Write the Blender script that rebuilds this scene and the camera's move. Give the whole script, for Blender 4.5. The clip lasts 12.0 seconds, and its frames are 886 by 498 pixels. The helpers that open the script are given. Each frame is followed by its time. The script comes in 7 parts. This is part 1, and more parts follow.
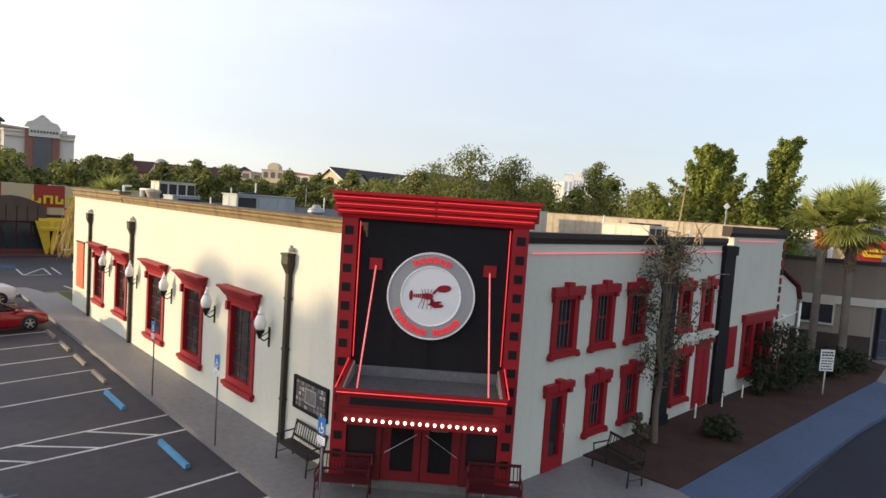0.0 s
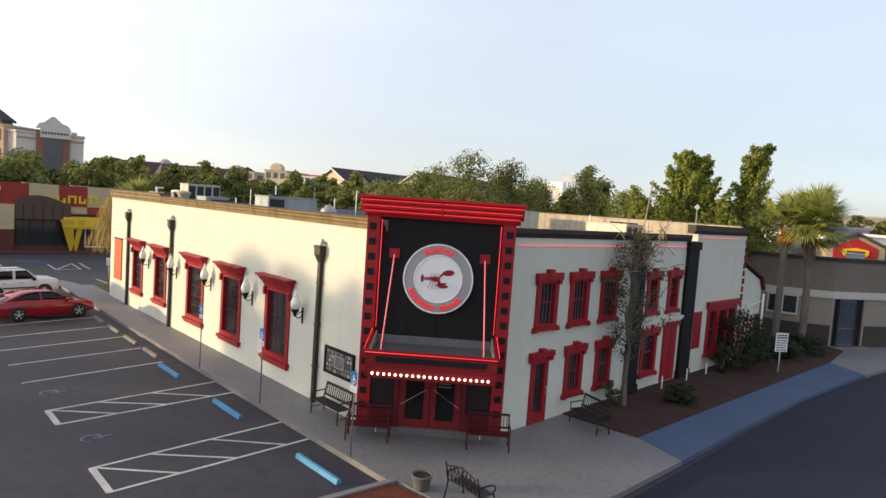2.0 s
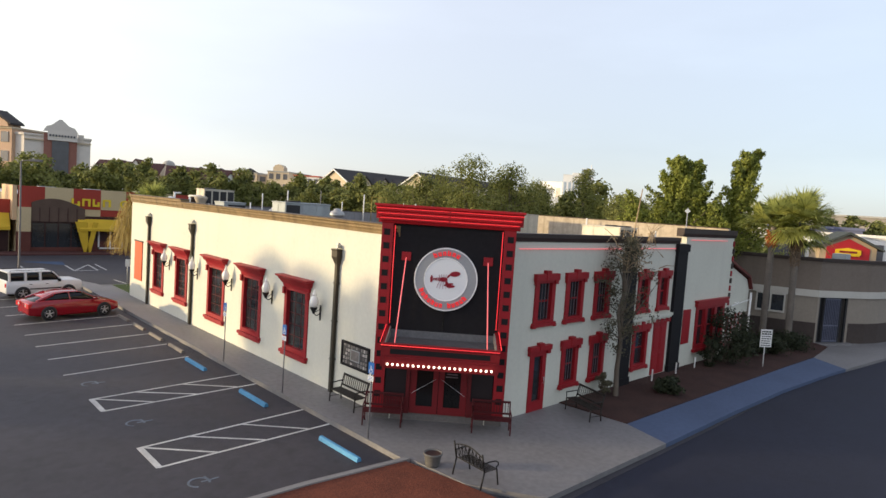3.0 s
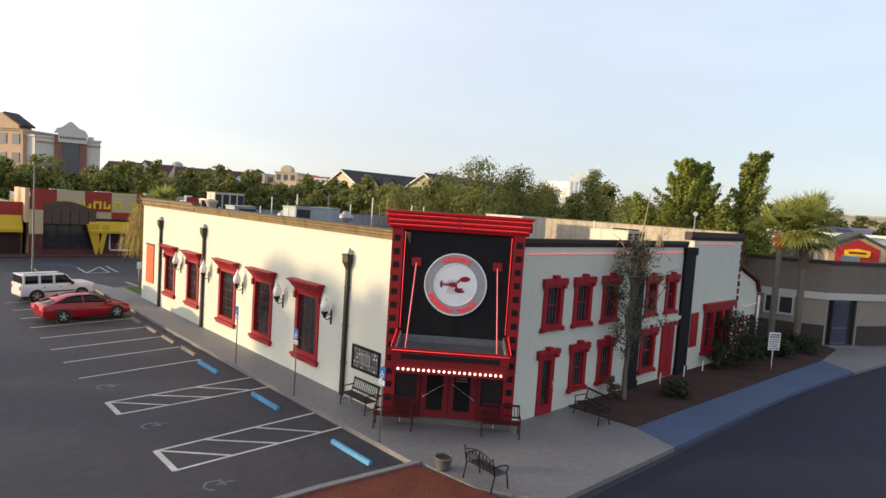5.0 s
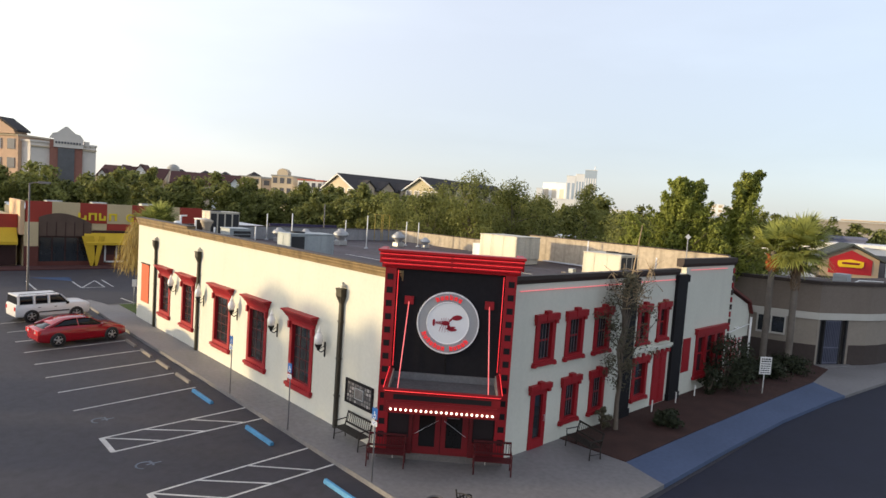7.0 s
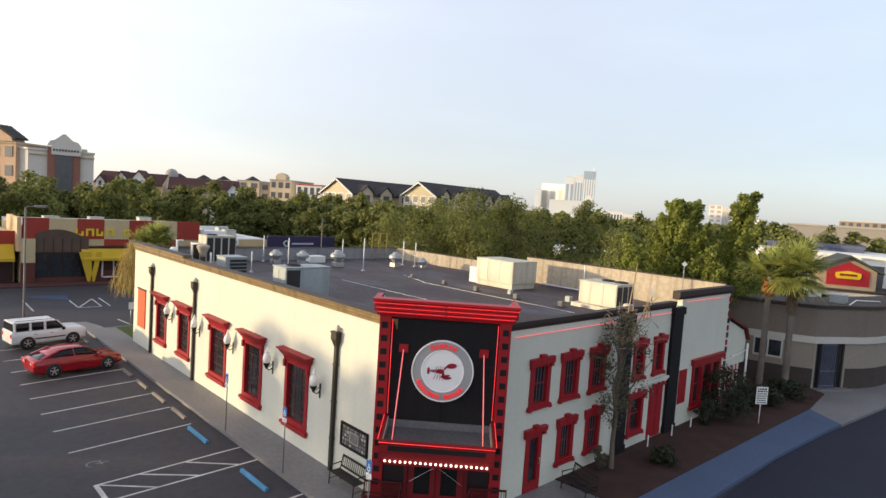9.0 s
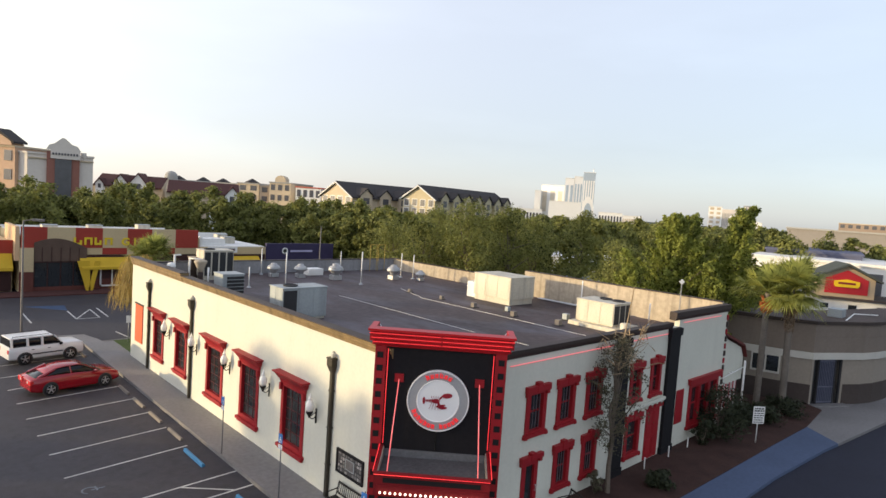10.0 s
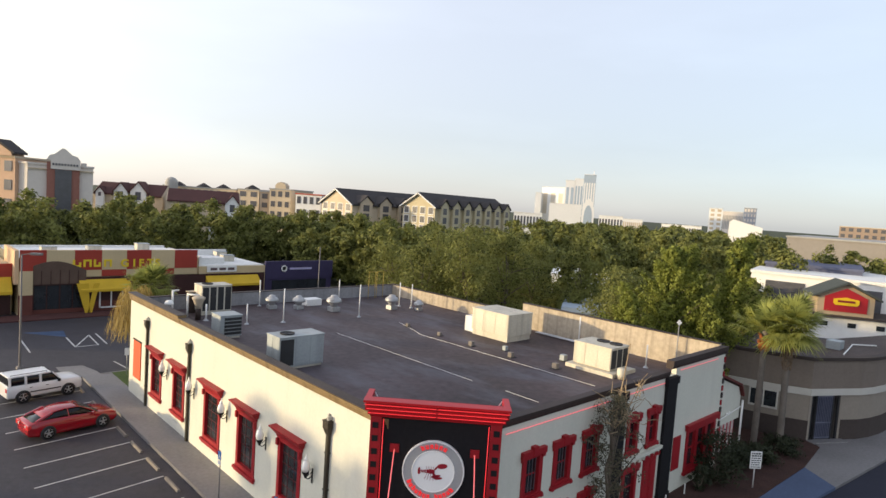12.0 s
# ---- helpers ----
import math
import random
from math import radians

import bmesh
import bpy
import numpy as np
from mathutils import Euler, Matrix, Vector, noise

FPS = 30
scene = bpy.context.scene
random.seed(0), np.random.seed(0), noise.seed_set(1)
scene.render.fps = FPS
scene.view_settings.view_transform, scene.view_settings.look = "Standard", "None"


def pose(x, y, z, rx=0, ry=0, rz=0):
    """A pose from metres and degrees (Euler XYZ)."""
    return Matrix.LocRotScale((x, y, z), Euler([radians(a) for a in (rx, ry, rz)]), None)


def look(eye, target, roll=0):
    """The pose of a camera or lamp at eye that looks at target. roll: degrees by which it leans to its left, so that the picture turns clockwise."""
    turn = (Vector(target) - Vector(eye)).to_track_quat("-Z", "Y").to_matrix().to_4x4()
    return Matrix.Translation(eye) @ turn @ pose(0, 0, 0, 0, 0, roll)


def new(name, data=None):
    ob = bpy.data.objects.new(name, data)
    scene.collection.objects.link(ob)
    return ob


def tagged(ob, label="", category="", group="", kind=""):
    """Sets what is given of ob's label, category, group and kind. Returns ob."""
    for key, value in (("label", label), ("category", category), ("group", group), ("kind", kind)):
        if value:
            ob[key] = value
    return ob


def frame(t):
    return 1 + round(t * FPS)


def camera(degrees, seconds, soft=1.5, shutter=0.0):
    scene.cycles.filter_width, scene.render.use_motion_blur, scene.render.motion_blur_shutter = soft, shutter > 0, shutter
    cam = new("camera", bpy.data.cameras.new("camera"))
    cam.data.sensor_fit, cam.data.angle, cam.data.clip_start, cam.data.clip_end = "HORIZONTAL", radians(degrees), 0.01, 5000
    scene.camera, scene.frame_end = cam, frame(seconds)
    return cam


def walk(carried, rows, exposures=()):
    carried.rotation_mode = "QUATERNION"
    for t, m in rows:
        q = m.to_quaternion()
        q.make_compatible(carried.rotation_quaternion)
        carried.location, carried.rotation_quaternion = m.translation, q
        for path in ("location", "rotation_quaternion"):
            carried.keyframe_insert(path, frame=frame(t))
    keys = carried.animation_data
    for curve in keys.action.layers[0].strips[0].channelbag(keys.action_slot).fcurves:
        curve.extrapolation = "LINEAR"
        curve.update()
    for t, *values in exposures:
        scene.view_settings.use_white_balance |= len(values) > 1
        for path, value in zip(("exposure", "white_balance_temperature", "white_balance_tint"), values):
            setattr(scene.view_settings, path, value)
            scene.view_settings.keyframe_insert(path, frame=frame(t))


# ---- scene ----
cam = camera(72.1, 12.0)
PATH = [
    (0, (-8.506, -9.179, 6.812), (-7.123, -7.741, 6.673), 3.9),
    (0.5, (-9.014, -9.713, 6.787), (-7.628, -8.278, 6.648), 4.0),
    (1, (-9.623, -10.319, 6.767), (-8.236, -8.885, 6.628), 4.0),
    (1.5, (-10.32, -10.965, 6.739), (-8.933, -9.53, 6.6), 4.0),
    (2, (-11.107, -11.668, 6.83), (-9.722, -10.232, 6.691), 4.0),
    (2.5, (-11.918, -12.356, 7.03), (-10.533, -10.92, 6.891), 4.0),
    (3, (-12.562, -12.866, 7.062), (-11.178, -11.428, 6.922), 3.9),
    (5, (-12.79, -12.945, 7.257), (-11.422, -11.492, 7.115), 3.8),
    (5.5, (-12.8, -13.013, 7.489), (-11.43, -11.563, 7.347), 3.8),
    (6, (-12.808, -13.065, 7.819), (-11.437, -11.615, 7.676), 3.8),
    (6.5, (-12.806, -13.059, 8.183), (-11.433, -11.612, 8.041), 3.8),
    (7, (-12.802, -13.034, 8.547), (-11.427, -11.589, 8.405), 3.9),
    (9, (-12.674, -12.971, 10.135), (-11.297, -11.528, 9.992), 3.8),
    (9.5, (-12.615, -12.967, 10.597), (-11.238, -11.523, 10.454), 3.9),
    (10, (-12.57, -12.961, 11.111), (-11.192, -11.518, 10.968), 3.9),
    (10.5, (-12.533, -12.969, 11.688), (-11.156, -11.526, 11.543), 3.9),
    (11, (-12.499, -12.946, 12.254), (-11.122, -11.503, 12.11), 3.9),
    (11.5, (-12.471, -12.902, 12.842), (-11.094, -11.459, 12.698), 3.9),
    (12, (-12.448, -12.867, 13.428), (-11.072, -11.423, 13.284), 3.9),
]
walk(cam, [(t, look(eye, target, roll)) for t, eye, target, roll in PATH])

# ---- world, sun ----
SUN_TO = Vector((-0.80, 0.60, 0.115)).normalized()
world = bpy.data.worlds.new("sky")
scene.world = world
world.use_nodes = True
wn = world.node_tree.nodes
sky = wn.new("ShaderNodeTexSky")
sky.sky_type, sky.sun_disc = "NISHITA", False
sky.sun_elevation = math.asin(SUN_TO.z) + radians(7)
sky.sun_rotation = math.atan2(SUN_TO.x, SUN_TO.y)
sky.air_density, sky.dust_density, sky.ozone_density = 1.0, 0.5, 1.5
hs = wn.new("ShaderNodeHueSaturation")
hs.inputs["Saturation"].default_value = 0.46
haze = wn.new("ShaderNodeVectorMath")
haze.operation = "ADD"
haze.inputs[1].default_value = (1.86, 1.92, 2.32)
world.node_tree.links.new(sky.outputs[0], hs.inputs["Color"])
world.node_tree.links.new(hs.outputs[0], haze.inputs[0])
wn["Background"].inputs["Strength"].default_value = 0.174
# thinner light low down, faint high cloud
wc = wn.new("ShaderNodeTexCoord")
wsep = wn.new("ShaderNodeSeparateXYZ")
wgrad = wn.new("ShaderNodeMapRange")
wgrad.inputs["From Max"].default_value = 0.34
wgrad.inputs["To Min"].default_value, wgrad.inputs["To Max"].default_value = 0.80, 1.24
wmap = wn.new("ShaderNodeMapping")
wmap.inputs["Scale"].default_value = (1.2, 1.2, 4.5)
wnoise = wn.new("ShaderNodeTexNoise")
wnoise.inputs["Scale"].default_value, wnoise.inputs["Detail"].default_value = 2.2, 5
wcl = wn.new("ShaderNodeMapRange")
wcl.inputs["From Min"].default_value, wcl.inputs["From Max"].default_value = 0.45, 0.75
wcl.inputs["To Min"].default_value, wcl.inputs["To Max"].default_value = 1.0, 1.07
wdot = wn.new("ShaderNodeVectorMath")
wdot.operation = "DOT_PRODUCT"
wdot.inputs[1].default_value = (SUN_TO.x, SUN_TO.y, 0.0)
wside = wn.new("ShaderNodeMapRange")
wside.inputs["From Min"].default_value, wside.inputs["From Max"].default_value = -1.0, 1.0
wside.inputs["To Min"].default_value, wside.inputs["To Max"].default_value = 0.65, 1.17
world.node_tree.links.new(wc.outputs["Generated"], wdot.inputs[0])
world.node_tree.links.new(wdot.outputs["Value"], wside.inputs["Value"])
wmul2 = wn.new("ShaderNodeMath")
wmul2.operation = "MULTIPLY"
wmul = wn.new("ShaderNodeMath")
wmul.operation = "MULTIPLY"
wscale = wn.new("ShaderNodeVectorMath")
wscale.operation = "SCALE"
# clearer blue away from the sun
wblue = wn.new("ShaderNodeMapRange")
wblue.inputs["From Min"].default_value, wblue.inputs["From Max"].default_value = 0.45, -0.75
wcol = wn.new("ShaderNodeMix")
wcol.data_type = "RGBA"
wcol.inputs[6].default_value, wcol.inputs[7].default_value = (1.05, 1.0, 0.95, 1), (0.93, 0.99, 1.03, 1)
wtint = wn.new("ShaderNodeVectorMath")
wtint.operation = "MULTIPLY"
world.node_tree.links.new(wdot.outputs["Value"], wblue.inputs["Value"])
world.node_tree.links.new(wblue.outputs[0], wcol.inputs[0])
world.node_tree.links.new(wcol.outputs[2], wtint.inputs[1])
for a, b in ((wc.outputs["Generated"], wsep.inputs[0]), (wsep.outputs["Z"], wgrad.inputs["Value"]), (wc.outputs["Generated"], wmap.inputs["Vector"]), (wmap.outputs[0], wnoise.inputs["Vector"]), (wnoise.outputs["Fac"], wcl.inputs["Value"]), (wgrad.outputs[0], wmul2.inputs[0]), (wside.outputs[0], wmul2.inputs[1]), (wmul2.outputs[0], wmul.inputs[0]), (wcl.outputs[0], wmul.inputs[1]), (haze.outputs[0], wscale.inputs[0]), (wmul.outputs[0], wscale.inputs["Scale"]), (wscale.outputs[0], wtint.inputs[0]), (wtint.outputs[0], wn["Background"].inputs["Color"])):
    world.node_tree.links.new(a, b)
sun = new("sun", bpy.data.lights.new("sun", "SUN"))
sun.data.energy, sun.data.angle, sun.data.color = 4.5, radians(1.5), (1.0, 0.765, 0.425)
sun.matrix_world = look(SUN_TO * 100, (0, 0, 0))
scene.view_settings.exposure = 0.02

# ---- materials ----
MATS = {}


def mat(name, color, rough=0.8, metal=0.0, var=0.12, scale=3.0, bump=0.0, bscale=60.0, emit=None, estr=0.0, spec=0.3, rnd=0.0, stain=0.0):
    """Base colour with two scales of noise, wear stains and fine relief."""
    if name in MATS:
        return MATS[name]
    m = bpy.data.materials.new(name)
    m.use_nodes = True
    nt = m.node_tree
    N, L = nt.nodes, nt.links
    b = N["Principled BSDF"]
    b.inputs["Roughness"].default_value = rough
    b.inputs["Metallic"].default_value = metal
    b.inputs["Specular IOR Level"].default_value = spec
    tc = N.new("ShaderNodeTexCoord")
    geo = N.new("ShaderNodeNewGeometry")
    src = geo.outputs["Position"]
    n1 = N.new("ShaderNodeTexNoise")
    n1.inputs["Scale"].default_value = scale * 0.35
    n1.inputs["Detail"].default_value = 4
    n2 = N.new("ShaderNodeTexNoise")
    n2.inputs["Scale"].default_value = scale * 6
    n2.inputs["Detail"].default_value = 3
    L.new(src, n1.inputs["Vector"])
    L.new(src, n2.inputs["Vector"])
    add = N.new("ShaderNodeMath")
    add.operation = "ADD"
    L.new(n1.outputs["Fac"], add.inputs[0])
    L.new(n2.outputs["Fac"], add.inputs[1])
    mr = N.new("ShaderNodeMapRange")
    mr.inputs["From Min"].default_value, mr.inputs["From Max"].default_value = 0.6, 1.4
    mr.inputs["To Min"].default_value, mr.inputs["To Max"].default_value = 1 - var, 1 + var
    L.new(add.outputs[0], mr.inputs["Value"])
    val = mr.outputs[0]
    if rnd:
        oi = N.new("ShaderNodeObjectInfo")
        r2 = N.new("ShaderNodeMapRange")
        r2.inputs["To Min"].default_value, r2.inputs["To Max"].default_value = 1 - rnd, 1 + rnd
        L.new(oi.outputs["Random"], r2.inputs["Value"])
        mu = N.new("ShaderNodeMath")
        mu.operation = "MULTIPLY"
        L.new(val, mu.inputs[0])
        L.new(r2.outputs[0], mu.inputs[1])
        val = mu.outputs[0]
    if stain:
        mp = N.new("ShaderNodeMapping")
        mp.inputs["Scale"].default_value = (1.6, 1.6, 0.12)
        L.new(src, mp.inputs["Vector"])
        n3 = N.new("ShaderNodeTexNoise")
        n3.inputs["Scale"].default_value = 1.4
        n3.inputs["Detail"].default_value = 5
        L.new(mp.outputs[0], n3.inputs["Vector"])
        r3 = N.new("ShaderNodeMapRange")
        r3.inputs["From Min"].default_value, r3.inputs["From Max"].default_value = 0.5, 0.75
        r3.inputs["To Min"].default_value, r3.inputs["To Max"].default_value = 1.0, 1.0 - stain
        L.new(n3.outputs["Fac"], r3.inputs["Value"])
        mu = N.new("ShaderNodeMath")
        mu.operation = "MULTIPLY"
        L.new(val, mu.inputs[0])
        L.new(r3.outputs[0], mu.inputs[1])
        val = mu.outputs[0]
    mix = N.new("ShaderNodeVectorMath")
    mix.operation = "SCALE"
    mix.inputs[0].default_value = color
    L.new(val, mix.inputs["Scale"])
    L.new(mix.outputs[0], b.inputs["Base Color"])
    if bump:
        nb = N.new("ShaderNodeTexNoise")
        nb.inputs["Scale"].default_value = bscale
        nb.inputs["Detail"].default_value = 4
        L.new(src, nb.inputs["Vector"])
        bp = N.new("ShaderNodeBump")
        bp.inputs["Strength"].default_value = bump
        bp.inputs["Distance"].default_value = 0.02
        L.new(nb.outputs["Fac"], bp.inputs["Height"])
        L.new(bp.outputs[0], b.inputs["Normal"])
    if emit:
        b.inputs["Emission Color"].default_value = (*emit, 1)
        b.inputs["Emission Strength"].default_value = estr
    MATS[name] = m
    return m


def leaf_mat(name, dark, light, trans=0.25):
    m = bpy.data.materials.new(name)
    m.use_nodes = True
    N, L = m.node_tree.nodes, m.node_tree.links
    b = N["Principled BSDF"]
    b.inputs["Roughness"].default_value = 0.65
    b.inputs["Specular IOR Level"].default_value = 0.25
    g = N.new("ShaderNodeNewGeometry")
    ns = N.new("ShaderNodeTexNoise")
    ns.inputs["Scale"].default_value = 0.35
    L.new(g.outputs["Position"], ns.inputs["Vector"])
    ad = N.new("ShaderNodeMath")
    ad.operation = "ADD"
    L.new(g.outputs["Random Per Island"], ad.inputs[0])
    L.new(ns.outputs["Fac"], ad.inputs[1])
    cr = N.new("ShaderNodeValToRGB")
    cr.color_ramp.elements[0].color, cr.color_ramp.elements[1].color = (*dark, 1), (*light, 1)
    cr.color_ramp.elements[0].position, cr.color_ramp.elements[1].position = 0.42, 1.25 / 1.3
    L.new(ad.outputs[0], cr.inputs[0])
    L.new(cr.outputs[0], b.inputs["Base Color"])
    tr = N.new("ShaderNodeBsdfTranslucent")
    L.new(cr.outputs[0], tr.inputs["Color"])
    mx = N.new("ShaderNodeMixShader")
    mx.inputs[0].default_value = trans
    L.new(b.outputs[0], mx.inputs[1])
    L.new(tr.outputs[0], mx.inputs[2])
    L.new(mx.outputs[0], N["Material Output"].inputs["Surface"])
    return m


M_CREAM = mat("cream_stucco", (0.62, 0.61, 0.525), 0.9, var=0.06, scale=1.2, bump=0.25, bscale=45, stain=0.04)
M_GOLD = mat("tan_cornice_paint", (0.22, 0.152, 0.072), 0.7, var=0.28, scale=3, bump=0.1, stain=0.5)
M_RED = mat("red_paint", (0.29, 0.011, 0.017), 0.5, var=0.14, scale=2.5, bump=0.06, bscale=30)
M_REDM = mat("red_metal_paint", (0.40, 0.012, 0.018), 0.42, var=0.10, scale=2.5, bump=0.03)
M_BLACK = mat("black_paint", (0.011, 0.010, 0.012), 0.7, spec=0.2, var=0.25, scale=3, bump=0.05)
M_BLACKW = mat("black_panel", (0.011, 0.010, 0.012), 0.75, spec=0.2, var=0.3, scale=1.2, bump=0.05, bscale=12)
M_DKBROWN = mat("dark_bronze_trim", (0.042, 0.028, 0.024), 0.6, var=0.25, scale=2, bump=0.08)
M_IRON = mat("black_iron", (0.02, 0.02, 0.02), 0.45, 0.6, var=0.2)
M_GLASS = mat("dark_window_glass", (0.022, 0.026, 0.03), 0.08, spec=0.8, var=0.4, scale=1.5)
M_MUNT = mat("window_muntin", (0.13, 0.095, 0.105), 0.6, var=0.15)
M_WHITE = mat("white_paint", (0.78, 0.77, 0.74), 0.6, var=0.08, scale=3, bump=0.05)
M_LOGO = mat("sign_face_white", (0.78, 0.79, 0.80), 0.35, var=0.03)
M_RIM = mat("sign_rim_pale", (0.80, 0.80, 0.80), 0.45, var=0.1)
M_LOGOGREY = mat("sign_ring_grey", (0.33, 0.335, 0.345), 0.5, 0.0, var=0.08)
M_ALU = mat("brushed_aluminium", (0.62, 0.63, 0.64), 0.35, 0.9, var=0.08)
M_GALV = mat("galvanised_steel", (0.42, 0.43, 0.44), 0.45, 0.7, var=0.15)
M_NEON = mat("red_neon_tube", (0.6, 0.05, 0.04), 0.3, emit=(1.0, 0.035, 0.05), estr=1.15)
M_NEONDIM = mat("dim_neon_tube", (0.75, 0.25, 0.22), 0.3, emit=(1.0, 0.13, 0.15), estr=0.75)
M_BULB = mat("lit_bulb", (0.9, 0.85, 0.75), 0.3, emit=(1.0, 0.86, 0.66), estr=3.0)
M_GLOBE = mat("frosted_globe", (0.82, 0.80, 0.76), 0.25, var=0.03, spec=0.6)
M_ASPH = mat("asphalt", (0.034, 0.031, 0.039), 0.70, spec=0.45, var=0.30, scale=0.7, bump=0.35, bscale=90, stain=0.3)
M_LINE = mat("line_paint", (0.50, 0.49, 0.47), 0.75, var=0.38, scale=3)
M_STOPB = mat("blue_stop_paint", (0.075, 0.25, 0.43), 0.7, var=0.32, scale=5, bump=0.1)
M_STOPG = mat("concrete_stop", (0.21, 0.185, 0.16), 0.9, var=0.2, scale=4, bump=0.2)
M_CONC = mat("concrete", (0.176, 0.168, 0.168), 0.56, spec=0.5, var=0.24, scale=0.9, bump=0.2, bscale=50)
M_KERB = mat("kerb_concrete", (0.21, 0.20, 0.195), 0.9, var=0.15, scale=2, bump=0.2)
M_BLUEW = mat("blue_grey_concrete", (0.072, 0.100, 0.172), 0.85, var=0.16, scale=0.9, bump=0.2, bscale=50)
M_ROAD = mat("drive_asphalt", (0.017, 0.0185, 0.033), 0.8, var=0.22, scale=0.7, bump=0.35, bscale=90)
# island mulch: a stronger, more orange red than the bed's mulch
M_MULCHR = mat("strong_red_mulch", (0.125, 0.034, 0.018), 0.95, var=0.45, scale=3, bump=0.9, bscale=30)
M_MULCH = mat("red_mulch", (0.050, 0.024, 0.019), 0.95, var=0.45, scale=3, bump=0.9, bscale=30)
M_GRASS = mat("grass", (0.055, 0.085, 0.022), 0.95, var=0.35, scale=1.2, bump=0.6, bscale=40)
M_EARTH = mat("ground_cover", (0.045, 0.055, 0.025), 0.95, var=0.4, scale=0.3, bump=0.3)
M_ROOF = mat("roof_membrane", (0.054, 0.036, 0.039), 0.70, spec=0.45, var=0.65, scale=0.45, bump=0.25, bscale=14, stain=0.0)
# pale dust drifts on the roof
rn, rl = M_ROOF.node_tree.nodes, M_ROOF.node_tree.links
rgeo = rn.new("ShaderNodeNewGeometry")
rmp = rn.new("ShaderNodeMapping")
rmp.inputs["Scale"].default_value, rmp.inputs["Rotation"].default_value = (0.9, 0.35, 1.0), (0, 0, 0.25)
rno = rn.new("ShaderNodeTexNoise")
rno.inputs["Scale"].default_value, rno.inputs["Detail"].default_value, rno.inputs["Roughness"].default_value = 0.55, 8, 0.65
rmr = rn.new("ShaderNodeMapRange")
rmr.inputs["From Min"].default_value, rmr.inputs["From Max"].default_value = 0.48, 0.70
rmr.inputs["To Max"].default_value = 0.75
rmx = rn.new("ShaderNodeMix")
rmx.data_type = "RGBA"
rmx.inputs[7].default_value = (0.115, 0.108, 0.128, 1)
rbs = rn["Principled BSDF"]
rl.new(rbs.inputs["Base Color"].links[0].from_socket, rmx.inputs[6])
rl.new(rgeo.outputs["Position"], rmp.inputs["Vector"])
rl.new(rmp.outputs[0], rno.inputs["Vector"])
rl.new(rno.outputs["Fac"], rmr.inputs["Value"])
rl.new(rmr.outputs[0], rmx.inputs[0])
rl.new(rmx.outputs[2], rbs.inputs["Base Color"])
M_PARGREY = mat("parapet_grey_stucco", (0.27, 0.27, 0.28), 0.9, var=0.22, scale=0.8, bump=0.15, stain=0.25)
M_DKRED = mat("dark_red_paint", (0.105, 0.007, 0.010), 0.55, var=0.2, scale=4, bump=0.05)
M_PARIN = mat("parapet_stucco", (0.45, 0.38, 0.29), 0.9, var=0.25, scale=0.8, bump=0.15, stain=0.45)
M_ACW = mat("ac_beige_metal", (0.55, 0.51, 0.42), 0.55, 0.1, var=0.16, scale=2, stain=0.3)
M_ACG = mat("ac_grey_metal", (0.34, 0.37, 0.38), 0.55, 0.2, var=0.12, scale=2, stain=0.2)
M_ACD = mat("ac_grille_dark", (0.03, 0.03, 0.032), 0.6, var=0.2)
M_WOODK = mat("bench_dark", (0.03, 0.026, 0.022), 0.55, 0.2, var=0.25, scale=8)
M_PIPE = mat("downspout_bronze", (0.045, 0.040, 0.030), 0.5, 0.3, var=0.2)
M_BARK = mat("bark", (0.14, 0.115, 0.09), 0.95, var=0.35, scale=4, bump=0.8, bscale=18)
M_PBARK = mat("palm_bark", (0.15, 0.13, 0.11), 0.95, var=0.35, scale=5, bump=0.8, bscale=16)
M_BOOT = mat("orange_boots", (0.33, 0.105, 0.035), 0.9, var=0.3, scale=8)
L_WOOD = leaf_mat("woodland_leaves", (0.034, 0.046, 0.016), (0.23, 0.24, 0.068), 0.4)
L_CEDAR = leaf_mat("cedar_leaves", (0.024, 0.037, 0.011), (0.27, 0.30, 0.062), 0.45)
L_OLIVE = leaf_mat("olive_leaves", (0.036, 0.034, 0.022), (0.125, 0.115, 0.072))
L_SHRUB = leaf_mat("shrub_leaves", (0.012, 0.018, 0.010), (0.045, 0.054, 0.028))
L_PALM = leaf_mat("palm_leaves", (0.07, 0.095, 0.025), (0.40, 0.42, 0.12), 0.4)
L_STRAW = leaf_mat("dry_palm_skirt", (0.16, 0.11, 0.035), (0.46, 0.34, 0.11), 0.3)


# ---- mesh helpers ----
def bm_new():
    return bmesh.new()


def box(bm, x0, x1, y0, y1, z0, z1, m=None):
    vs = [bm.verts.new((x, y, z)) for x in (x0, x1) for y in (y0, y1) for z in (z0, z1)]
    if m is not None:
        for v in vs:
            v.co = m @ v.co
    for f in ((0, 1, 3, 2), (4, 6, 7, 5), (0, 4, 5, 1), (2, 3, 7, 6), (0, 2, 6, 4), (1, 5, 7, 3)):
        bm.faces.new([vs[i] for i in f])
    return vs


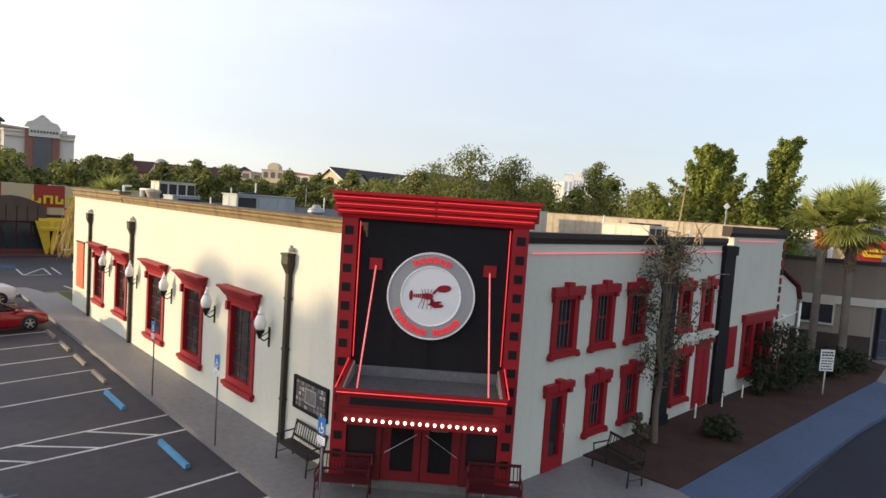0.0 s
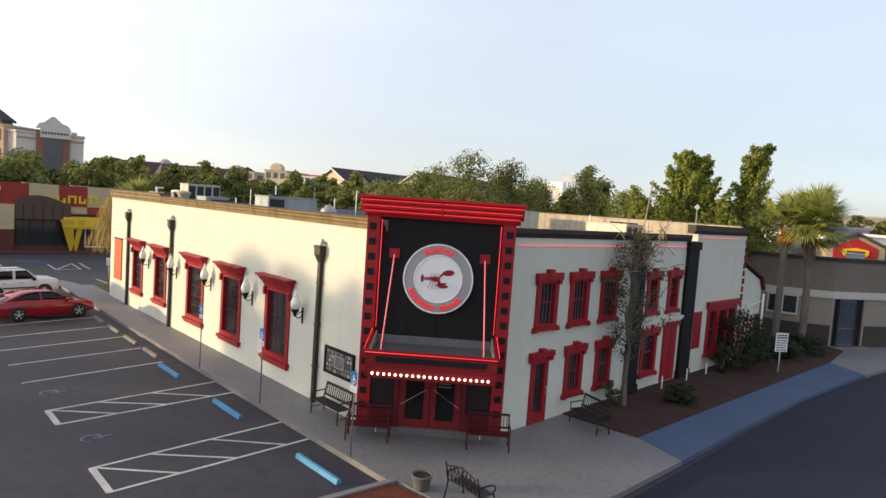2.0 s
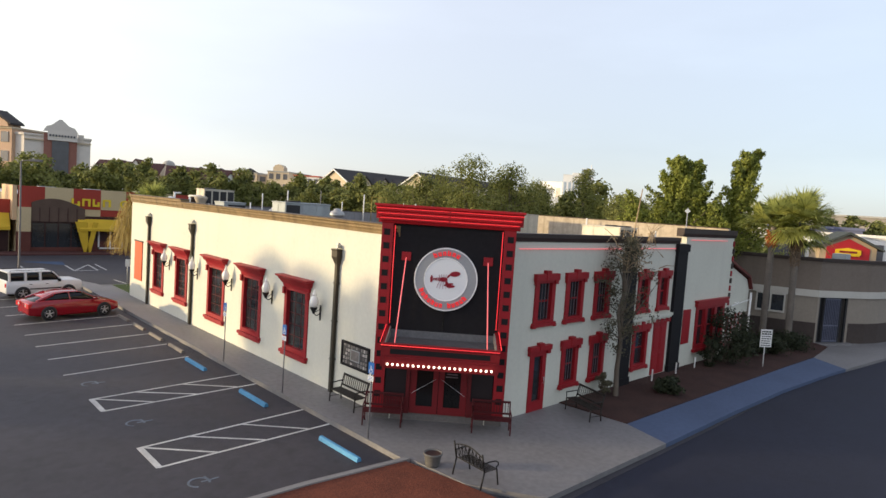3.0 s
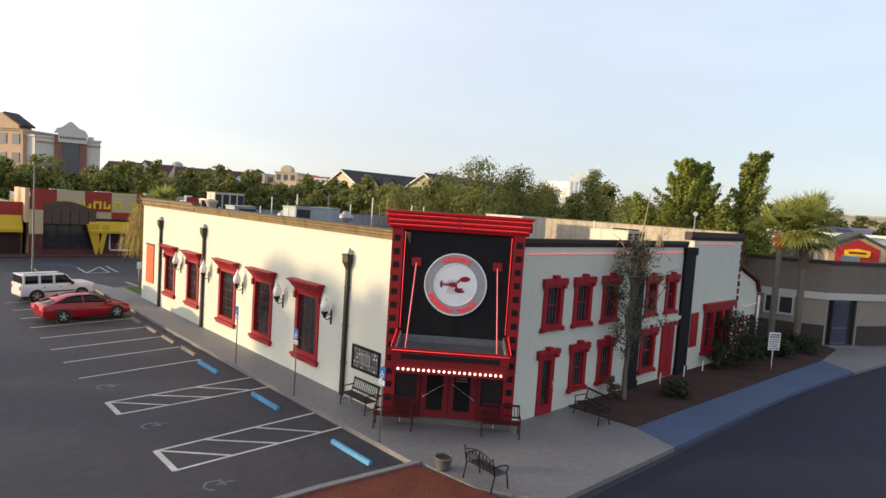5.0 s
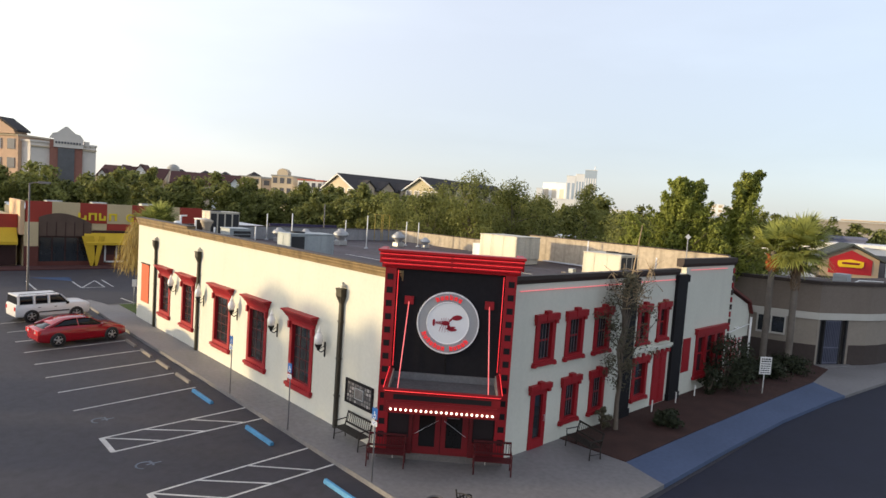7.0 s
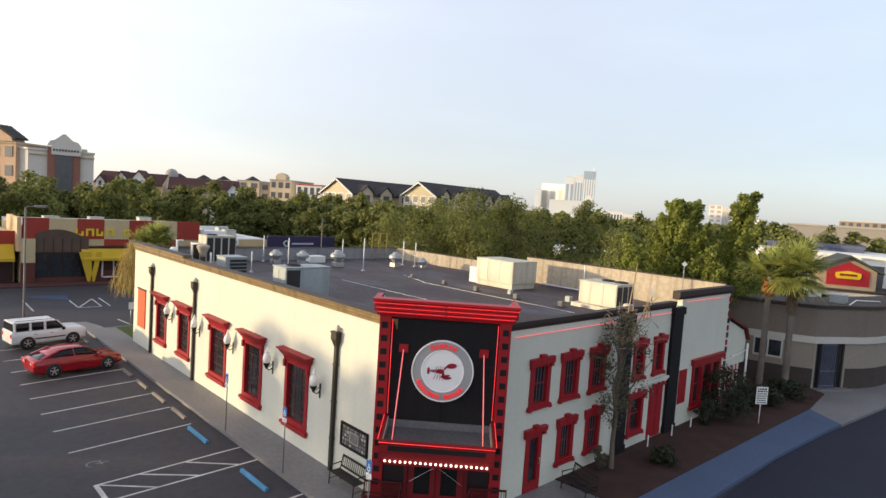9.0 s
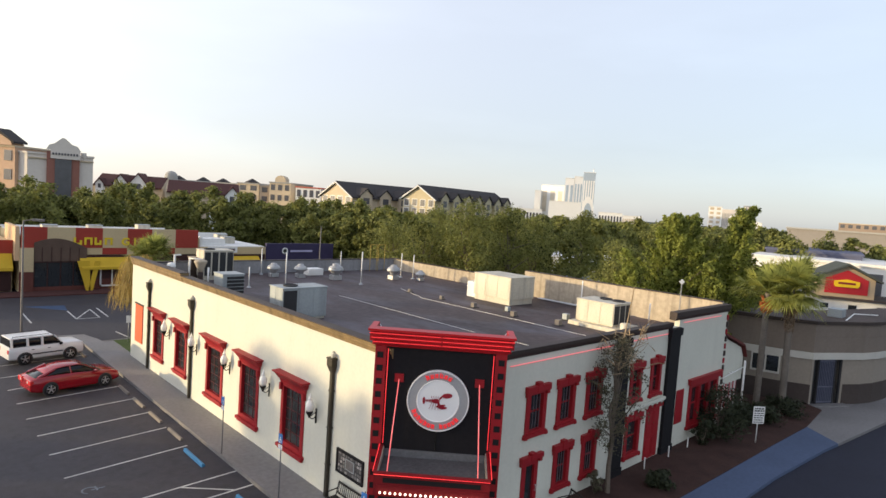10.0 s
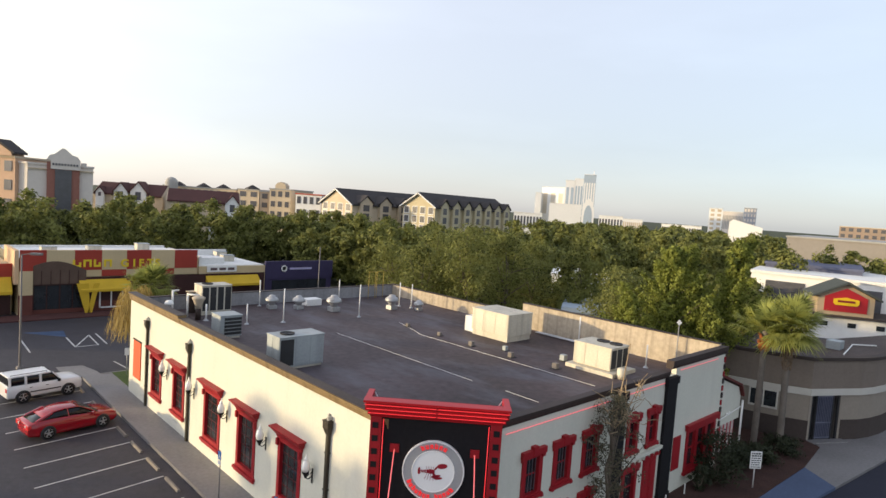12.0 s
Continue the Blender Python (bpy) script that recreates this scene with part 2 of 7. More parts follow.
def tube(bm, p0, p1, r0, r1=None, n=10, cap=True):
    r1 = r0 if r1 is None else r1
    p0, p1 = Vector(p0), Vector(p1)
    q = (p1 - p0).to_track_quat("Z", "Y")
    rings = []
    for p, r in ((p0, r0), (p1, r1)):
        rings.append([bm.verts.new(p + q @ Vector((r * math.cos(a), r * math.sin(a), 0))) for a in [2 * math.pi * k / n for k in range(n)]])
    for k in range(n):
        f = bm.faces.new((rings[0][k], rings[0][(k + 1) % n], rings[1][(k + 1) % n], rings[1][k]))
        f.smooth = n > 6
    if cap:
        bm.faces.new(rings[0][::-1])
        bm.faces.new(rings[1])


def lathe(bm, prof, c=(0, 0, 0), n=20, m=None, cap=True, smooth=True):
    """Turns a profile of (radius, height) about the upright through c."""
    rings = []
    for r, z in prof:
        ring = [bm.verts.new((c[0] + r * math.cos(2 * math.pi * k / n), c[1] + r * math.sin(2 * math.pi * k / n), c[2] + z)) for k in range(n)]
        rings.append(ring)
    if m is not None:
        for ring in rings:
            for v in ring:
                v.co = m @ v.co
    for a, b in zip(rings, rings[1:]):
        for k in range(n):
            f = bm.faces.new((a[k], a[(k + 1) % n], b[(k + 1) % n], b[k]))
            f.smooth = smooth
    if cap:
        bm.faces.new(rings[0][::-1])
        bm.faces.new(rings[-1])


def prism(bm, pts, z0, z1, m=None):
    """An upright prism over a plan polygon (counter-clockwise)."""
    a = [bm.verts.new((x, y, z0)) for x, y in pts]
    b = [bm.verts.new((x, y, z1)) for x, y in pts]
    if m is not None:
        for v in a + b:
            v.co = m @ v.co
    bm.faces.new(a[::-1])
    bm.faces.new(b)
    for k in range(len(pts)):
        j = (k + 1) % len(pts)
        bm.faces.new((a[k], a[j], b[j], b[k]))


def bevel(bm, w, seg=2):
    bmesh.ops.bevel(bm, geom=list(bm.edges), offset=w, segments=seg, affect="EDGES", profile=0.5)


def mesh_of(name, bm, material):
    bmesh.ops.recalc_face_normals(bm, faces=list(bm.faces))
    me = bpy.data.meshes.new(name)
    bm.to_mesh(me)
    bm.free()
    for mm in material if isinstance(material, (list, tuple)) else [material]:
        me.materials.append(mm)
    return me


def part(name, bm, material, parent, label=""):
    ob = new(name, mesh_of(name, bm, material))
    ob.parent = parent
    return tagged(ob, label)


def part_box(name, parent, material, x0, x1, y0, y1, z0, z1, bev=0.0, label=""):
    bm = bm_new()
    box(bm, x0, x1, y0, y1, z0, z1)
    if bev:
        bevel(bm, bev)
    return part(name, bm, material, parent, label)


def thing(name, m=None, label="", category="", group="", kind=""):
    ob = new(name)
    ob.empty_display_size = 0.2
    if m is not None:
        ob.matrix_basis = m
    return tagged(ob, label, category, group, kind)


def solid(name, bm, material, label="", category="", group="", kind=""):
    return tagged(new(name, mesh_of(name, bm, material)), label, category, group, kind)


def cloud(points, sizes, rng, out=None, loose=0.55):
    """Leaf quads at the given points, facing outwards from the crown but each a little off: vertices and faces."""
    n = len(points)
    c = rng.normal(size=(n, 3))
    if out is not None:
        out = out / (np.linalg.norm(out, axis=1)[:, None] + 1e-6)
        c = out + loose * c
    c /= np.linalg.norm(c, axis=1)[:, None]
    a = np.cross(c, rng.normal(size=(n, 3)))
    a /= np.linalg.norm(a, axis=1)[:, None]
    b = np.cross(c, a)
    s = np.asarray(sizes)[:, None]
    a, b = a * s, b * s * 0.55
    v = np.stack([points - a, points + b, points + a, points - b], 1).reshape(-1, 3)
    f = np.arange(4 * n).reshape(n, 4)
    return v, f


def quads(name, v, f, material, parent=None):
    me = bpy.data.meshes.new(name)
    me.vertices.add(len(v))
    me.vertices.foreach_set("co", v.astype(np.float32).ravel())
    me.loops.add(f.size)
    me.loops.foreach_set("vertex_index", f.astype(np.int32).ravel())
    me.polygons.add(len(f))
    me.polygons.foreach_set("loop_start", np.arange(0, f.size, f.shape[1], dtype=np.int32))
    me.update(calc_edges=True)
    me.materials.append(material)
    ob = new(name, me)
    ob.parent = parent
    return ob

# ---- ground ----
bm = bm_new()
prism(bm, [(-2500, -2500), (2500, -2500), (2500, 2500), (-2500, 2500)], -0.6, -0.21)
solid("ground", bm, M_EARTH, "flat green ground cover reaching to the horizon", "ground", kind="structure")
bm = bm_new()
prism(bm, [(-90, -4.8), (-12, -4.8), (-1.0, -4.6), (90, -4.0), (70, 60), (-90, 60)], -0.4, -0.15)
solid("road", bm, M_ASPH, "worn grey asphalt of the car park", "asphalt", kind="structure")
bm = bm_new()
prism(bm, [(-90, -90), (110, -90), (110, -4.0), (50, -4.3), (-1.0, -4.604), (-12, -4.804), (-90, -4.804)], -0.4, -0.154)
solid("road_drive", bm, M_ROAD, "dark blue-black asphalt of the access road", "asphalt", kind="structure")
bm = bm_new()
prism(bm, [(-1.5, -0.5), (-1.33, -2.6), (-0.2, -4.35), (6.05, -4.4), (6.6, -2.7), (6.4, 0.5), (0.2, 3.0), (0.2, 33.5), (-1.5, 33.5)], -0.3, 0.0)
solid("pavement", bm, M_CONC, "grey concrete walk round the restaurant", "pavement", kind="structure")
bm = bm_new()
prism(bm, [(6.05, -4.4), (11.5, -4.4), (17, -4.5), (23, -4.9), (24.7, -5.1), (26.2, -3.2), (22, -3.05), (10, -2.75), (6.6, -2.7)], -0.3, 0.0)
solid("pavement_blue", bm, M_BLUEW, "blue-grey painted concrete pavement beside the road", "pavement", kind="structure")
bm = bm_new()
prism(bm, [(24.7, -5.1), (31, -5.8), (38, -6.5), (48, -7.2), (60, -7.8), (60, -4.5), (38, -3.6), (32.6, -1.6), (30.6, -2.8), (26.2, -3.2)], -0.3, 0.0)
solid("pavement_far", bm, M_CONC, "pale concrete pavement by the neighbouring entrance", "pavement", kind="structure")
bm = bm_new()
prism(bm, [(6.4, 0.05), (6.6, -2.7), (10, -2.75), (22, -3.05), (26.2, -3.2), (30.6, -2.8), (31.2, -1.7), (30.2, 1.0), (29.0, 4.0), (24, 2.0)], -0.3, 0.035)
solid("mulch_bed", bm, M_MULCH, "red-brown wood mulch bed along the wall", "mulch bed", kind="structure")
bm = bm_new()
prism(bm, [(-12, -0.15), (-12, -5), (-1.0, -5), (-1.33, -2.6), (-1.66, -0.62), (-4.6, -0.35)], -0.3, -0.02)
solid("mulch_island", bm, M_MULCHR, "red mulch planting island inside a kerb", "mulch bed", kind="structure")
bm = bm_new()
prism(bm, [(-12, -0.15), (-12, 0.0), (-4.6, -0.18), (-1.5, -0.48), (-1.5, -0.64), (-4.6, -0.36)], -0.3, 0.02)
solid("kerb_island", bm, M_KERB, "pale concrete kerb of the planting island", "kerb", kind="structure")
bm = bm_new()
prism(bm, [(-1.67, -0.5), (-1.5, -0.5), (-1.5, 33.5), (-1.67, 33.5)], -0.3, 0.008)
solid("kerb_walk", bm, M_CONC, "concrete kerb along the car park", "kerb", kind="structure")
bm = bm_new()
prism(bm, [(0.2, 29.3), (3.0, 29.3), (3.0, 33.5), (0.2, 33.5)], -0.3, 0.02)
solid("grass_verge", bm, M_GRASS, "small patch of grass beside the walk", "grass", kind="structure")

# kerb behind the grass, and the walk dipping to the level of the far lot
bm = bm_new()
prism(bm, [(-0.45, 33.5), (3.0, 33.5), (3.0, 33.68), (-0.45, 33.68)], -0.3, 0.025)
solid("kerb_verge", bm, M_KERB, "pale concrete kerb behind the grass", "kerb", kind="structure")
bm = bm_new()
low, high = [], []
for x, y, z in ((-1.67, 33.5, 0.0), (-0.45, 33.5, 0.0), (-0.5, 34.6, -0.04), (-0.85, 36.9, -0.14), (-2.5, 37.2, -0.14), (-2.5, 34.5, -0.12), (-2.1, 33.2, -0.1)):
    low.append(bm.verts.new((x, y, -0.3)))
    high.append(bm.verts.new((x, y, z)))
bm.faces.new(high)
bm.faces.new(low[::-1])
for k in range(len(low)):
    j = (k + 1) % len(low)
    bm.faces.new((low[k], low[j], high[j], high[k]))
solid("pavement_ramp", bm, M_CONC, "concrete ramp from the walk down to the lot", "pavement", kind="structure")

# parking lines: (x0, y0, x1, y1)


def line(name, x0, y0, x1, y1, w, material, label, top=-0.1455):
    bm = bm_new()
    d = Vector((x1 - x0, y1 - y0)).normalized()
    n = Vector((-d.y, d.x)) * w / 2
    prism(bm, [(x0 - n.x, y0 - n.y), (x1 - n.x, y1 - n.y), (x1 + n.x, y1 + n.y), (x0 + n.x, y0 + n.y)], -0.16, top)
    return solid(name, bm, material, label, "road marking", "car park markings", "structure")


for y in (12.63, 15.2, 17.62, 20.08, 22.6, 25.15, 27.7, 30.3):
    line("stall_line", -7.1, y, -2.3, y + 0.54, 0.085, M_LINE, "white painted stall line on asphalt")
for ya, yb in ((9.32, 7.95), (4.44, 2.92)):
    line("aisle_line", -7.0, ya, -1.62, ya + 0.33, 0.085, M_LINE, "white painted access aisle line")
    line("aisle_line", -7.0, yb, -1.62, yb + 0.24, 0.085, M_LINE, "white painted access aisle line")
    line("aisle_line", -6.98, ya + 0.02, -6.98, yb - 0.02, 0.16, M_LINE, "white painted access aisle line", -0.1435)
    for xa, xb in ((-6.93, -5.38), (-5.6, -3.9), (-3.95, -2.4)):
        line("aisle_hatch", xa, ya + 0.06 * (xa + 7.0), xb, yb + 0.045 * (xb + 7.0), 0.075, M_LINE, "white painted diagonal hatch line", -0.1445)


def access_mark(x, y):
    """A worn, pale wheelchair shape on the asphalt."""
    bm = bm_new()
    for k in range(14):
        a0, a1 = 2 * math.pi * k / 18 - 0.6, 2 * math.pi * (k + 1) / 18 - 0.6
        prism(bm, [(x - 0.1 + r * math.cos(a), y + r * math.sin(a)) for r, a in ((0.22, a0), (0.28, a0), (0.28, a1), (0.22, a1))], -0.15, -0.1435)
    prism(bm, [(x - 0.05, y - 0.03), (x + 0.4, y - 0.03), (x + 0.4, y + 0.03), (x - 0.05, y + 0.03)], -0.15, -0.1435)
    prism(bm, [(x + 0.1, y - 0.03), (x + 0.16, y - 0.03), (x + 0.16, y + 0.25), (x + 0.1, y + 0.25)], -0.15, -0.143)
    solid("access_symbol", bm, mat("faded_white", (0.12, 0.14, 0.17), 0.7, var=0.6, scale=6), "faded wheelchair symbol painted on asphalt", "road marking", "car park markings", "structure")


for x, y in ((-6.5, 11.1), (-6.4, 6.4), (-6.4, 1.55)):
    access_mark(x, y)


def wheel_stop(x, y, material, label, length=1.95):
    bm = bm_new()
    prof = [(-0.08, 0), (0.08, 0), (0.06, 0.09), (0.04, 0.12), (-0.04, 0.12), (-0.06, 0.09)]
    a = [bm.verts.new((px, -length / 2, pz)) for px, pz in prof]
    b = [bm.verts.new((px, length / 2, pz)) for px, pz in prof]
    bm.faces.new(a)
    bm.faces.new(b[::-1])
    for k in range(6):
        bm.faces.new((a[k], b[k], b[(k + 1) % 6], a[(k + 1) % 6]))
    ob = solid("wheel_stop", bm, material, label, "wheel stop", "wheel stops")
    ob.matrix_basis = pose(x, y, -0.147)
    return ob


for y in (1.25, 6.6, 11.7):
    wheel_stop(-2.58, y, M_STOPB, "light blue painted concrete wheel stop")
for y in (14.6, 17.2, 19.7, 22.2, 27.3, 31.0):
    wheel_stop(-2.3, y, M_STOPG, "weathered grey concrete wheel stop", 1.6)

bm = bm_new()
prism(bm, [(-30, 54.6), (24, 54.6), (24, 57.4), (-30, 57.4)], -0.3, -0.04)
solid("pavement_shop", bm, mat("maroon_paving", (0.085, 0.034, 0.030), 0.85, var=0.25, scale=2, bump=0.2), "maroon paved walk in front of the shops", "pavement", kind="structure")

# ---- restaurant shell ----
WT = 0.25


def wall_with_holes(name, length, height, holes, m, material, label, thick=WT, base=0.0):
    """A wall along local x, front at local y = 0, thickness behind; holes (x0, x1, z0, z1) go through."""
    xs = sorted({0.0, length, *[h[0] for h in holes], *[h[1] for h in holes]})
    bm = bm_new()
    for xa, xb in zip(xs, xs[1:]):
        cuts = sorted([(h[2], h[3]) for h in holes if h[0] <= xa + 1e-6 and h[1] >= xb - 1e-6])
        z = base
        for za, zb in cuts:
            if za > z:
                box(bm, xa, xb, 0, thick, z, za, m)
            z = zb
        if z < height:
            box(bm, xa, xb, 0, thick, z, height, m)
    bmesh.ops.remove_doubles(bm, verts=list(bm.verts), dist=1e-4)
    return solid(name, bm, material, label, "wall", kind="structure")


# left wall: local x runs from the far end towards the tower (y = 29 down to 2.4); its front faces -x
ML = Matrix(((0, 1, 0, 0), (-1, 0, 0, 29.0), (0, 0, 1, 0), (0, 0, 0, 1)))
LWIN = [(8.35, 0.80, 3.40, 1.82), (12.2, 0.80, 3.40, 1.82), (15.95, 0.85, 3.40, 1.95), (20.4, 1.02, 3.38, 1.7), (23.9, 1.02, 3.38, 1.7)]
lh = [(29 - y - w / 2, 29 - y + w / 2, z0, z1) for y, z0, z1, w in LWIN]
wall_with_holes("wall_west", 26.8, 6.08, lh, ML, M_CREAM, "long cream stucco wall of the restaurant", base=-0.1)
# right wall along x, front faces -y
RWIN = [(4.95, 3.18, 4.72, 1.16), (6.8, 3.18, 4.72, 1.16), (8.72, 3.18, 4.72, 1.16), (6.8, 0.70, 2.18, 1.06), (8.68, 0.70, 2.18, 1.06)]
RDOOR = (4.86, 0.0, 2.2, 0.92)
rh = [(x - w / 2, x + w / 2, z0, z1) for x, z0, z1, w in RWIN] + [(RDOOR[0] - 0.46, RDOOR[0] + 0.46, 0.0, 2.2)]
S2WIN = [(12.05, 3.15, 4.62, 1.0), (13.85, 3.15, 4.62, 1.0), (12.1, 0.65, 2.3, 1.3)]
rh += [(x - w / 2, x + w / 2, z0, z1) for x, z0, z1, w in S2WIN] + [(13.3, 14.6, 0.05, 2.45)]
S3WIN = [(16.6, 1.16, 2.85, 0.8), (19.35, 0.75, 2.95, 3.5)]
rh += [(x - w / 2, x + w / 2, z0, z1) for x, z0, z1, w in S3WIN]
MRS = Matrix.Translation((2.2, 0, 0))
rh = [(a - 2.2, b - 2.2, c, d) for a, b, c, d in rh]
wall_with_holes("wall_south", 19.4, 6.08, rh, MRS, M_CREAM, "cream stucco wall in shade with red windows", base=-0.1)
bm = bm_new()
box(bm, 15.85, 21.6, 0.0, 0.25, 6.08, 6.42)
solid("wall_south_raised", bm, M_CREAM, "raised cream stucco parapet", "wall", kind="structure")
bm = bm_new()
box(bm, 21.35, 21.6, 0.25, 14.0, 0, 6.88)
box(bm, 21.35, 21.6, 14.0, 29.0, 0, 6.12)
solid("wall_east", bm, M_PARIN, "weathered tan stucco parapet wall", "wall", kind="structure")
bm = bm_new()
box(bm, 0.25, 21.35, 28.75, 29.0, 0, 6.1)
solid("wall_north", bm, M_PARGREY, "grey stucco rear parapet wall", "wall", kind="structure")
bm = bm_new()
prism(bm, [(0.25, 3.2), (3.2, 0.25), (21.35, 0.25), (21.35, 28.75), (0.25, 28.75)], 4.95, 5.18)
solid("roof", bm, M_ROOF, "flat dark brown roof membrane with pale dust", "roof", kind="structure")
bm = bm_new()
prism(bm, [(0.25, 3.2), (3.2, 0.25), (21.35, 0.25), (21.35, 28.75), (0.25, 28.75)], 4.6, 4.9)
solid("ceiling", bm, M_WHITE, "plain ceiling under the roof", "ceiling", kind="structure")
bm = bm_new()
prism(bm, [(0.25, 3.2), (3.2, 0.25), (21.35, 0.25), (21.35, 28.75), (0.25, 28.75)], -0.1, 0.02)
solid("floor", bm, M_CONC, "plain concrete floor inside", "floor", kind="structure")


def cornice_run(name, length, m, prof, material, label):
    """A moulding along local x; prof is a list of (out, up) points."""
    bm = bm_new()
    a = [bm.verts.new(m @ Vector((0, -o, z))) for o, z in prof]
    b = [bm.verts.new(m @ Vector((length, -o, z))) for o, z in prof]
    bm.faces.new(a)
    bm.faces.new(b[::-1])
    n = len(prof)
    for k in range(n):
        bm.faces.new((a[k], b[k], b[(k + 1) % n], a[(k + 1) % n]))
    return solid(name, bm, material, label, "cornice", kind="structure")


CP = [(-0.27, 6.08), (0.03, 5.99), (0.05, 6.1), (0.09, 6.16), (0.09, 6.22), (0.15, 6.27), (0.15, 6.33), (-0.27, 6.33)]
cornice_run("trim_west_near", 18.2, Matrix.Translation((0, -8.6, 0)) @ ML, CP, M_GOLD, "tan moulded cornice along the wall top")
CP2 = [(-0.27, 6.08), (0.06, 6.0), (0.07, 6.1), (0.12, 6.16), (0.12, 6.3), (0.19, 6.36), (0.19, 6.47), (-0.27, 6.47)]
cornice_run("trim_west_far", 8.6, ML, CP2, M_GOLD, "tan moulded cornice, raised at the far end")
bm = bm_new()
box(bm, -0.20, 0.29, 2.4, 20.4, 6.33, 6.36)
box(bm, -0.24, 0.29, 20.4, 29.0, 6.47, 6.50)
solid("trim_west_cap", bm, mat("brown_metal_cap", (0.06, 0.043, 0.033), 0.6, 0.2, var=0.3, scale=2, stain=0.2), "dark brown metal cap on the cornice", "coping", kind="structure")
CPS = [(-0.27, 6.08), (0.03, 6.06), (0.05, 6.14), (0.08, 6.2), (0.08, 6.34), (-0.27, 6.34)]
cornice_run("trim_south", 12.2, Matrix.Translation((2.9, 0, 0)), CPS, M_DKBROWN, "dark bronze parapet cap")
CPR = [(-0.27, 6.42), (0.03, 6.40), (0.06, 6.5), (0.10, 6.55), (0.10, 6.80), (-0.27, 6.80)]
cornice_run("trim_south_raised", 6.45, Matrix.Translation((15.3, 0, 0)), CPR, M_DKBROWN, "dark bronze raised parapet cap")
bm = bm_new()
box(bm, 21.28, 21.67, 0.3, 14.0, 6.88, 6.92)
box(bm, 21.28, 21.67, 14.0, 29, 6.12, 6.16)
box(bm, 0.3, 21.28, 28.7, 29.05, 6.1, 6.14)
solid("trim_parapet", bm, M_DKBROWN, "thin dark metal coping on the parapet", "coping", kind="structure")
for xa, xb in ((10.28, 11.15), (14.82, 15.85)):
    bm = bm_new()
    box(bm, xa, xb, -0.14, 0.0, -0.05, 6.06)
    box(bm, xa - 0.06, xb + 0.06, -0.2, 0.0, 5.7, 6.04)
    box(bm, xa - 0.05, xb + 0.05, -0.18, 0.0, -0.05, 0.35)
    solid("pilaster", bm, M_BLACK, "black painted pilaster on the stucco wall", "pilaster", kind="structure")
bm = bm_new()
box(bm, 11.16, 14.81, -0.16, 0.0, 2.74, 2.86)
box(bm, 11.16, 14.81, -0.10, 0.0, 2.66, 2.74)
for k in range(8):
    box(bm, 11.4 + 0.44 * k, 11.52 + 0.44 * k, -0.12, 0.0, 2.52, 2.66)
solid("trim_ledge", bm, M_CREAM, "cream bracketed ledge between the black pilasters", "ledge", kind="structure")
# thin neon lines under the south cap
for xa, xb, z in ((3.3, 9.9, 5.82), (11.3, 14.7, 5.84), (16.2, 20.6, 6.25)):
    bm = bm_new()
    tube(bm, (xa, -0.05, z), (xb, -0.05, z), 0.014, n=6)
    solid("neon_line", bm, M_NEONDIM, "thin pale red neon tube along the wall", "neon tube", "wall neon")


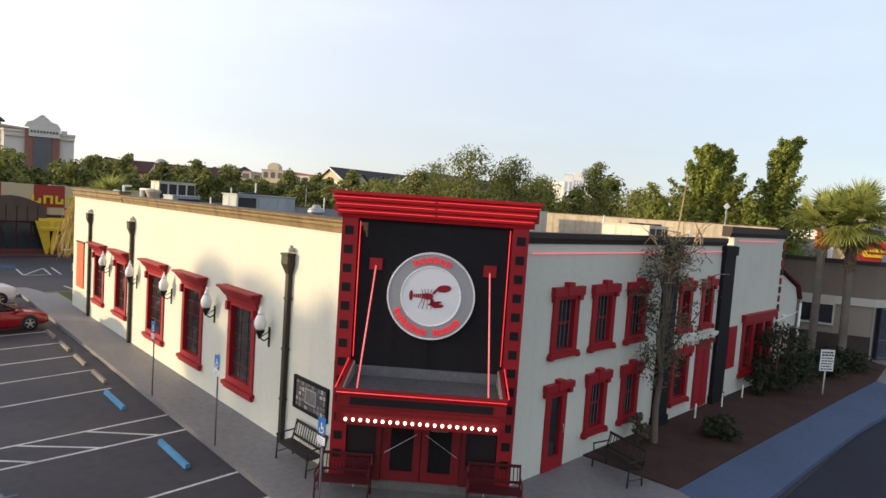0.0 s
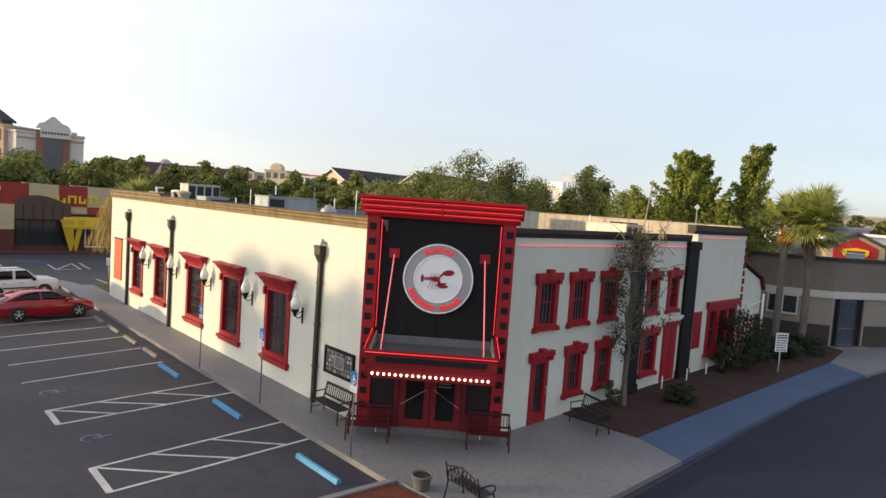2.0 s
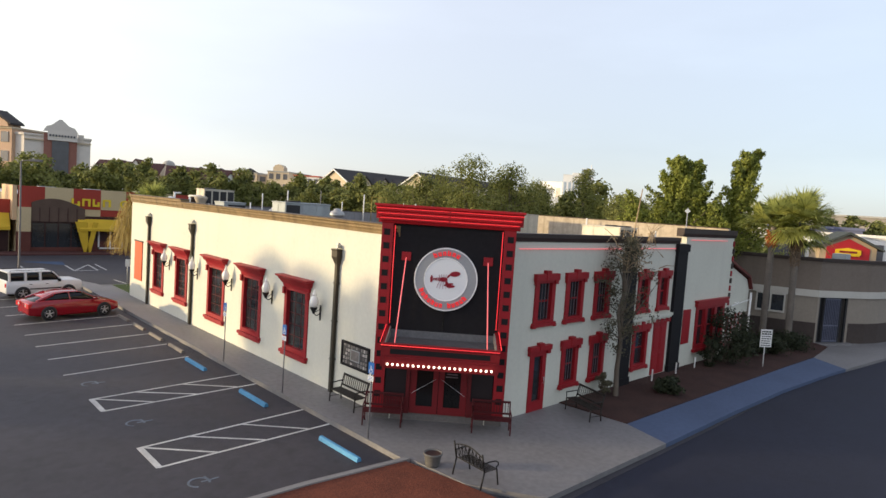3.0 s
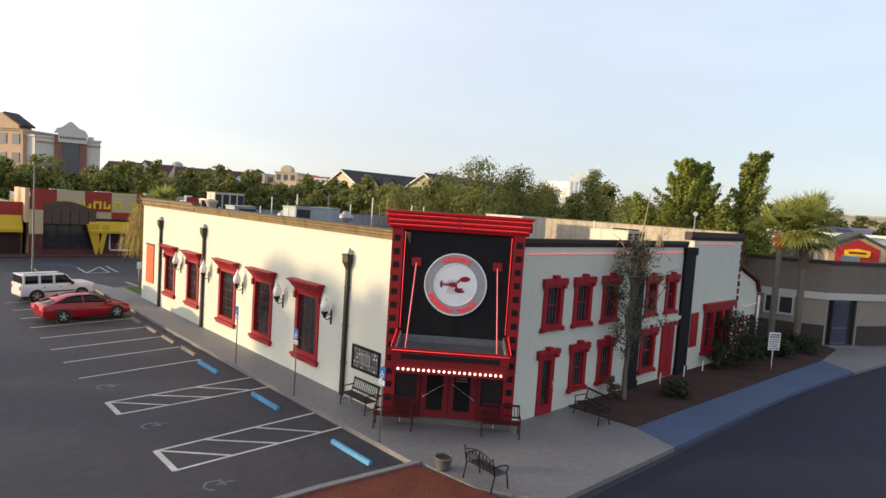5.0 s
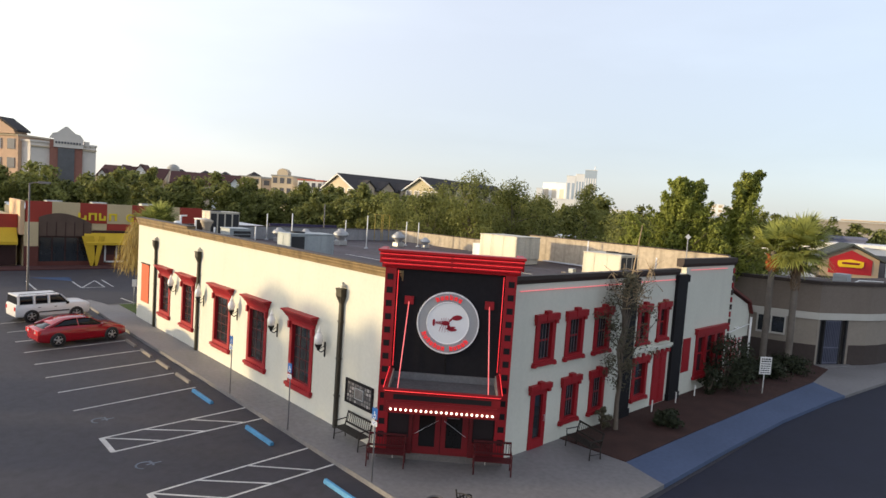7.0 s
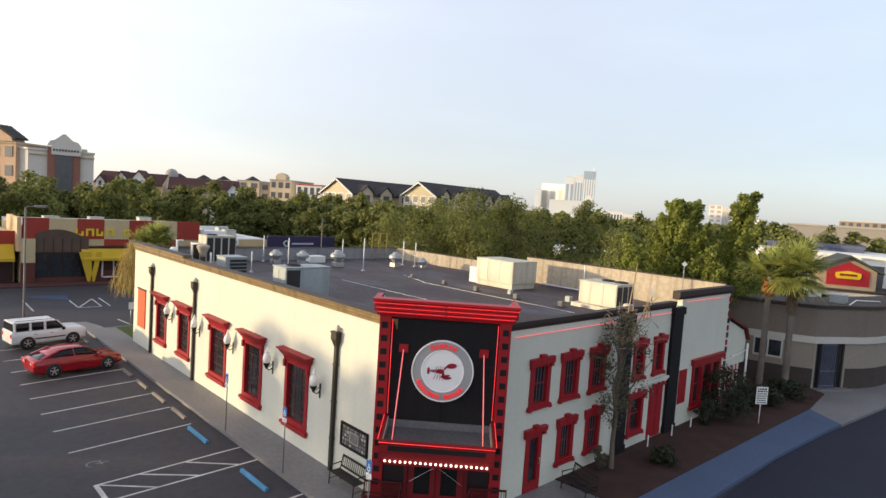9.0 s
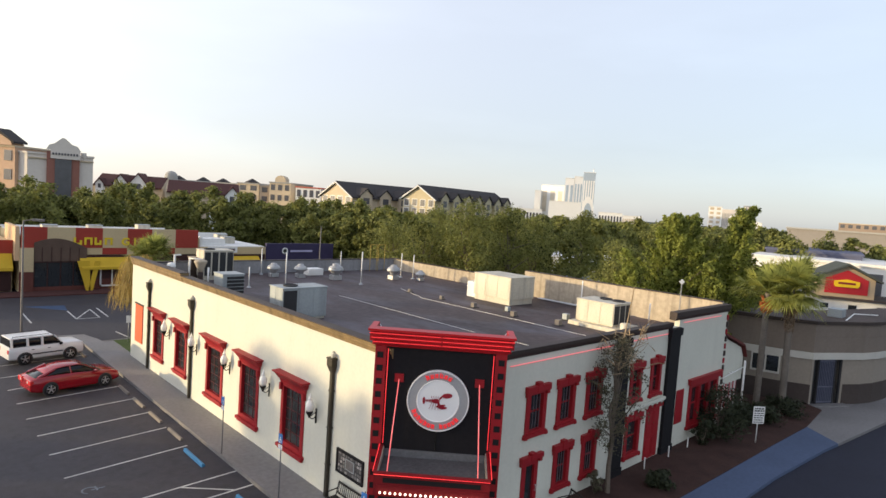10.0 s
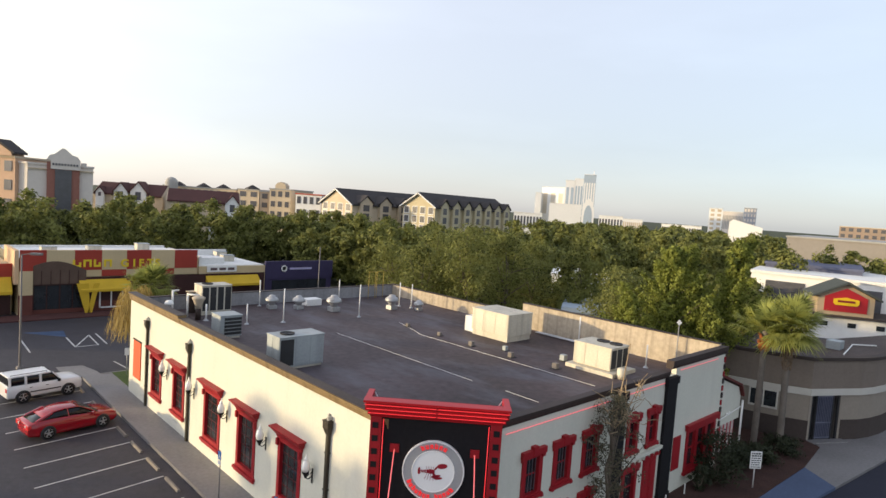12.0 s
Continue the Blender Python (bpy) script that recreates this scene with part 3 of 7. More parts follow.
# ---- windows ----
def side_window(y, z0, z1, w):
    """Tall red hooded window on the sunlit wall; local x along the wall, -y outward."""
    m = Matrix(((0, 1, 0, 0), (-1, 0, 0, y), (0, 0, 1, 0), (0, 0, 0, 1)))
    t = thing("window_side", m, "tall red-framed window with a deep moulded hood", "window", "side wall windows", "structure")
    h = w / 2
    bm = bm_new()
    f = 0.2
    for a in ((-h, -h + f, z0 + f, z1 - 0.12), (h - f, h, z0 + f, z1 - 0.12), (-h, h, z0, z0 + f), (-h, h, z1 - 0.12, z1)):
        box(bm, a[0], a[1], -0.05, 0.2, a[2], a[3])
    part("window_frame", bm, M_RED, t)
    bm = bm_new()
    box(bm, -h - 0.1, h + 0.1, -0.16, 0.02, z0 - 0.1, z0 + 0.02)
    box(bm, -h - 0.05, h + 0.05, -0.10, 0.02, z0 - 0.2, z0 - 0.1)
    part("window_sill", bm, M_RED, t)
    bm = bm_new()
    k = h + 0.08
    levels = [(k, 0.06, z1 - 0.02), (k + 0.02, 0.10, z1 + 0.12), (k + 0.10, 0.16, z1 + 0.2), (k + 0.14, 0.30, z1 + 0.38), (k + 0.22, 0.36, z1 + 0.42), (k + 0.22, 0.36, z1 + 0.48)]
    prev = None
    for hw, out, z in levels:
        ring = [bm.verts.new(p) for p in ((-hw, 0.02, z), (-hw, -out, z), (hw, -out, z), (hw, 0.02, z))]
        if prev:
            for i in range(4):
                bm.faces.new((prev[i], prev[(i + 1) % 4], ring[(i + 1) % 4], ring[i]))
        else:
            bm.faces.new(ring[::-1])
        prev = ring
    bm.faces.new(prev)
    for sx in (-1, 1):
        box(bm, sx * (h - 0.02) - 0.07, sx * (h - 0.02) + 0.07, -0.14, 0.0, z1 - 0.3, z1 - 0.02)
    part("hood", bm, M_RED, t, "moulded red window hood")
    nx, nz = 3, 5
    for i in range(nx):
        for j in range(nz):
            bm = bm_new()
            xa, xb = -h + f + (w - 2 * f) * i / nx, -h + f + (w - 2 * f) * (i + 1) / nx
            za, zb = z0 + f + (z1 - z0 - f - 0.12) * j / nz, z0 + f + (z1 - z0 - f - 0.12) * (j + 1) / nz
            box(bm, xa + 0.014, xb - 0.014, 0.10, 0.115, za + 0.014, zb - 0.014)
            part("pane", bm, M_GLASS, t)
    bm = bm_new()
    for i in range(1, nx):
        x = -h + f + (w - 2 * f) * i / nx
        box(bm, x - 0.011, x + 0.011, 0.085, 0.125, z0 + f, z1 - 0.12)
    for j in range(1, nz):
        z = z0 + f + (z1 - z0 - f - 0.12) * j / nz
        box(bm, -h + f, h - f, 0.087, 0.123, z - 0.010, z + 0.010)
    part("glazing_bars", bm, M_DKRED, t)
    return t


for y, z0, z1, w in LWIN:
    side_window(y, z0, z1, w)


def street_window(x, z0, z1, w, bars=True, label="red-framed sash window with a keystone head and grille"):
    t = thing("window_street", pose(x, 0, 0), label, "window", "street wall windows", "structure")
    h = w / 2
    bm = bm_new()
    f = 0.215
    for a in ((-h, -h + f, z0, z1), (h - f, h, z0, z1), (-h + f, h - f, z0, z0 + 0.1), (-h + f, h - f, z1 - 0.12, z1)):
        box(bm, a[0], a[1], -0.06, 0.18, a[2], a[3])
    part("window_frame", bm, M_RED, t)
    bm = bm_new()
    box(bm, -h - 0.1, h + 0.1, -0.15, 0.0, z1 - 0.02, z1 + 0.22)
    box(bm, -h - 0.07, -h + 0.1, -0.12, 0.0, z1 - 0.16, z1 - 0.02)
    box(bm, h - 0.1, h + 0.07, -0.12, 0.0, z1 - 0.16, z1 - 0.02)
    box(bm, -0.13, 0.13, -0.17, 0.0, z1 + 0.0, z1 + 0.34)
    part("window_head", bm, M_RED, t, "red head with a keystone block")
    bm = bm_new()
    box(bm, -h - 0.06, h + 0.06, -0.13, 0.0, z0 - 0.12, z0 + 0.02)
    box(bm, -h - 0.09, -h + 0.06, -0.14, 0.0, z0 - 0.15, z0 - 0.04)
    box(bm, h - 0.06, h + 0.09, -0.14, 0.0, z0 - 0.15, z0 - 0.04)
    part("window_sill", bm, M_RED, t)
    zm = (z0 + z1) / 2
    for za, zb in ((z0 + 0.1, zm - 0.02), (zm + 0.02, z1 - 0.12)):
        bm = bm_new()
        box(bm, -h + f, h - f, 0.1, 0.115, za, zb)
        part("pane", bm, M_GLASS, t)
    bm = bm_new()
    box(bm, -h + f, h - f, 0.07, 0.13, zm - 0.03, zm + 0.03)
    part("sash_rail", bm, M_RED, t)
    if bars:
        n = 4
        for k in range(n):
            bx = -h + f + (w - 2 * f) * (k + 0.5) / n
            bm = bm_new()
            tube(bm, (bx, 0.04, z0 + 0.12), (bx, 0.04, z1 - 0.14), 0.015, n=6)
            part("grille_bar", bm, M_MUNT, t, "pale grille bar")
    return t


for x, z0, z1, w in RWIN:
    street_window(x, z0, z1, w)
for x, z0, z1, w in S2WIN:
    street_window(x, z0, z1, w, False, "red-framed window partly hidden behind a tree")
t = thing("window_wide", pose(19.35, 0, 0), "wide red-framed triple window behind a shrub", "window", kind="structure")
bm = bm_new()
for xa, xb in ((-1.75, -1.5), (-0.72, -0.42), (0.42, 0.72), (1.5, 1.75)):
    box(bm, xa, xb, -0.06, 0.18, 0.75, 2.95)
for xa, xb in ((-1.5, -0.72), (-0.42, 0.42), (0.72, 1.5)):
    box(bm, xa, xb, -0.05, 0.17, 0.75, 0.95)
    box(bm, xa, xb, -0.05, 0.17, 2.75, 2.95)
    box(bm, xa, xb, 0.04, 0.14, 1.85, 1.91)
part("window_frame", bm, M_RED, t)
bm = bm_new()
box(bm, -1.9, 1.9, -0.16, 0.0, 2.93, 3.16)
box(bm, -1.95, 1.95, -0.20, 0.0, 3.16, 3.24)
part("window_head", bm, M_RED, t)
bm = bm_new()
box(bm, -1.85, 1.85, -0.14, 0.0, 0.62, 0.77)
part("window_sill", bm, M_RED, t)
for xa, xb in ((-1.5, -0.72), (-0.42, 0.42), (0.72, 1.5)):
    part_box("pane", t, M_GLASS, xa, xb, 0.1, 0.115, 0.95, 2.75)
t = thing("window_shutter", pose(16.6, 0, 0), "plain red shutter panel in a cream reveal", "shutter", kind="structure")
part_box("panel", t, M_RED, -0.4, 0.4, -0.04, 0.1, 1.16, 2.85, 0.01)
t = thing("window_blind", Matrix(((0, 1, 0, 0), (-1, 0, 0, 27.4), (0, 0, 1, 0), (0, 0, 0, 1))), "plain orange-red panel on the sunlit wall", "shutter", kind="structure")
part_box("panel", t, mat("orange_red_panel", (0.60, 0.10, 0.035), 0.6, var=0.08), -0.68, 0.68, -0.06, 0.0, 1.2, 3.6, 0.012)
bm = bm_new()
box(bm, -0.75, 0.75, -0.09, 0.0, 3.6, 3.66)
part("batten", bm, M_IRON, t)

# small street doors
t = thing("door_street", pose(RDOOR[0], 0, 0), "narrow red door with a dark glass panel", "door", kind="structure")
bm = bm_new()
for a in ((-0.46, -0.24, 0, 2.2), (0.24, 0.46, 0, 2.2), (-0.24, 0.24, 0, 0.35), (-0.24, 0.24, 1.98, 2.2)):
    box(bm, a[0], a[1], -0.04, 0.14, a[2], a[3])
part("leaf", bm, M_RED, t)
part_box("pane", t, M_GLASS, -0.24, 0.24, 0.05, 0.07, 0.35, 1.98)
bm = bm_new()
box(bm, -0.62, 0.62, -0.16, 0.0, 2.2, 2.38)
box(bm, -0.6, -0.44, -0.12, 0.0, 2.05, 2.2)
box(bm, 0.44, 0.6, -0.12, 0.0, 2.05, 2.2)
box(bm, -0.12, 0.12, -0.18, 0.0, 2.2, 2.48)
part("door_head", bm, M_RED, t)
bm = bm_new()
tube(bm, (0.33, -0.09, 0.95), (0.33, -0.09, 1.2), 0.012, n=8)
tube(bm, (0.33, -0.09, 0.97), (0.33, -0.03, 0.97), 0.01, n=6)
tube(bm, (0.33, -0.09, 1.18), (0.33, -0.03, 1.18), 0.01, n=6)
part("handle", bm, M_ALU, t)
t = thing("door_bar", pose(13.95, 0, 0), "plain red double door under a red head", "door", kind="structure")
for sx in (-1, 1):
    leaf = part_box("leaf", t, M_RED, min(0.01 * sx, 0.63 * sx), max(0.01 * sx, 0.63 * sx), -0.02, 0.1, 0.06, 2.42, 0.008)
    bm = bm_new()
    box(bm, min(0.1 * sx, 0.53 * sx), max(0.1 * sx, 0.53 * sx), -0.035, -0.02, 0.25, 1.0)
    box(bm, min(0.1 * sx, 0.53 * sx), max(0.1 * sx, 0.53 * sx), -0.035, -0.02, 1.2, 2.25)
    part("raised_panel", bm, M_RED, leaf)
bm = bm_new()
box(bm, -0.75, 0.75, -0.12, 0.0, 2.45, 2.62)
part("door_head", bm, M_RED, t)


# ---- tower (entrance front): local x along the face, -y outward, origin at the walls' corner ----
R2 = math.sqrt(0.5)
MT = Matrix(((R2, R2, 0, 0), (-R2, R2, 0, 0), (0, 0, 1, 0), (0, 0, 0, 1)))
YF, YP = 1.45, 1.55  # front of the frame, front of the black panel
tower = thing("entrance_tower", MT, "red and black entrance tower with a round sign and lit marquee", "entrance front")
bm = bm_new()
box(bm, -2.1, 2.1, YP, 2.6, 0.26, 6.5)
part("core", bm, M_BLACKW, tower, "matt black panelled front")
for sx in (-1, 1):
    bm = bm_new()
    box(bm, min(1.78 * sx, 2.15 * sx), max(1.78 * sx, 2.15 * sx), YF, YP + 0.9, 0.26, 6.45)
    pil = part("jamb", bm, M_RED, tower, "red painted jamb with dark inset blocks")
    for k in range(13):
        bm = bm_new()
        z = 0.75 + k * 0.44
        box(bm, sx * 1.98 - 0.10, sx * 1.98 + 0.10, YF - 0.006, YF + 0.02, z, z + 0.2)
        part("inset_block", bm, M_BLACK, pil)
    bm = bm_new()
    tube(bm, (sx * 1.72, YF - 0.03, 3.2), (sx * 1.72, YF - 0.03, 6.36), 0.0105, n=8)
    part("neon_tube", bm, M_NEON, tower, "glowing red neon tube")
CT = [(2.16, 0.02, 6.42), (2.19, 0.06, 6.5), (2.22, 0.10, 6.52), (2.22, 0.10, 6.62), (2.27, 0.16, 6.66), (2.27, 0.16, 6.78), (2.32, 0.22, 6.82), (2.32, 0.22, 6.92), (2.38, 0.30, 6.96), (2.38, 0.30, 7.03)]
bm = bm_new()
prev = None
for hw, out, z in CT:
    ring = [bm.verts.new(p) for p in ((-hw, YF + 0.12, z), (-hw, YF - out, z), (hw, YF - out, z), (hw, YF + 0.12, z))]
    if prev:
        for i in range(4):
            bm.faces.new((prev[i], prev[(i + 1) % 4], ring[(i + 1) % 4], ring[i]))
    else:
        bm.faces.new(ring[::-1])
    prev = ring
bm.faces.new(prev)
cor = part("cornice", bm, M_REDM, tower, "red stepped metal cornice")
for (hw, out, z) in ((2.22, 0.13, 6.58), (2.28, 0.19, 6.73), (2.34, 0.26, 6.89)):
    for sx in (-1, 1):
        bm = bm_new()
        tube(bm, (sx * 0.03, YF - out - 0.025, z), (sx * hw, YF - out - 0.025, z), 0.0085, n=6)
        part("neon_tube", bm, M_NEON, cor)
for sx in (-1, 1):
    bm = bm_new()
    box(bm, sx * 2.27 - 0.10, sx * 2.27 + 0.10, YF + 0.12, YF + 0.95, 6.55, 7.03)
    box(bm, sx * 2.2 - 0.08, sx * 2.2 + 0.08, YF + 0.12, YF + 0.95, 6.42, 6.55)
    part("cornice_return", bm, M_REDM, tower, "red return of the cornice")
    bm = bm_new()
    tube(bm, (sx * 2.15, YF + 0.85, 6.95), (sx * 1.8, YF + 0.32, 6.6), 0.02, n=6)
    part("brace", bm, M_ALU, tower, "thin metal brace behind the cornice")

part_box("cornice_backing", tower, M_BLACK, -2.16, 2.16, YF + 0.122, YF + 0.3, 6.3, 6.98)

part_box("plinth", tower, mat("plinth_concrete", (0.13, 0.12, 0.115), 0.9, var=0.25, scale=2, bump=0.2), -2.12, 2.12, YF + 0.12, 2.6, 0.0, 0.26, label="grey concrete plinth")

# round sign
LZ, LY = 4.72, YF
MS = pose(0.0, LY, LZ, 90, 0, 0)
bm = bm_new()
lathe(bm, [(1.0, -0.22), (1.02, -0.2), (1.02, 0.012), (1.01, 0.02), (0.985, 0.02), (0.98, 0.0)], n=64, m=MS, smooth=False)
disc = part("sign_body", bm, M_RIM, tower, "round sign box with a metal rim")
bm = bm_new()
lathe(bm, [(0.978, 0.0), (0.975, 0.008), (0.70, 0.008), (0.698, 0.0)], n=64, m=MS, cap=False, smooth=False)
part("sign_ring", bm, M_LOGOGREY, disc, "grey outer ring")
bm = bm_new()
lathe(bm, [(0.705, 0.0), (0.705, 0.02), (0.685, 0.026), (0.665, 0.016), (0.665, 0.0)], n=64, m=MS, cap=False, smooth=False)
part("inner_rim", bm, M_RIM, disc)
bm = bm_new()
lathe(bm, [(0.67, 0.0), (0.665, 0.010)], n=64, m=MS, smooth=False)
part("sign_face", bm, M_LOGO, disc, "white round face")
M_SIGNRED = mat("sign_red_letter", (0.6, 0.02, 0.02), 0.4, emit=(1.0, 0.04, 0.05), estr=0.5)


def arc_blocks(a0, a1, n, gaps, flip, tall):
    for k in range(n):
        if k in gaps:
            continue
        a = radians(a0 + (a1 - a0) * (k + 0.5) / n)
        bm = bm_new()
        m = MS @ pose(0.85 * math.cos(a), 0.85 * math.sin(a), 0.03, 0, 0, math.degrees(a) + (90 if flip else -90))
        top = 0.09 if k in tall else 0.055
        box(bm, -0.048, -0.012, -0.075, top, -0.02, 0.012, m)
        box(bm, 0.012, 0.048, -0.075, 0.055, -0.02, 0.012, m)
        box(bm, -0.012, 0.012, -0.075 if k % 2 else 0.02, -0.04 if k % 2 else 0.055, -0.02, 0.011, m)
        part("raised_block", bm, M_SIGNRED, disc, "red raised sign block")


arc_blocks(122, 60, 6, (), False, (0, 3))
arc_blocks(202, 322, 13, (7,), True, (0, 2, 4, 8, 12))
# red emblem in the middle of the face: plain lozenges and thin strokes
M_EMB = mat("emblem_red", (0.26, 0.012, 0.025), 0.5, var=0.1)
bm = bm_new()
for cx, cy, rx, ry, rot in ((-0.07, 0.0, 0.13, 0.075, 0), (-0.46, 0.0, 0.045, 0.12, 0), (0.29, 0.20, 0.17, 0.085, 8), (0.17, -0.21, 0.14, 0.045, 6), (0.10, -0.15, 0.16, 0.04, 14), (0.09, 0.12, 0.09, 0.03, 50), (0.04, -0.13, 0.05, 0.09, 10)):
    pts = [(rx * math.cos(2 * math.pi * k / 16), ry * math.sin(2 * math.pi * k / 16)) for k in range(16)]
    prism(bm, pts, 0.0, 0.024, MS @ pose(cx, cy, 0, 0, 0, rot))
for k in range(5):
    box(bm, -0.40 + 0.047 * k, -0.366 + 0.047 * k, -0.035 - 0.006 * k, 0.035 + 0.006 * k, 0.0, 0.022, MS)
for k in range(5):
    box(bm, -0.006, 0.006, -0.30, -0.06, 0.0, 0.018, MS @ pose(-0.17 + 0.05 * k, 0.0, 0, 0, 0, -22 + 10 * k))
    box(bm, -0.006, 0.006, 0.05, 0.17, 0.0, 0.018, MS @ pose(-0.17 + 0.05 * k, 0.0, 0, 0, 0, 20 - 10 * k))
part("emblem", bm, M_EMB, disc, "dark red emblem shape")
bm = bm_new()
tube(bm, (0.0, YP - 0.02, 3.7), (0.0, YP - 0.02, 2.95), 0.012, n=6)
part("cable", bm, M_IRON, tower)

# marquee
MF = -0.05
mq = thing("marquee", MT, "red entrance marquee with a row of lit bulbs and neon edge", "marquee")
bm = bm_new()
box(bm, -1.70, 1.70, MF + 0.08, YF, 2.70, 2.76)
part("deck", bm, mat("grey_deck", (0.085, 0.082, 0.085), 0.85, var=0.35, scale=1.5, bump=0.1), mq, "weathered grey deck")
part_box("flashing", mq, mat("grey_flashing", (0.13, 0.13, 0.135), 0.7, var=0.25, scale=2), -1.70, 1.70, YF + 0.0, YP - 0.002, 2.70, 2.98)
bm = bm_new()
box(bm, -1.78, 1.78, MF - 0.02, MF + 0.06, 2.52, 2.84)
M_FASC = mat("fascia_red", (0.19, 0.009, 0.013), 0.5, var=0.15, scale=2.5)
part_box("top_rail", mq, M_FASC, -1.80, 1.80, MF - 0.06, MF + 0.08, 2.78, 2.88, 0.008)
part_box("valance", mq, M_FASC, -1.70, 1.70, MF, MF + 0.08, 2.12, 2.52, 0.006)
part_box("bead", mq, M_FASC, -1.70, 1.70, MF - 0.03, MF + 0.06, 2.42, 2.48, 0.006)
part("fascia", bm, M_FASC, mq, "red metal fascia")
bm = bm_new()
box(bm, -1.5, 1.5, MF - 0.027, MF + 0.0, 2.56, 2.72)
part("fascia_panel", bm, M_BLACK, mq, "black inset panel")
for sx in (-1, 1):
    bm = bm_new()
    a, b = min(1.70 * sx, 1.78 * sx), max(1.70 * sx, 1.78 * sx)
    vs = [bm.verts.new(p) for p in ((a, MF, 2.16), (b, MF, 2.16), (b, YP, 2.16), (a, YP, 2.16), (a, MF, 2.86), (b, MF, 2.86), (b, YP, 3.1), (a, YP, 3.1))]
    for f in ((0, 3, 2, 1), (4, 5, 6, 7), (0, 1, 5, 4), (1, 2, 6, 5), (2, 3, 7, 6), (3, 0, 4, 7)):
        bm.faces.new([vs[i] for i in f])
    part("side_board", bm, M_FASC, mq, "red side board")
    bm = bm_new()
    a, b = min(1.66 * sx, 1.698 * sx), max(1.66 * sx, 1.698 * sx)
    vs = [bm.verts.new(q) for q in ((a, MF + 0.1, 2.762), (b, MF + 0.1, 2.762), (b, YF - 0.01, 2.762), (a, YF - 0.01, 2.762), (a, MF + 0.1, 2.87), (b, MF + 0.1, 2.87), (b, YF - 0.01, 3.09), (a, YF - 0.01, 3.09))]
    for f in ((0, 3, 2, 1), (4, 5, 6, 7), (0, 1, 5, 4), (1, 2, 6, 5), (2, 3, 7, 6), (3, 0, 4, 7)):
        bm.faces.new([vs[i] for i in f])
    part("side_liner", bm, mat("worn_side_board", (0.24, 0.20, 0.17), 0.8, var=0.35, scale=5), mq, "worn pale inner board")
    bm = bm_new()
    tube(bm, (sx * 1.82, MF, 2.90), (sx * 1.82, YF, 3.14), 0.012, n=6)
    part("neon_tube", bm, M_NEON, mq)
    bm = bm_new()
    tube(bm, (sx * 1.32, YP - 0.03, 5.36), (sx * 1.42, MF + 0.12, 2.5), 0.017, n=8)
    part("stay_rod", bm, M_NEONDIM, mq, "glowing red stay rod")
    bm = bm_new()
    box(bm, sx * 1.32 - 0.15, sx * 1.32 + 0.15, YP - 0.05, YP + 0.0, 5.25, 5.52)
    part("stay_plate", bm, M_RED, mq, "square red wall plate")
bm = bm_new()
tube(bm, (-1.78, MF - 0.08, 2.83), (1.78, MF - 0.08, 2.83), 0.010, n=8)
part("neon_tube", bm, M_NEON, mq)
for k in range(21):
    bm = bm_new()
    x = -1.56 + 3.12 * k / 20
    lathe(bm, [(0.01, -0.037), (0.026, -0.026), (0.037, 0.0), (0.026, 0.026), (0.01, 0.037)], (x, MF - 0.05, 2.25), n=10)
    part("bulb", bm, M_BULB, mq, "round lit bulb")
# tower foot: dado, side panels, double door
bm = bm_new()
for a in ((-1.78, -1.06, 0.26, 0.78), (1.06, 1.78, 0.26, 0.78), (-1.78, 1.78, 1.9, 2.16)):
    box(bm, a[0], a[1], YF, YP, a[2], a[3])
for x in (-1.36, 1.36):
    box(bm, x - 0.3, x + 0.3, YF - 0.03, YF + 0.02, 0.36, 0.68)
box(bm, -1.06, -0.94, YF - 0.02, YP, 0.26, 2.16)
box(bm, 0.94, 1.06, YF - 0.02, YP, 0.26, 2.16)
part("entrance_surround", bm, M_DKRED, tower, "red panelled surround of the entrance")
for x in (-1.4, 1.4):
    part_box("side_pane", tower, mat("dark_side_panel", (0.016, 0.010, 0.012), 0.5, var=0.25), x - 0.36, x + 0.36, YF + 0.05, YF + 0.085, 0.78, 1.9)
for sx in (-1, 1):
    bm = bm_new()
    for a in ((0.01, 0.18, 0.27, 2.1), (0.72, 0.93, 0.27, 2.1), (0.18, 0.72, 0.27, 0.52), (0.18, 0.72, 1.95, 2.1)):
        box(bm, min(a[0] * sx, a[1] * sx), max(a[0] * sx, a[1] * sx), YF + 0.02, YF + 0.08, a[2], a[3])
    leaf = part("door_leaf", bm, mat("door_red_paint", (0.15, 0.008, 0.012), 0.5, var=0.15), tower, "red entrance door leaf with a dark pane")
    bm = bm_new()
    box(bm, min(0.18 * sx, 0.72 * sx), max(0.18 * sx, 0.72 * sx), YF + 0.04, YF + 0.055, 0.52, 1.95)
    part("pane", bm, mat("dark_door_glass", (0.008, 0.008, 0.009), 0.15, spec=0.25, var=0.3), leaf)
    bm = bm_new()
    tube(bm, (sx * 0.10, YF - 0.03, 1.45), (sx * 0.86, YF - 0.03, 0.95), 0.005, n=6)
    part("push_bar", bm, M_ALU, leaf, "slanting pale push bar")
bm = bm_new()
for k in range(3):
    box(bm, 0.22 + 0.03 * k, 0.62 - 0.02 * k, YF + 0.026, YF + 0.032, 1.52 + 0.09 * k, 1.56 + 0.09 * k)
part("door_notice", bm, M_MUNT, tower, "small pale lines of a door notice")

# ---- fittings on the sunlit wall ----
MW = Matrix(((0, 1, 0, 0), (-1, 0, 0, 0), (0, 0, 1, 0), (0, 0, 0, 1)))


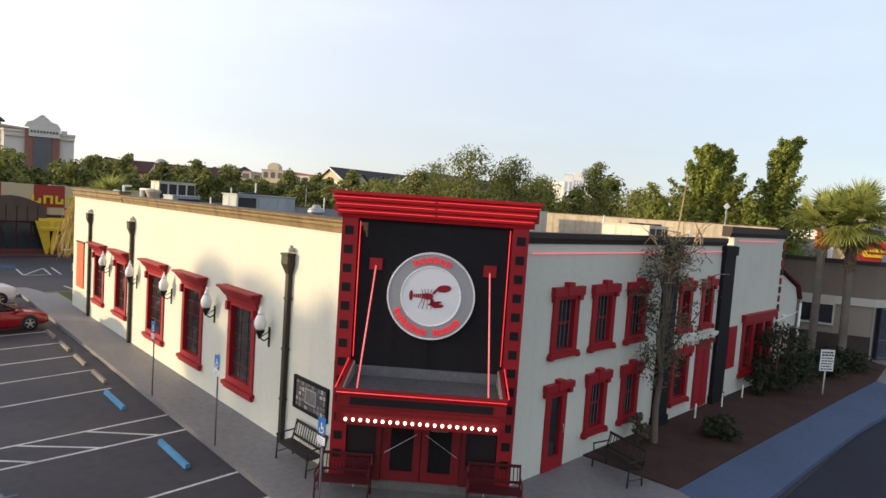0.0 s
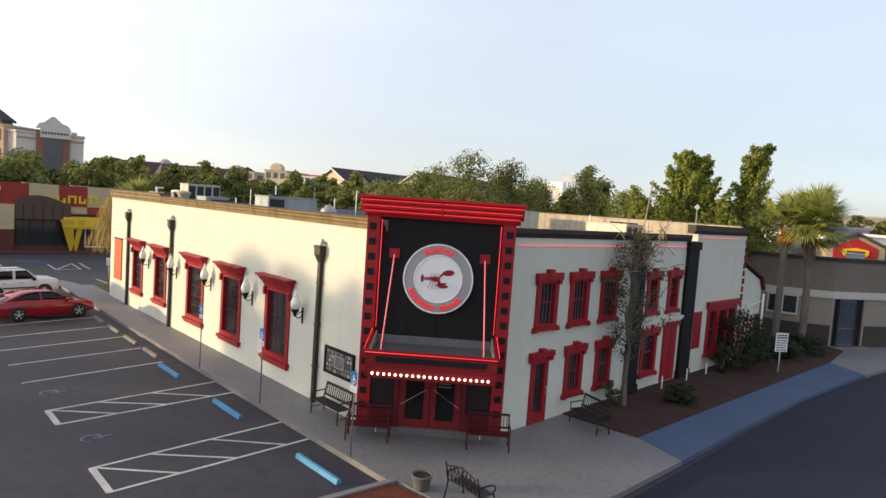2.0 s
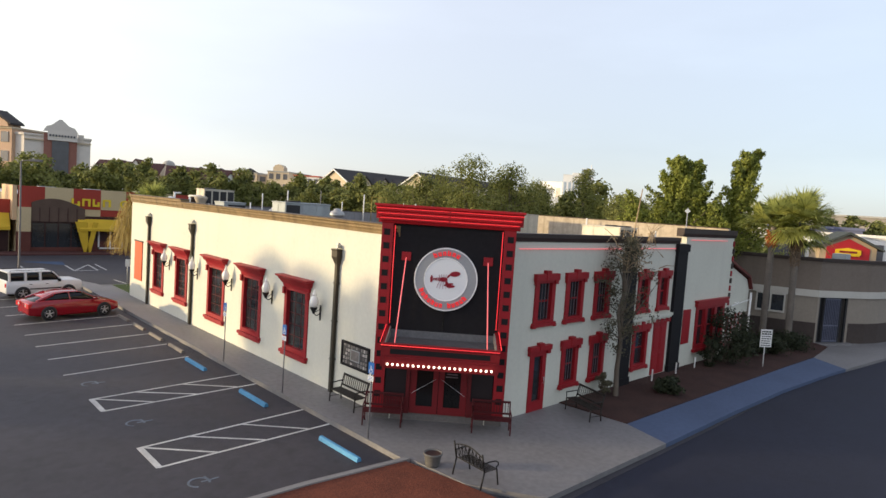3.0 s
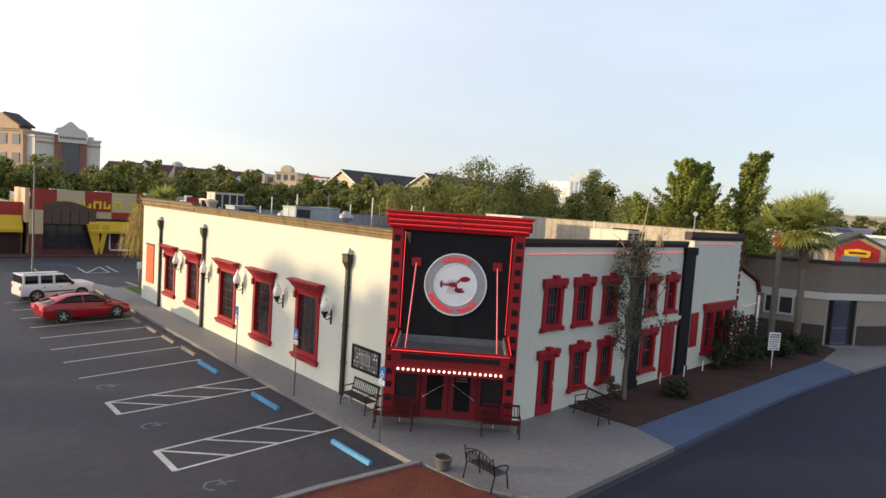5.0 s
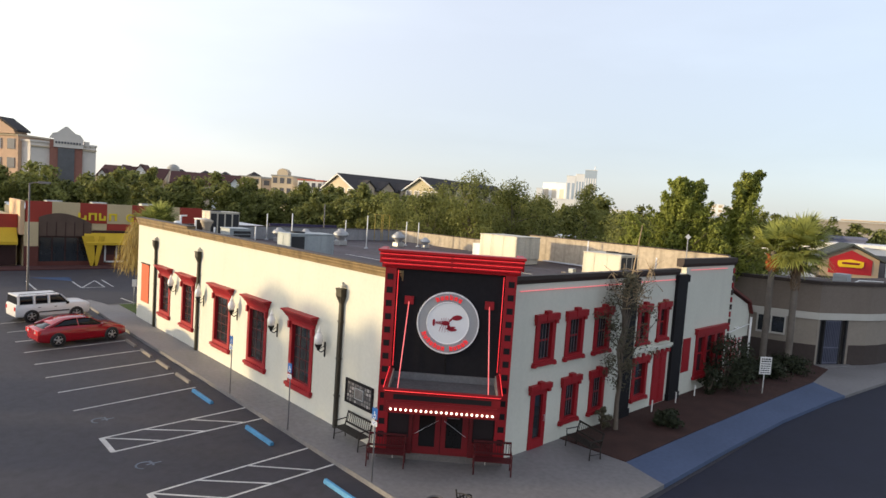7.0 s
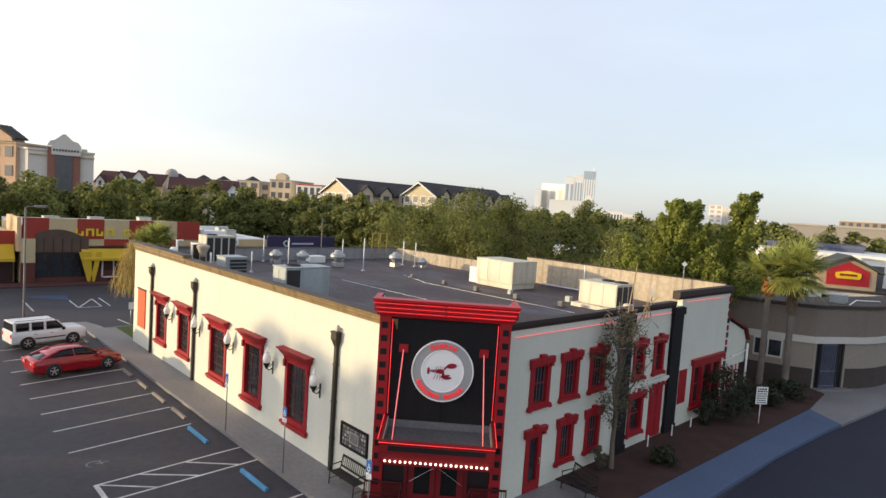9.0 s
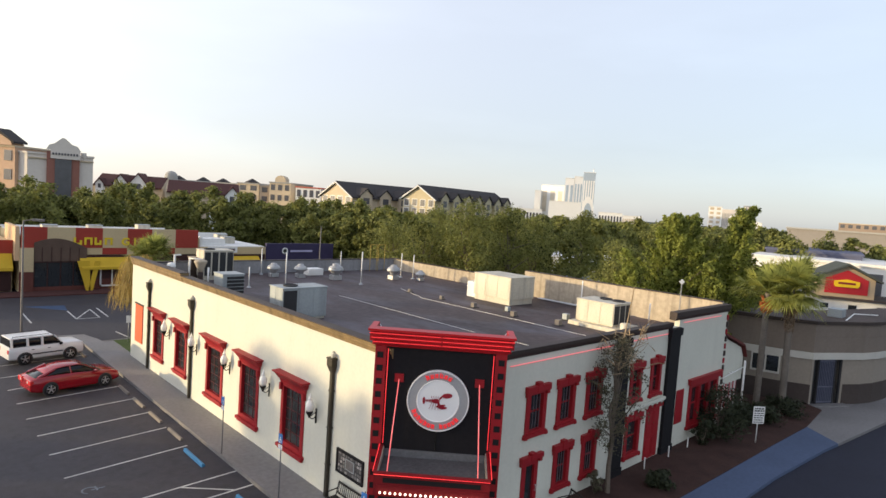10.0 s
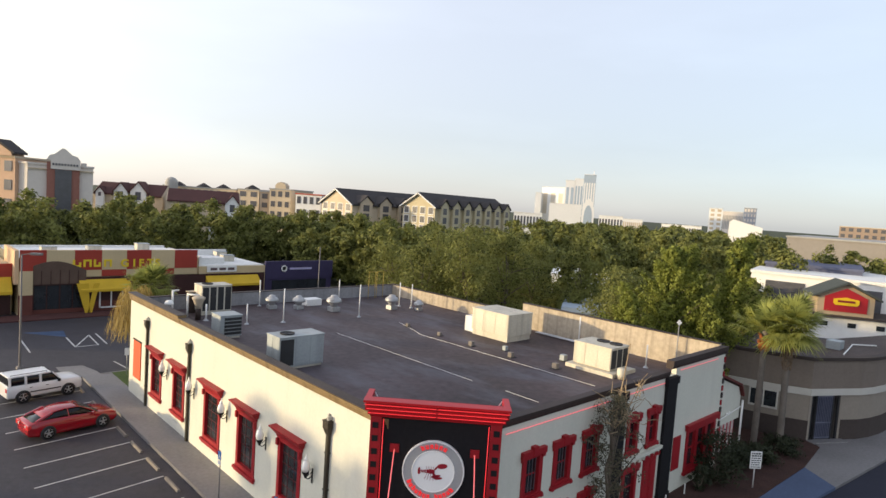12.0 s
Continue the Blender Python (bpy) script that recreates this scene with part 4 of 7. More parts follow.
def wall_lamp(y):
    t = thing("wall_lamp", Matrix.Translation((0, y - 0.1, 0.17)) @ MW, "black iron wall lantern with a white glass globe", "wall lamp", "side wall lamps")
    bm = bm_new()
    box(bm, -0.04, 0.04, -0.035, 0.0, 2.28, 2.86)
    bevel(bm, 0.01, 1)
    part("back_plate", bm, M_IRON, t)
    bm = bm_new()
    pts = [(0, -0.03, 2.55), (0, -0.15, 2.48), (0, -0.22, 2.50), (0, -0.29, 2.58)]
    for a, b in zip(pts, pts[1:]):
        tube(bm, a, b, 0.02, n=8)
    tube(bm, (0, -0.03, 2.72), (0, -0.26, 2.6), 0.014, n=6)
    part("arm", bm, M_IRON, t)
    bm = bm_new()
    lathe(bm, [(0.03, 2.55), (0.05, 2.6), (0.07, 2.66), (0.13, 2.74), (0.14, 2.8), (0.10, 2.82)], (0, -0.31, 0), n=14)
    part("cup", bm, M_IRON, t)
    bm = bm_new()
    lathe(bm, [(0.10, 2.80), (0.15, 2.87), (0.172, 2.96), (0.165, 3.06), (0.125, 3.17), (0.095, 3.22), (0.07, 3.25)], (0, -0.31, 0), n=18)
    part("globe", bm, M_GLOBE, t, "white frosted globe")
    bm = bm_new()
    lathe(bm, [(0.085, 3.25), (0.075, 3.30), (0.05, 3.36), (0.025, 3.42), (0.012, 3.50)], (0, -0.31, 0), n=10)
    part("finial", bm, M_GLOBE, t)


for y in (6.7, 10.45, 14.35, 18.35, 22.3):
    wall_lamp(y)


def downspout(y):
    t = thing("downspout", Matrix.Translation((0, y, 0)) @ MW, "dark bronze downspout with a leader head", "downspout", "side wall downspouts")
    bm = bm_new()
    box(bm, -0.075, 0.075, -0.14, -0.02, 0.0, 4.75)
    part("pipe", bm, M_PIPE, t)
    bm = bm_new()
    prev = None
    for hw, d, z in ((0.08, 0.14, 4.7), (0.17, 0.24, 4.98), (0.17, 0.24, 5.2), (0.19, 0.26, 5.22), (0.19, 0.26, 5.27)):
        ring = [bm.verts.new(p) for p in ((-hw, -0.01, z), (-hw, -d, z), (hw, -d, z), (hw, -0.01, z))]
        if prev:
            for i in range(4):
                bm.faces.new((prev[i], prev[(i + 1) % 4], ring[(i + 1) % 4], ring[i]))
        else:
            bm.faces.new(ring[::-1])
        prev = ring
    bm.faces.new(prev)
    part("leader_head", bm, M_PIPE, t)
    bm = bm_new()
    box(bm, 0.02, 0.12, -0.2, 0.0, 5.3, 5.42)
    box(bm, -0.12, -0.02, -0.08, 0.0, 5.3, 5.48)
    part("scupper", bm, M_GALV, t, "small pale metal scupper")
    for z in (1.2, 2.6, 4.0):
        part_box("strap", t, M_PIPE, -0.11, 0.11, -0.15, 0.0, z, z + 0.05)


for y in (5.55, 18.9, 25.5):
    downspout(y)

t = thing("notice_board", Matrix.Translation((0, 4.22, 0)) @ MW, "black framed notice board with rows of small pale pictures", "notice board")
bm = bm_new()
for a in ((-0.82, 0.82, 1.17, 1.25), (-0.82, 0.82, 1.97, 2.05), (-0.82, -0.74, 1.25, 1.97), (0.74, 0.82, 1.25, 1.97)):
    box(bm, a[0], a[1], -0.07, 0.0, a[2], a[3])
part("frame", bm, M_BLACK, t)
part_box("board", t, mat("board_dark", (0.05, 0.05, 0.055), 0.5, var=0.4, scale=6), -0.74, 0.74, -0.03, 0.0, 1.25, 1.97)
random.seed(4)
for i in range(10):
    for j in range(5):
        x, z = -0.66 + 0.147 * i + random.uniform(-0.02, 0.02), 1.31 + 0.15 * j + random.uniform(-0.015, 0.015)
        if abs(x) < 0.3 and 1.4 < z < 1.85:
            continue
        g, w, hh = random.uniform(0.04, 0.42), random.uniform(0.035, 0.062), random.uniform(0.035, 0.06)
        part_box("print", t, mat("print_%d" % random.randint(0, 5), (g, g * 0.95, g * 0.92), 0.5, var=0.3, scale=12), x - w, x + w, -0.04, -0.031, z - hh, z + hh)
bm = bm_new()
for a in ((-0.27, 0.27, 1.42, 1.45), (-0.27, 0.27, 1.79, 1.82), (-0.27, -0.24, 1.45, 1.79), (0.24, 0.27, 1.45, 1.79)):
    box(bm, a[0], a[1], -0.045, -0.031, a[2], a[3])
part("inner_frame", bm, M_ACG, t)
part_box("inner_print", t, mat("inner_print", (0.14, 0.13, 0.13), 0.4, var=0.5, scale=14), -0.24, 0.24, -0.038, -0.031, 1.45, 1.79)


# ---- accessible bay signs ----
def bay_sign(x, y, h):
    t = thing("bay_sign", pose(x, y, 0, 0, 0, -84), "blue accessible parking sign on a steel post", "sign", "bay signs")
    bm = bm_new()
    tube(bm, (0, 0, 0.0), (0, 0, h), 0.022, n=8)
    part("post", bm, mat("dull_post_steel", (0.16, 0.165, 0.18), 0.6, 0.3, var=0.2), t)
    part_box("plate", t, mat("sign_blue", (0.03, 0.16, 0.46), 0.45, var=0.06), -0.12, 0.12, -0.045, -0.03, h - 0.36, h - 0.02, 0.004)
    bm = bm_new()
    for k in range(12):
        a0, a1 = 2 * math.pi * k / 16 + 2.6, 2 * math.pi * (k + 1) / 16 + 2.6
        vs = [bm.verts.new((0.0 + r * math.cos(a), -0.049, h - 0.27 + r * math.sin(a))) for r, a in ((0.055, a0), (0.075, a0), (0.075, a1), (0.055, a1))]
        bm.faces.new(vs)
    box(bm, -0.015, 0.015, -0.05, -0.046, h - 0.26, h - 0.12)
    box(bm, -0.015, 0.06, -0.05, -0.046, h - 0.23, h - 0.205)
    part("symbol", bm, M_WHITE, t, "white wheelchair shape")
    part_box("lower_plate", t, M_WHITE, -0.12, 0.12, -0.045, -0.03, h - 0.58, h - 0.42, 0.004)
    bm = bm_new()
    for k in range(3):
        box(bm, -0.10 + 0.01 * k, 0.10 - 0.01 * k, -0.05, -0.046, h - 0.555 + 0.045 * k, h - 0.54 + 0.045 * k)
    part("print_bars", bm, mat("sign_blue_b", (0.03, 0.16, 0.46), 0.5), t)


bay_sign(-1.62, 1.17, 2.35)
bay_sign(-1.62, 6.29, 2.5)
bay_sign(-1.62, 11.19, 2.5)


# ---- benches ----
def slat_bench(m, material, label, length=1.5):
    t = thing("bench", m, label, "bench", "benches")
    h = length / 2
    for k in range(5):
        part_box("seat_slat", t, material, -h, h, -0.42 + k * 0.09, -0.35 + k * 0.09, 0.42, 0.45, 0.005)
    part_box("back_rail", t, material, -h, h, 0.05, 0.09, 0.50, 0.56, 0.01)
    part_box("back_rail", t, material, -h, h, 0.11, 0.15, 0.86, 0.93, 0.01)
    for k in range(13):
        x = -h + 0.08 + (length - 0.16) * k / 12
        bm = bm_new()
        tube(bm, (x, 0.07, 0.54), (x, 0.13, 0.88), 0.012, n=6)
        part("spindle", bm, material, t)
    for sx in (-1, 1):
        x = sx * (h - 0.02)
        for y0, y1 in ((-0.42, -0.42), (0.02, 0.10)):
            bm = bm_new()
            tube(bm, (x, y0 + (0.03 if y0 > 0 else -0.02), 0.0), (x, y0, 0.45), 0.022, n=8)
            if y0 > 0:
                tube(bm, (x, y0, 0.43), (x, 0.14, 0.93), 0.022, n=8)
            part("leg", bm, material, t)
        bm = bm_new()
        tube(bm, (x, -0.42, 0.45), (x, -0.44, 0.64), 0.018, n=8)
        tube(bm, (x, -0.46, 0.65), (x, 0.1, 0.68), 0.022, n=8)
        part("armrest", bm, material, t)
        bm = bm_new()
        tube(bm, (x, -0.42, 0.18), (x, 0.03, 0.18), 0.012, n=6)
        part("stretcher", bm, material, t)
    return t


slat_bench(pose(-0.24, 3.96, 0, 0, 0, -90), M_WOODK, "dark slatted garden bench against the cream wall")
for u in (-1.72, 1.75):
    slat_bench(MT @ pose(u, YF - 0.22, 0), mat("bench_dark_red", (0.065, 0.006, 0.008), 0.55, var=0.2), "dark red painted bench beside the entrance doors", 1.25)


def scroll_bench(m, label):
    """Wrought iron bench with a woven back and curled arms; local -y is the front."""
    t = thing("iron_bench", m, label, "bench", "benches")
    h = 0.54
    for k in range(6):
        part_box("seat_strap", t, M_IRON, -h, h, -0.40 + k * 0.075, -0.36 + k * 0.075, 0.42, 0.432)
    bm = bm_new()
    n = 9
    for k in range(n):
        x = -h + 2 * h * k / (n - 1)
        z = 0.82 + 0.12 * math.sin(math.pi * k / (n - 1))
        tube(bm, (x, 0.06, 0.46), (x, 0.15, z), 0.010, n=6)
        if k < n - 1:
            x2 = -h + 2 * h * (k + 1) / (n - 1)
            z2 = 0.82 + 0.12 * math.sin(math.pi * (k + 1) / (n - 1))
            tube(bm, (x, 0.15, z), (x2, 0.15, z2), 0.018, n=6)
            tube(bm, (x, 0.07, 0.5), (x2, 0.14, z2 - 0.04), 0.008, n=5)
            tube(bm, (x2, 0.07, 0.5), (x, 0.14, z - 0.04), 0.008, n=5)
    tube(bm, (-h, 0.06, 0.46), (h, 0.06, 0.46), 0.014, n=6)
    part("back", bm, M_IRON, t)
    for sx in (-1, 1):
        x = sx * h
        bm = bm_new()
        tube(bm, (x, -0.46, 0), (x, -0.38, 0.43), 0.022, n=8)
        part("leg", bm, M_IRON, t)
        bm = bm_new()
        tube(bm, (x, 0.16, 0), (x, 0.06, 0.43), 0.022, n=8)
        tube(bm, (x, 0.06, 0.43), (x, 0.17, 0.92), 0.022, n=8)
        part("leg", bm, M_IRON, t)
        bm = bm_new()
        pts = [(x, 0.12, 0.66), (x, -0.1, 0.68), (x, -0.32, 0.66), (x, -0.42, 0.6), (x, -0.42, 0.52), (x, -0.36, 0.5)]
        for a, b in zip(pts, pts[1:]):
            tube(bm, a, b, 0.018, n=6)
        tube(bm, (x, -0.38, 0.43), (x, -0.36, 0.52), 0.016, n=6)
        part("armrest", bm, M_IRON, t)
    return t


scroll_bench(pose(-1.08, -2.56, 0, 0, 0, 86), "black wrought iron bench on the open plaza")
slat_bench(pose(6.2, -1.35, 0.0, 0, 0, -108), M_WOODK, "dark slatted bench at the edge of the mulch bed", 1.4)

t = thing("planter", pose(-1.28, -1.30, 0), "round grey concrete planter tub on the plaza", "planter")
bm = bm_new()
lathe(bm, [(0.17, 0.0), (0.2, 0.06), (0.235, 0.30), (0.26, 0.32), (0.26, 0.37), (0.235, 0.37), (0.22, 0.31)], n=24)
part("tub", bm, mat("planter_concrete", (0.125, 0.12, 0.115), 0.9, var=0.25, scale=5, bump=0.3), t)
bm = bm_new()
lathe(bm, [(0.22, 0.30), (0.22, 0.335)], n=20)
part("soil", bm, M_MULCH, t)


# ---- vehicles: local +x is the nose ----
def loft(bm, sections):
    rings = [[bm.verts.new(p) for p in s] for s in sections]
    n = len(rings[0])
    for a, b in zip(rings, rings[1:]):
        for k in range(n - 1):
            f = bm.faces.new((a[k], a[k + 1], b[k + 1], b[k]))
            f.smooth = True
    for r in (rings[0], rings[-1]):
        bm.faces.new(r)
    for a, b in zip(rings, rings[1:]):
        bm.faces.new((a[-1], a[0], b[0], b[-1]))


def wheel(parent, x, y, r, side):
    bm = bm_new()
    m = pose(x, y, r, 90 if side < 0 else -90)
    lathe(bm, [(r * 0.62, -0.11), (r * 0.94, -0.11), (r, -0.07), (r, 0.07), (r * 0.94, 0.11), (r * 0.62, 0.11)], n=24, m=m)
    w = part("tyre", bm, mat("tyre_rubber", (0.02, 0.02, 0.021), 0.85, var=0.2), parent)
    bm = bm_new()
    lathe(bm, [(r * 0.66, 0.06), (r * 0.66, 0.115), (r * 0.58, 0.10), (r * 0.2, 0.08), (r * 0.14, 0.11), (0.02, 0.115)], n=20, m=m)
    for k in range(5):
        a = 2 * math.pi * k / 5
        box(bm, -0.035, 0.035, r * 0.12, r * 0.6, 0.09, 0.125, m @ pose(0, 0, 0, 0, 0, math.degrees(a)))
    part("rim", bm, M_ALU, w, "bright alloy rim")


def car(m, label, paint, stations, glass, wheels, r, lights, width):
    """stations: (x, half width low, half width high, z low, z belt); glass: (x, half width, z) roof line points."""
    t = thing("car", m, label, "car", "parked cars")
    bm = bm_new()
    secs = []
    for x, wl, wh, zl, zb in stations:
        zm = zl + (zb - zl) * 0.55
        secs.append([(x, -wl, zl), (x, -wl * 1.03, zl + 0.12), (x, -wh * 1.04, zm), (x, -wh, zb - 0.04), (x, -wh * 0.90, zb), (x, wh * 0.90, zb), (x, wh, zb - 0.04), (x, wh * 1.04, zm), (x, wl * 1.03, zl + 0.12), (x, wl, zl)])
    loft(bm, secs)
    body = part("body", bm, paint, t)
    bm = bm_new()
    secs = []
    for x, wb, zb, wt, zt in glass:
        secs.append([(x, -wb, zb), (x, -(wb + wt) / 2 - 0.015, (zb + zt) / 2), (x, -wt, zt), (x, wt, zt), (x, (wb + wt) / 2 + 0.015, (zb + zt) / 2), (x, wb, zb)])
    loft(bm, secs)
    part("glasshouse", bm, M_CARGLASS, t, "dark tinted windows")
    for x in wheels:
        for s in (-1, 1):
            bm = bm_new()
            lathe(bm, [(r * 1.16, 0.86), (r * 1.16, 0.974), (r * 1.1, 0.976), (0.05, 0.976)], n=24, m=pose(x, 0, r * 1.02, 90 if s < 0 else -90))
            part("wheel_arch", bm, M_ACD, t)
            wheel(t, x, s * (width / 2 - 0.065), r, s)
    for (x0, x1, y0, y1, z0, z1, mm, nm) in lights:
        for s in (-1, 1):
            part_box(nm, t, mm, x0, x1, min(s * y0, s * y1), max(s * y0, s * y1), z0, z1, 0.01)
    return t, body


M_CARRED = mat("car_red", (0.27, 0.005, 0.012), 0.14, 0.0, var=0.05, spec=0.7)
M_CARWHITE = mat("car_white", (0.66, 0.66, 0.66), 0.28, 0.0, var=0.05, spec=0.6)
M_TAIL = mat("tail_lamp", (0.62, 0.03, 0.03), 0.18, var=0.05, spec=0.8)
M_CARGLASS = mat("tinted_car_glass", (0.006, 0.007, 0.009), 0.12, spec=0.35, var=0.2)
M_HEAD = mat("head_lamp", (0.6, 0.6, 0.6), 0.15, 0.3, var=0.05)
RED_AT = pose(-4.38, 24.3, -0.147, 0, 0, 9) @ Matrix.Diagonal((0.88, 0.97, 0.93, 1))
# the small white blocks at the tail stand in for a sun glint
t, body = car(RED_AT, "red four-door saloon car parked nose to the walk", M_CARRED,
    [(-2.52, 0.62, 0.66, 0.42, 0.92), (-2.46, 0.80, 0.84, 0.32, 1.00), (-2.0, 0.88, 0.90, 0.24, 1.07), (-1.2, 0.91, 0.93, 0.22, 1.09), (0.0, 0.92, 0.93, 0.22, 1.06), (0.9, 0.92, 0.92, 0.22, 1.0), (1.6, 0.91, 0.90, 0.24, 0.92), (2.2, 0.86, 0.84, 0.28, 0.82), (2.48, 0.76, 0.72, 0.34, 0.72), (2.54, 0.62, 0.6, 0.4, 0.64)],
    [(-2.25, 0.66, 1.02, 0.62, 1.05), (-1.7, 0.78, 1.03, 0.60, 1.22), (-1.1, 0.84, 1.03, 0.60, 1.39), (-0.5, 0.86, 1.02, 0.60, 1.46), (0.1, 0.87, 1.01, 0.60, 1.45), (0.5, 0.87, 1.0, 0.62, 1.36), (1.35, 0.80, 0.97, 0.72, 1.0)],
    (-1.5, 1.55), 0.36, [(-2.55, -2.36, 0.34, 0.87, 0.70, 0.95, M_TAIL, "tail_light"), (-2.56, -2.45, 0.40, 0.56, 0.76, 0.88, M_HEAD, "reversing_light"), (2.40, 2.52, 0.45, 0.74, 0.58, 0.68, M_HEAD, "headlight")], 1.9)
bm = bm_new()
secs = []
for x, wt, zt in ((-1.75, 0.60, 1.225), (-1.4, 0.62, 1.325), (-1.05, 0.64, 1.42), (-0.6, 0.65, 1.475), (0.1, 0.64, 1.465), (0.42, 0.63, 1.40)):
    secs.append([(x, -wt, zt - 0.02), (x, -wt + 0.06, zt + 0.012), (x, wt - 0.06, zt + 0.012), (x, wt, zt - 0.02)])
loft(bm, secs)
part("roof_panel", bm, M_CARRED, t)
for s in (-1, 1):
    for a, b, rr in (((-0.35, s * 0.885, 0.98), (-0.40, s * 0.66, 1.45), 0.035), ((0.44, s * 0.66, 1.40), (1.22, s * 0.80, 0.97), 0.03), ((-1.2, s * 0.62, 1.38), (-2.1, s * 0.74, 1.04), 0.09)):
        bm = bm_new()
        tube(bm, a, b, rr, n=6)
        part("pillar", bm, M_CARRED, t)
    bm = bm_new()
    box(bm, 0.85, 1.02, s * 1.0 - 0.09, s * 1.0 + 0.09, 0.98, 1.10)
    bevel(bm, 0.03)
    part("mirror", bm, M_CARRED, t)
    for x in (-0.85, 0.15):
        part_box("door_handle", t, M_CARRED, x - 0.09, x + 0.09, s * 0.945 - 0.02, s * 0.945 + 0.02, 0.82, 0.85, 0.008)
part_box("grille", t, M_ACD, 2.5, 2.56, -0.42, 0.42, 0.46, 0.62, 0.01)
JEEP_AT = pose(-4.5, 31.0, -0.147, 0, 0, 9) @ Matrix.Diagonal((0.87, 0.9, 0.87, 1))
t, body = car(JEEP_AT, "white boxy sport utility vehicle with a roof rack", M_CARWHITE,
    [(-2.38, 0.80, 0.84, 0.50, 1.26), (-2.32, 0.90, 0.92, 0.42, 1.30), (-1.2, 0.93, 0.93, 0.38, 1.28), (0.6, 0.93, 0.93, 0.38, 1.26), (1.0, 0.93, 0.92, 0.38, 1.25), (1.9, 0.92, 0.90, 0.40, 1.21), (2.2, 0.90, 0.88, 0.42, 1.18), (2.3, 0.86, 0.84, 0.44, 1.13), (2.36, 0.80, 0.78, 0.48, 1.05)],
    [(-2.3, 0.88, 1.28, 0.80, 1.82), (-2.1, 0.89, 1.27, 0.79, 1.86), (0.1, 0.89, 1.26, 0.78, 1.86), (0.45, 0.88, 1.25, 0.77, 1.80), (0.95, 0.86, 1.24, 0.80, 1.28)],
    (-1.42, 1.42), 0.41, [(-2.40, -2.33, 0.66, 0.88, 0.86, 1.12, M_TAIL, "tail_light"), (2.30, 2.41, 0.5, 0.76, 0.78, 0.96, M_HEAD, "headlight")], 1.9)
part_box("roof_panel", t, M_CARWHITE, -2.3, 0.34, -0.82, 0.82, 1.80, 1.90, 0.04)
for s in (-1, 1):
    for a, b, rr in [((x, s * 0.895, 1.26), (x, s * 0.80, 1.84), 0.085) for x in (-2.2, -1.25, -0.35)] + [((0.42, s * 0.79, 1.84), (0.95, s * 0.86, 1.25), 0.05)]:
        bm = bm_new()
        tube(bm, a, b, rr, n=6)
        part("pillar", bm, M_CARWHITE, t)
    bm = bm_new()
    tube(bm, (-2.1, s * 0.66, 1.96), (0.1, s * 0.66, 1.96), 0.02, n=6)
    for x in (-2.1, -1.0, 0.1):
        tube(bm, (x, s * 0.66, 1.88), (x, s * 0.66, 1.96), 0.018, n=6)
    part("roof_rail", bm, M_BLACK, t)
    part_box("side_moulding", t, M_BLACK, -1.0, 0.95, s * 0.965 - 0.02, s * 0.965 + 0.02, 0.66, 0.74, 0.01)
    bm = bm_new()
    box(bm, 0.70, 0.86, s * 1.03 - 0.1, s * 1.03 + 0.1, 1.16, 1.34)
    bevel(bm, 0.03)
    part("mirror", bm, M_BLACK, t)
    for x in (-0.95, 0.05):
        part_box("door_handle", t, M_BLACK, x - 0.09, x + 0.09, s * 0.955 - 0.02, s * 0.955 + 0.02, 1.0, 1.04, 0.008)
part_box("grille", t, M_ACD, 2.36, 2.41, -0.45, 0.45, 0.74, 0.98, 0.01)

# ---- roof plant ----
RZ = 5.182


def roof_unit(m, lx, ly, z0, z1, skin, label, fan_side="", louvre=False, fans=((0.3, 0.5),)):
    """A packaged air unit on a kerb; corner at the local origin."""
    t = thing("roof_air_unit", m, label, "air conditioner", "roof air units")
    part_box("curb", t, M_ACW, 0.06, lx - 0.06, 0.06, ly - 0.06, RZ - m.translation.z, z0, 0.01)
    part_box("casing", t, skin, 0, lx, 0, ly, z0, z1, 0.02)
    part_box("lid", t, skin, -0.03, lx + 0.03, -0.03, ly + 0.03, z1, z1 + 0.05, 0.01)
    if louvre:
        n = 5
        for k in range(n):
            z = z0 + 0.1 + (z1 - z0 - 0.14) * k / n
            part_box("louvre", t, M_ACD, 0.24, lx - 0.03, -0.035, 0.0, z, z + 0.15)
    else:
        n = max(2, round(ly / 0.9))
        for k in range(n):
            part_box("service_panel", t, skin, -0.015, 0.0, ly * k / n + 0.04, ly * (k + 1) / n - 0.04, z0 + 0.08, z1 - 0.08, 0.005)
        n = max(2, round(lx / (0.5 if fan_side == "y" else 0.9)))
        for k in range(n):
            dark = fan_side == "y" or (fan_side == "yl" and k == 0) or (fan_side == "yr" and k == n - 1)
            part_box("coil_panel" if dark else "service_panel", t, M_ACD if dark else skin, lx * k / n + 0.05, lx * (k + 1) / n - 0.05, -0.015, 0.0, z0 + 0.08, z1 - 0.08, 0.005)
    for fx, fy in fans:
        bm = bm_new()
        lathe(bm, [(0.34, 0.0), (0.36, 0.06), (0.32, 0.07), (0.30, 0.02), (0.05, 0.02), (0.04, 0.05)], (lx * fx, ly * fy, z1 + 0.05), n=20)
        part("fan_ring", bm, M_ACD, t)
    return t


def mz(x, y):
    return pose(x, y, 0)


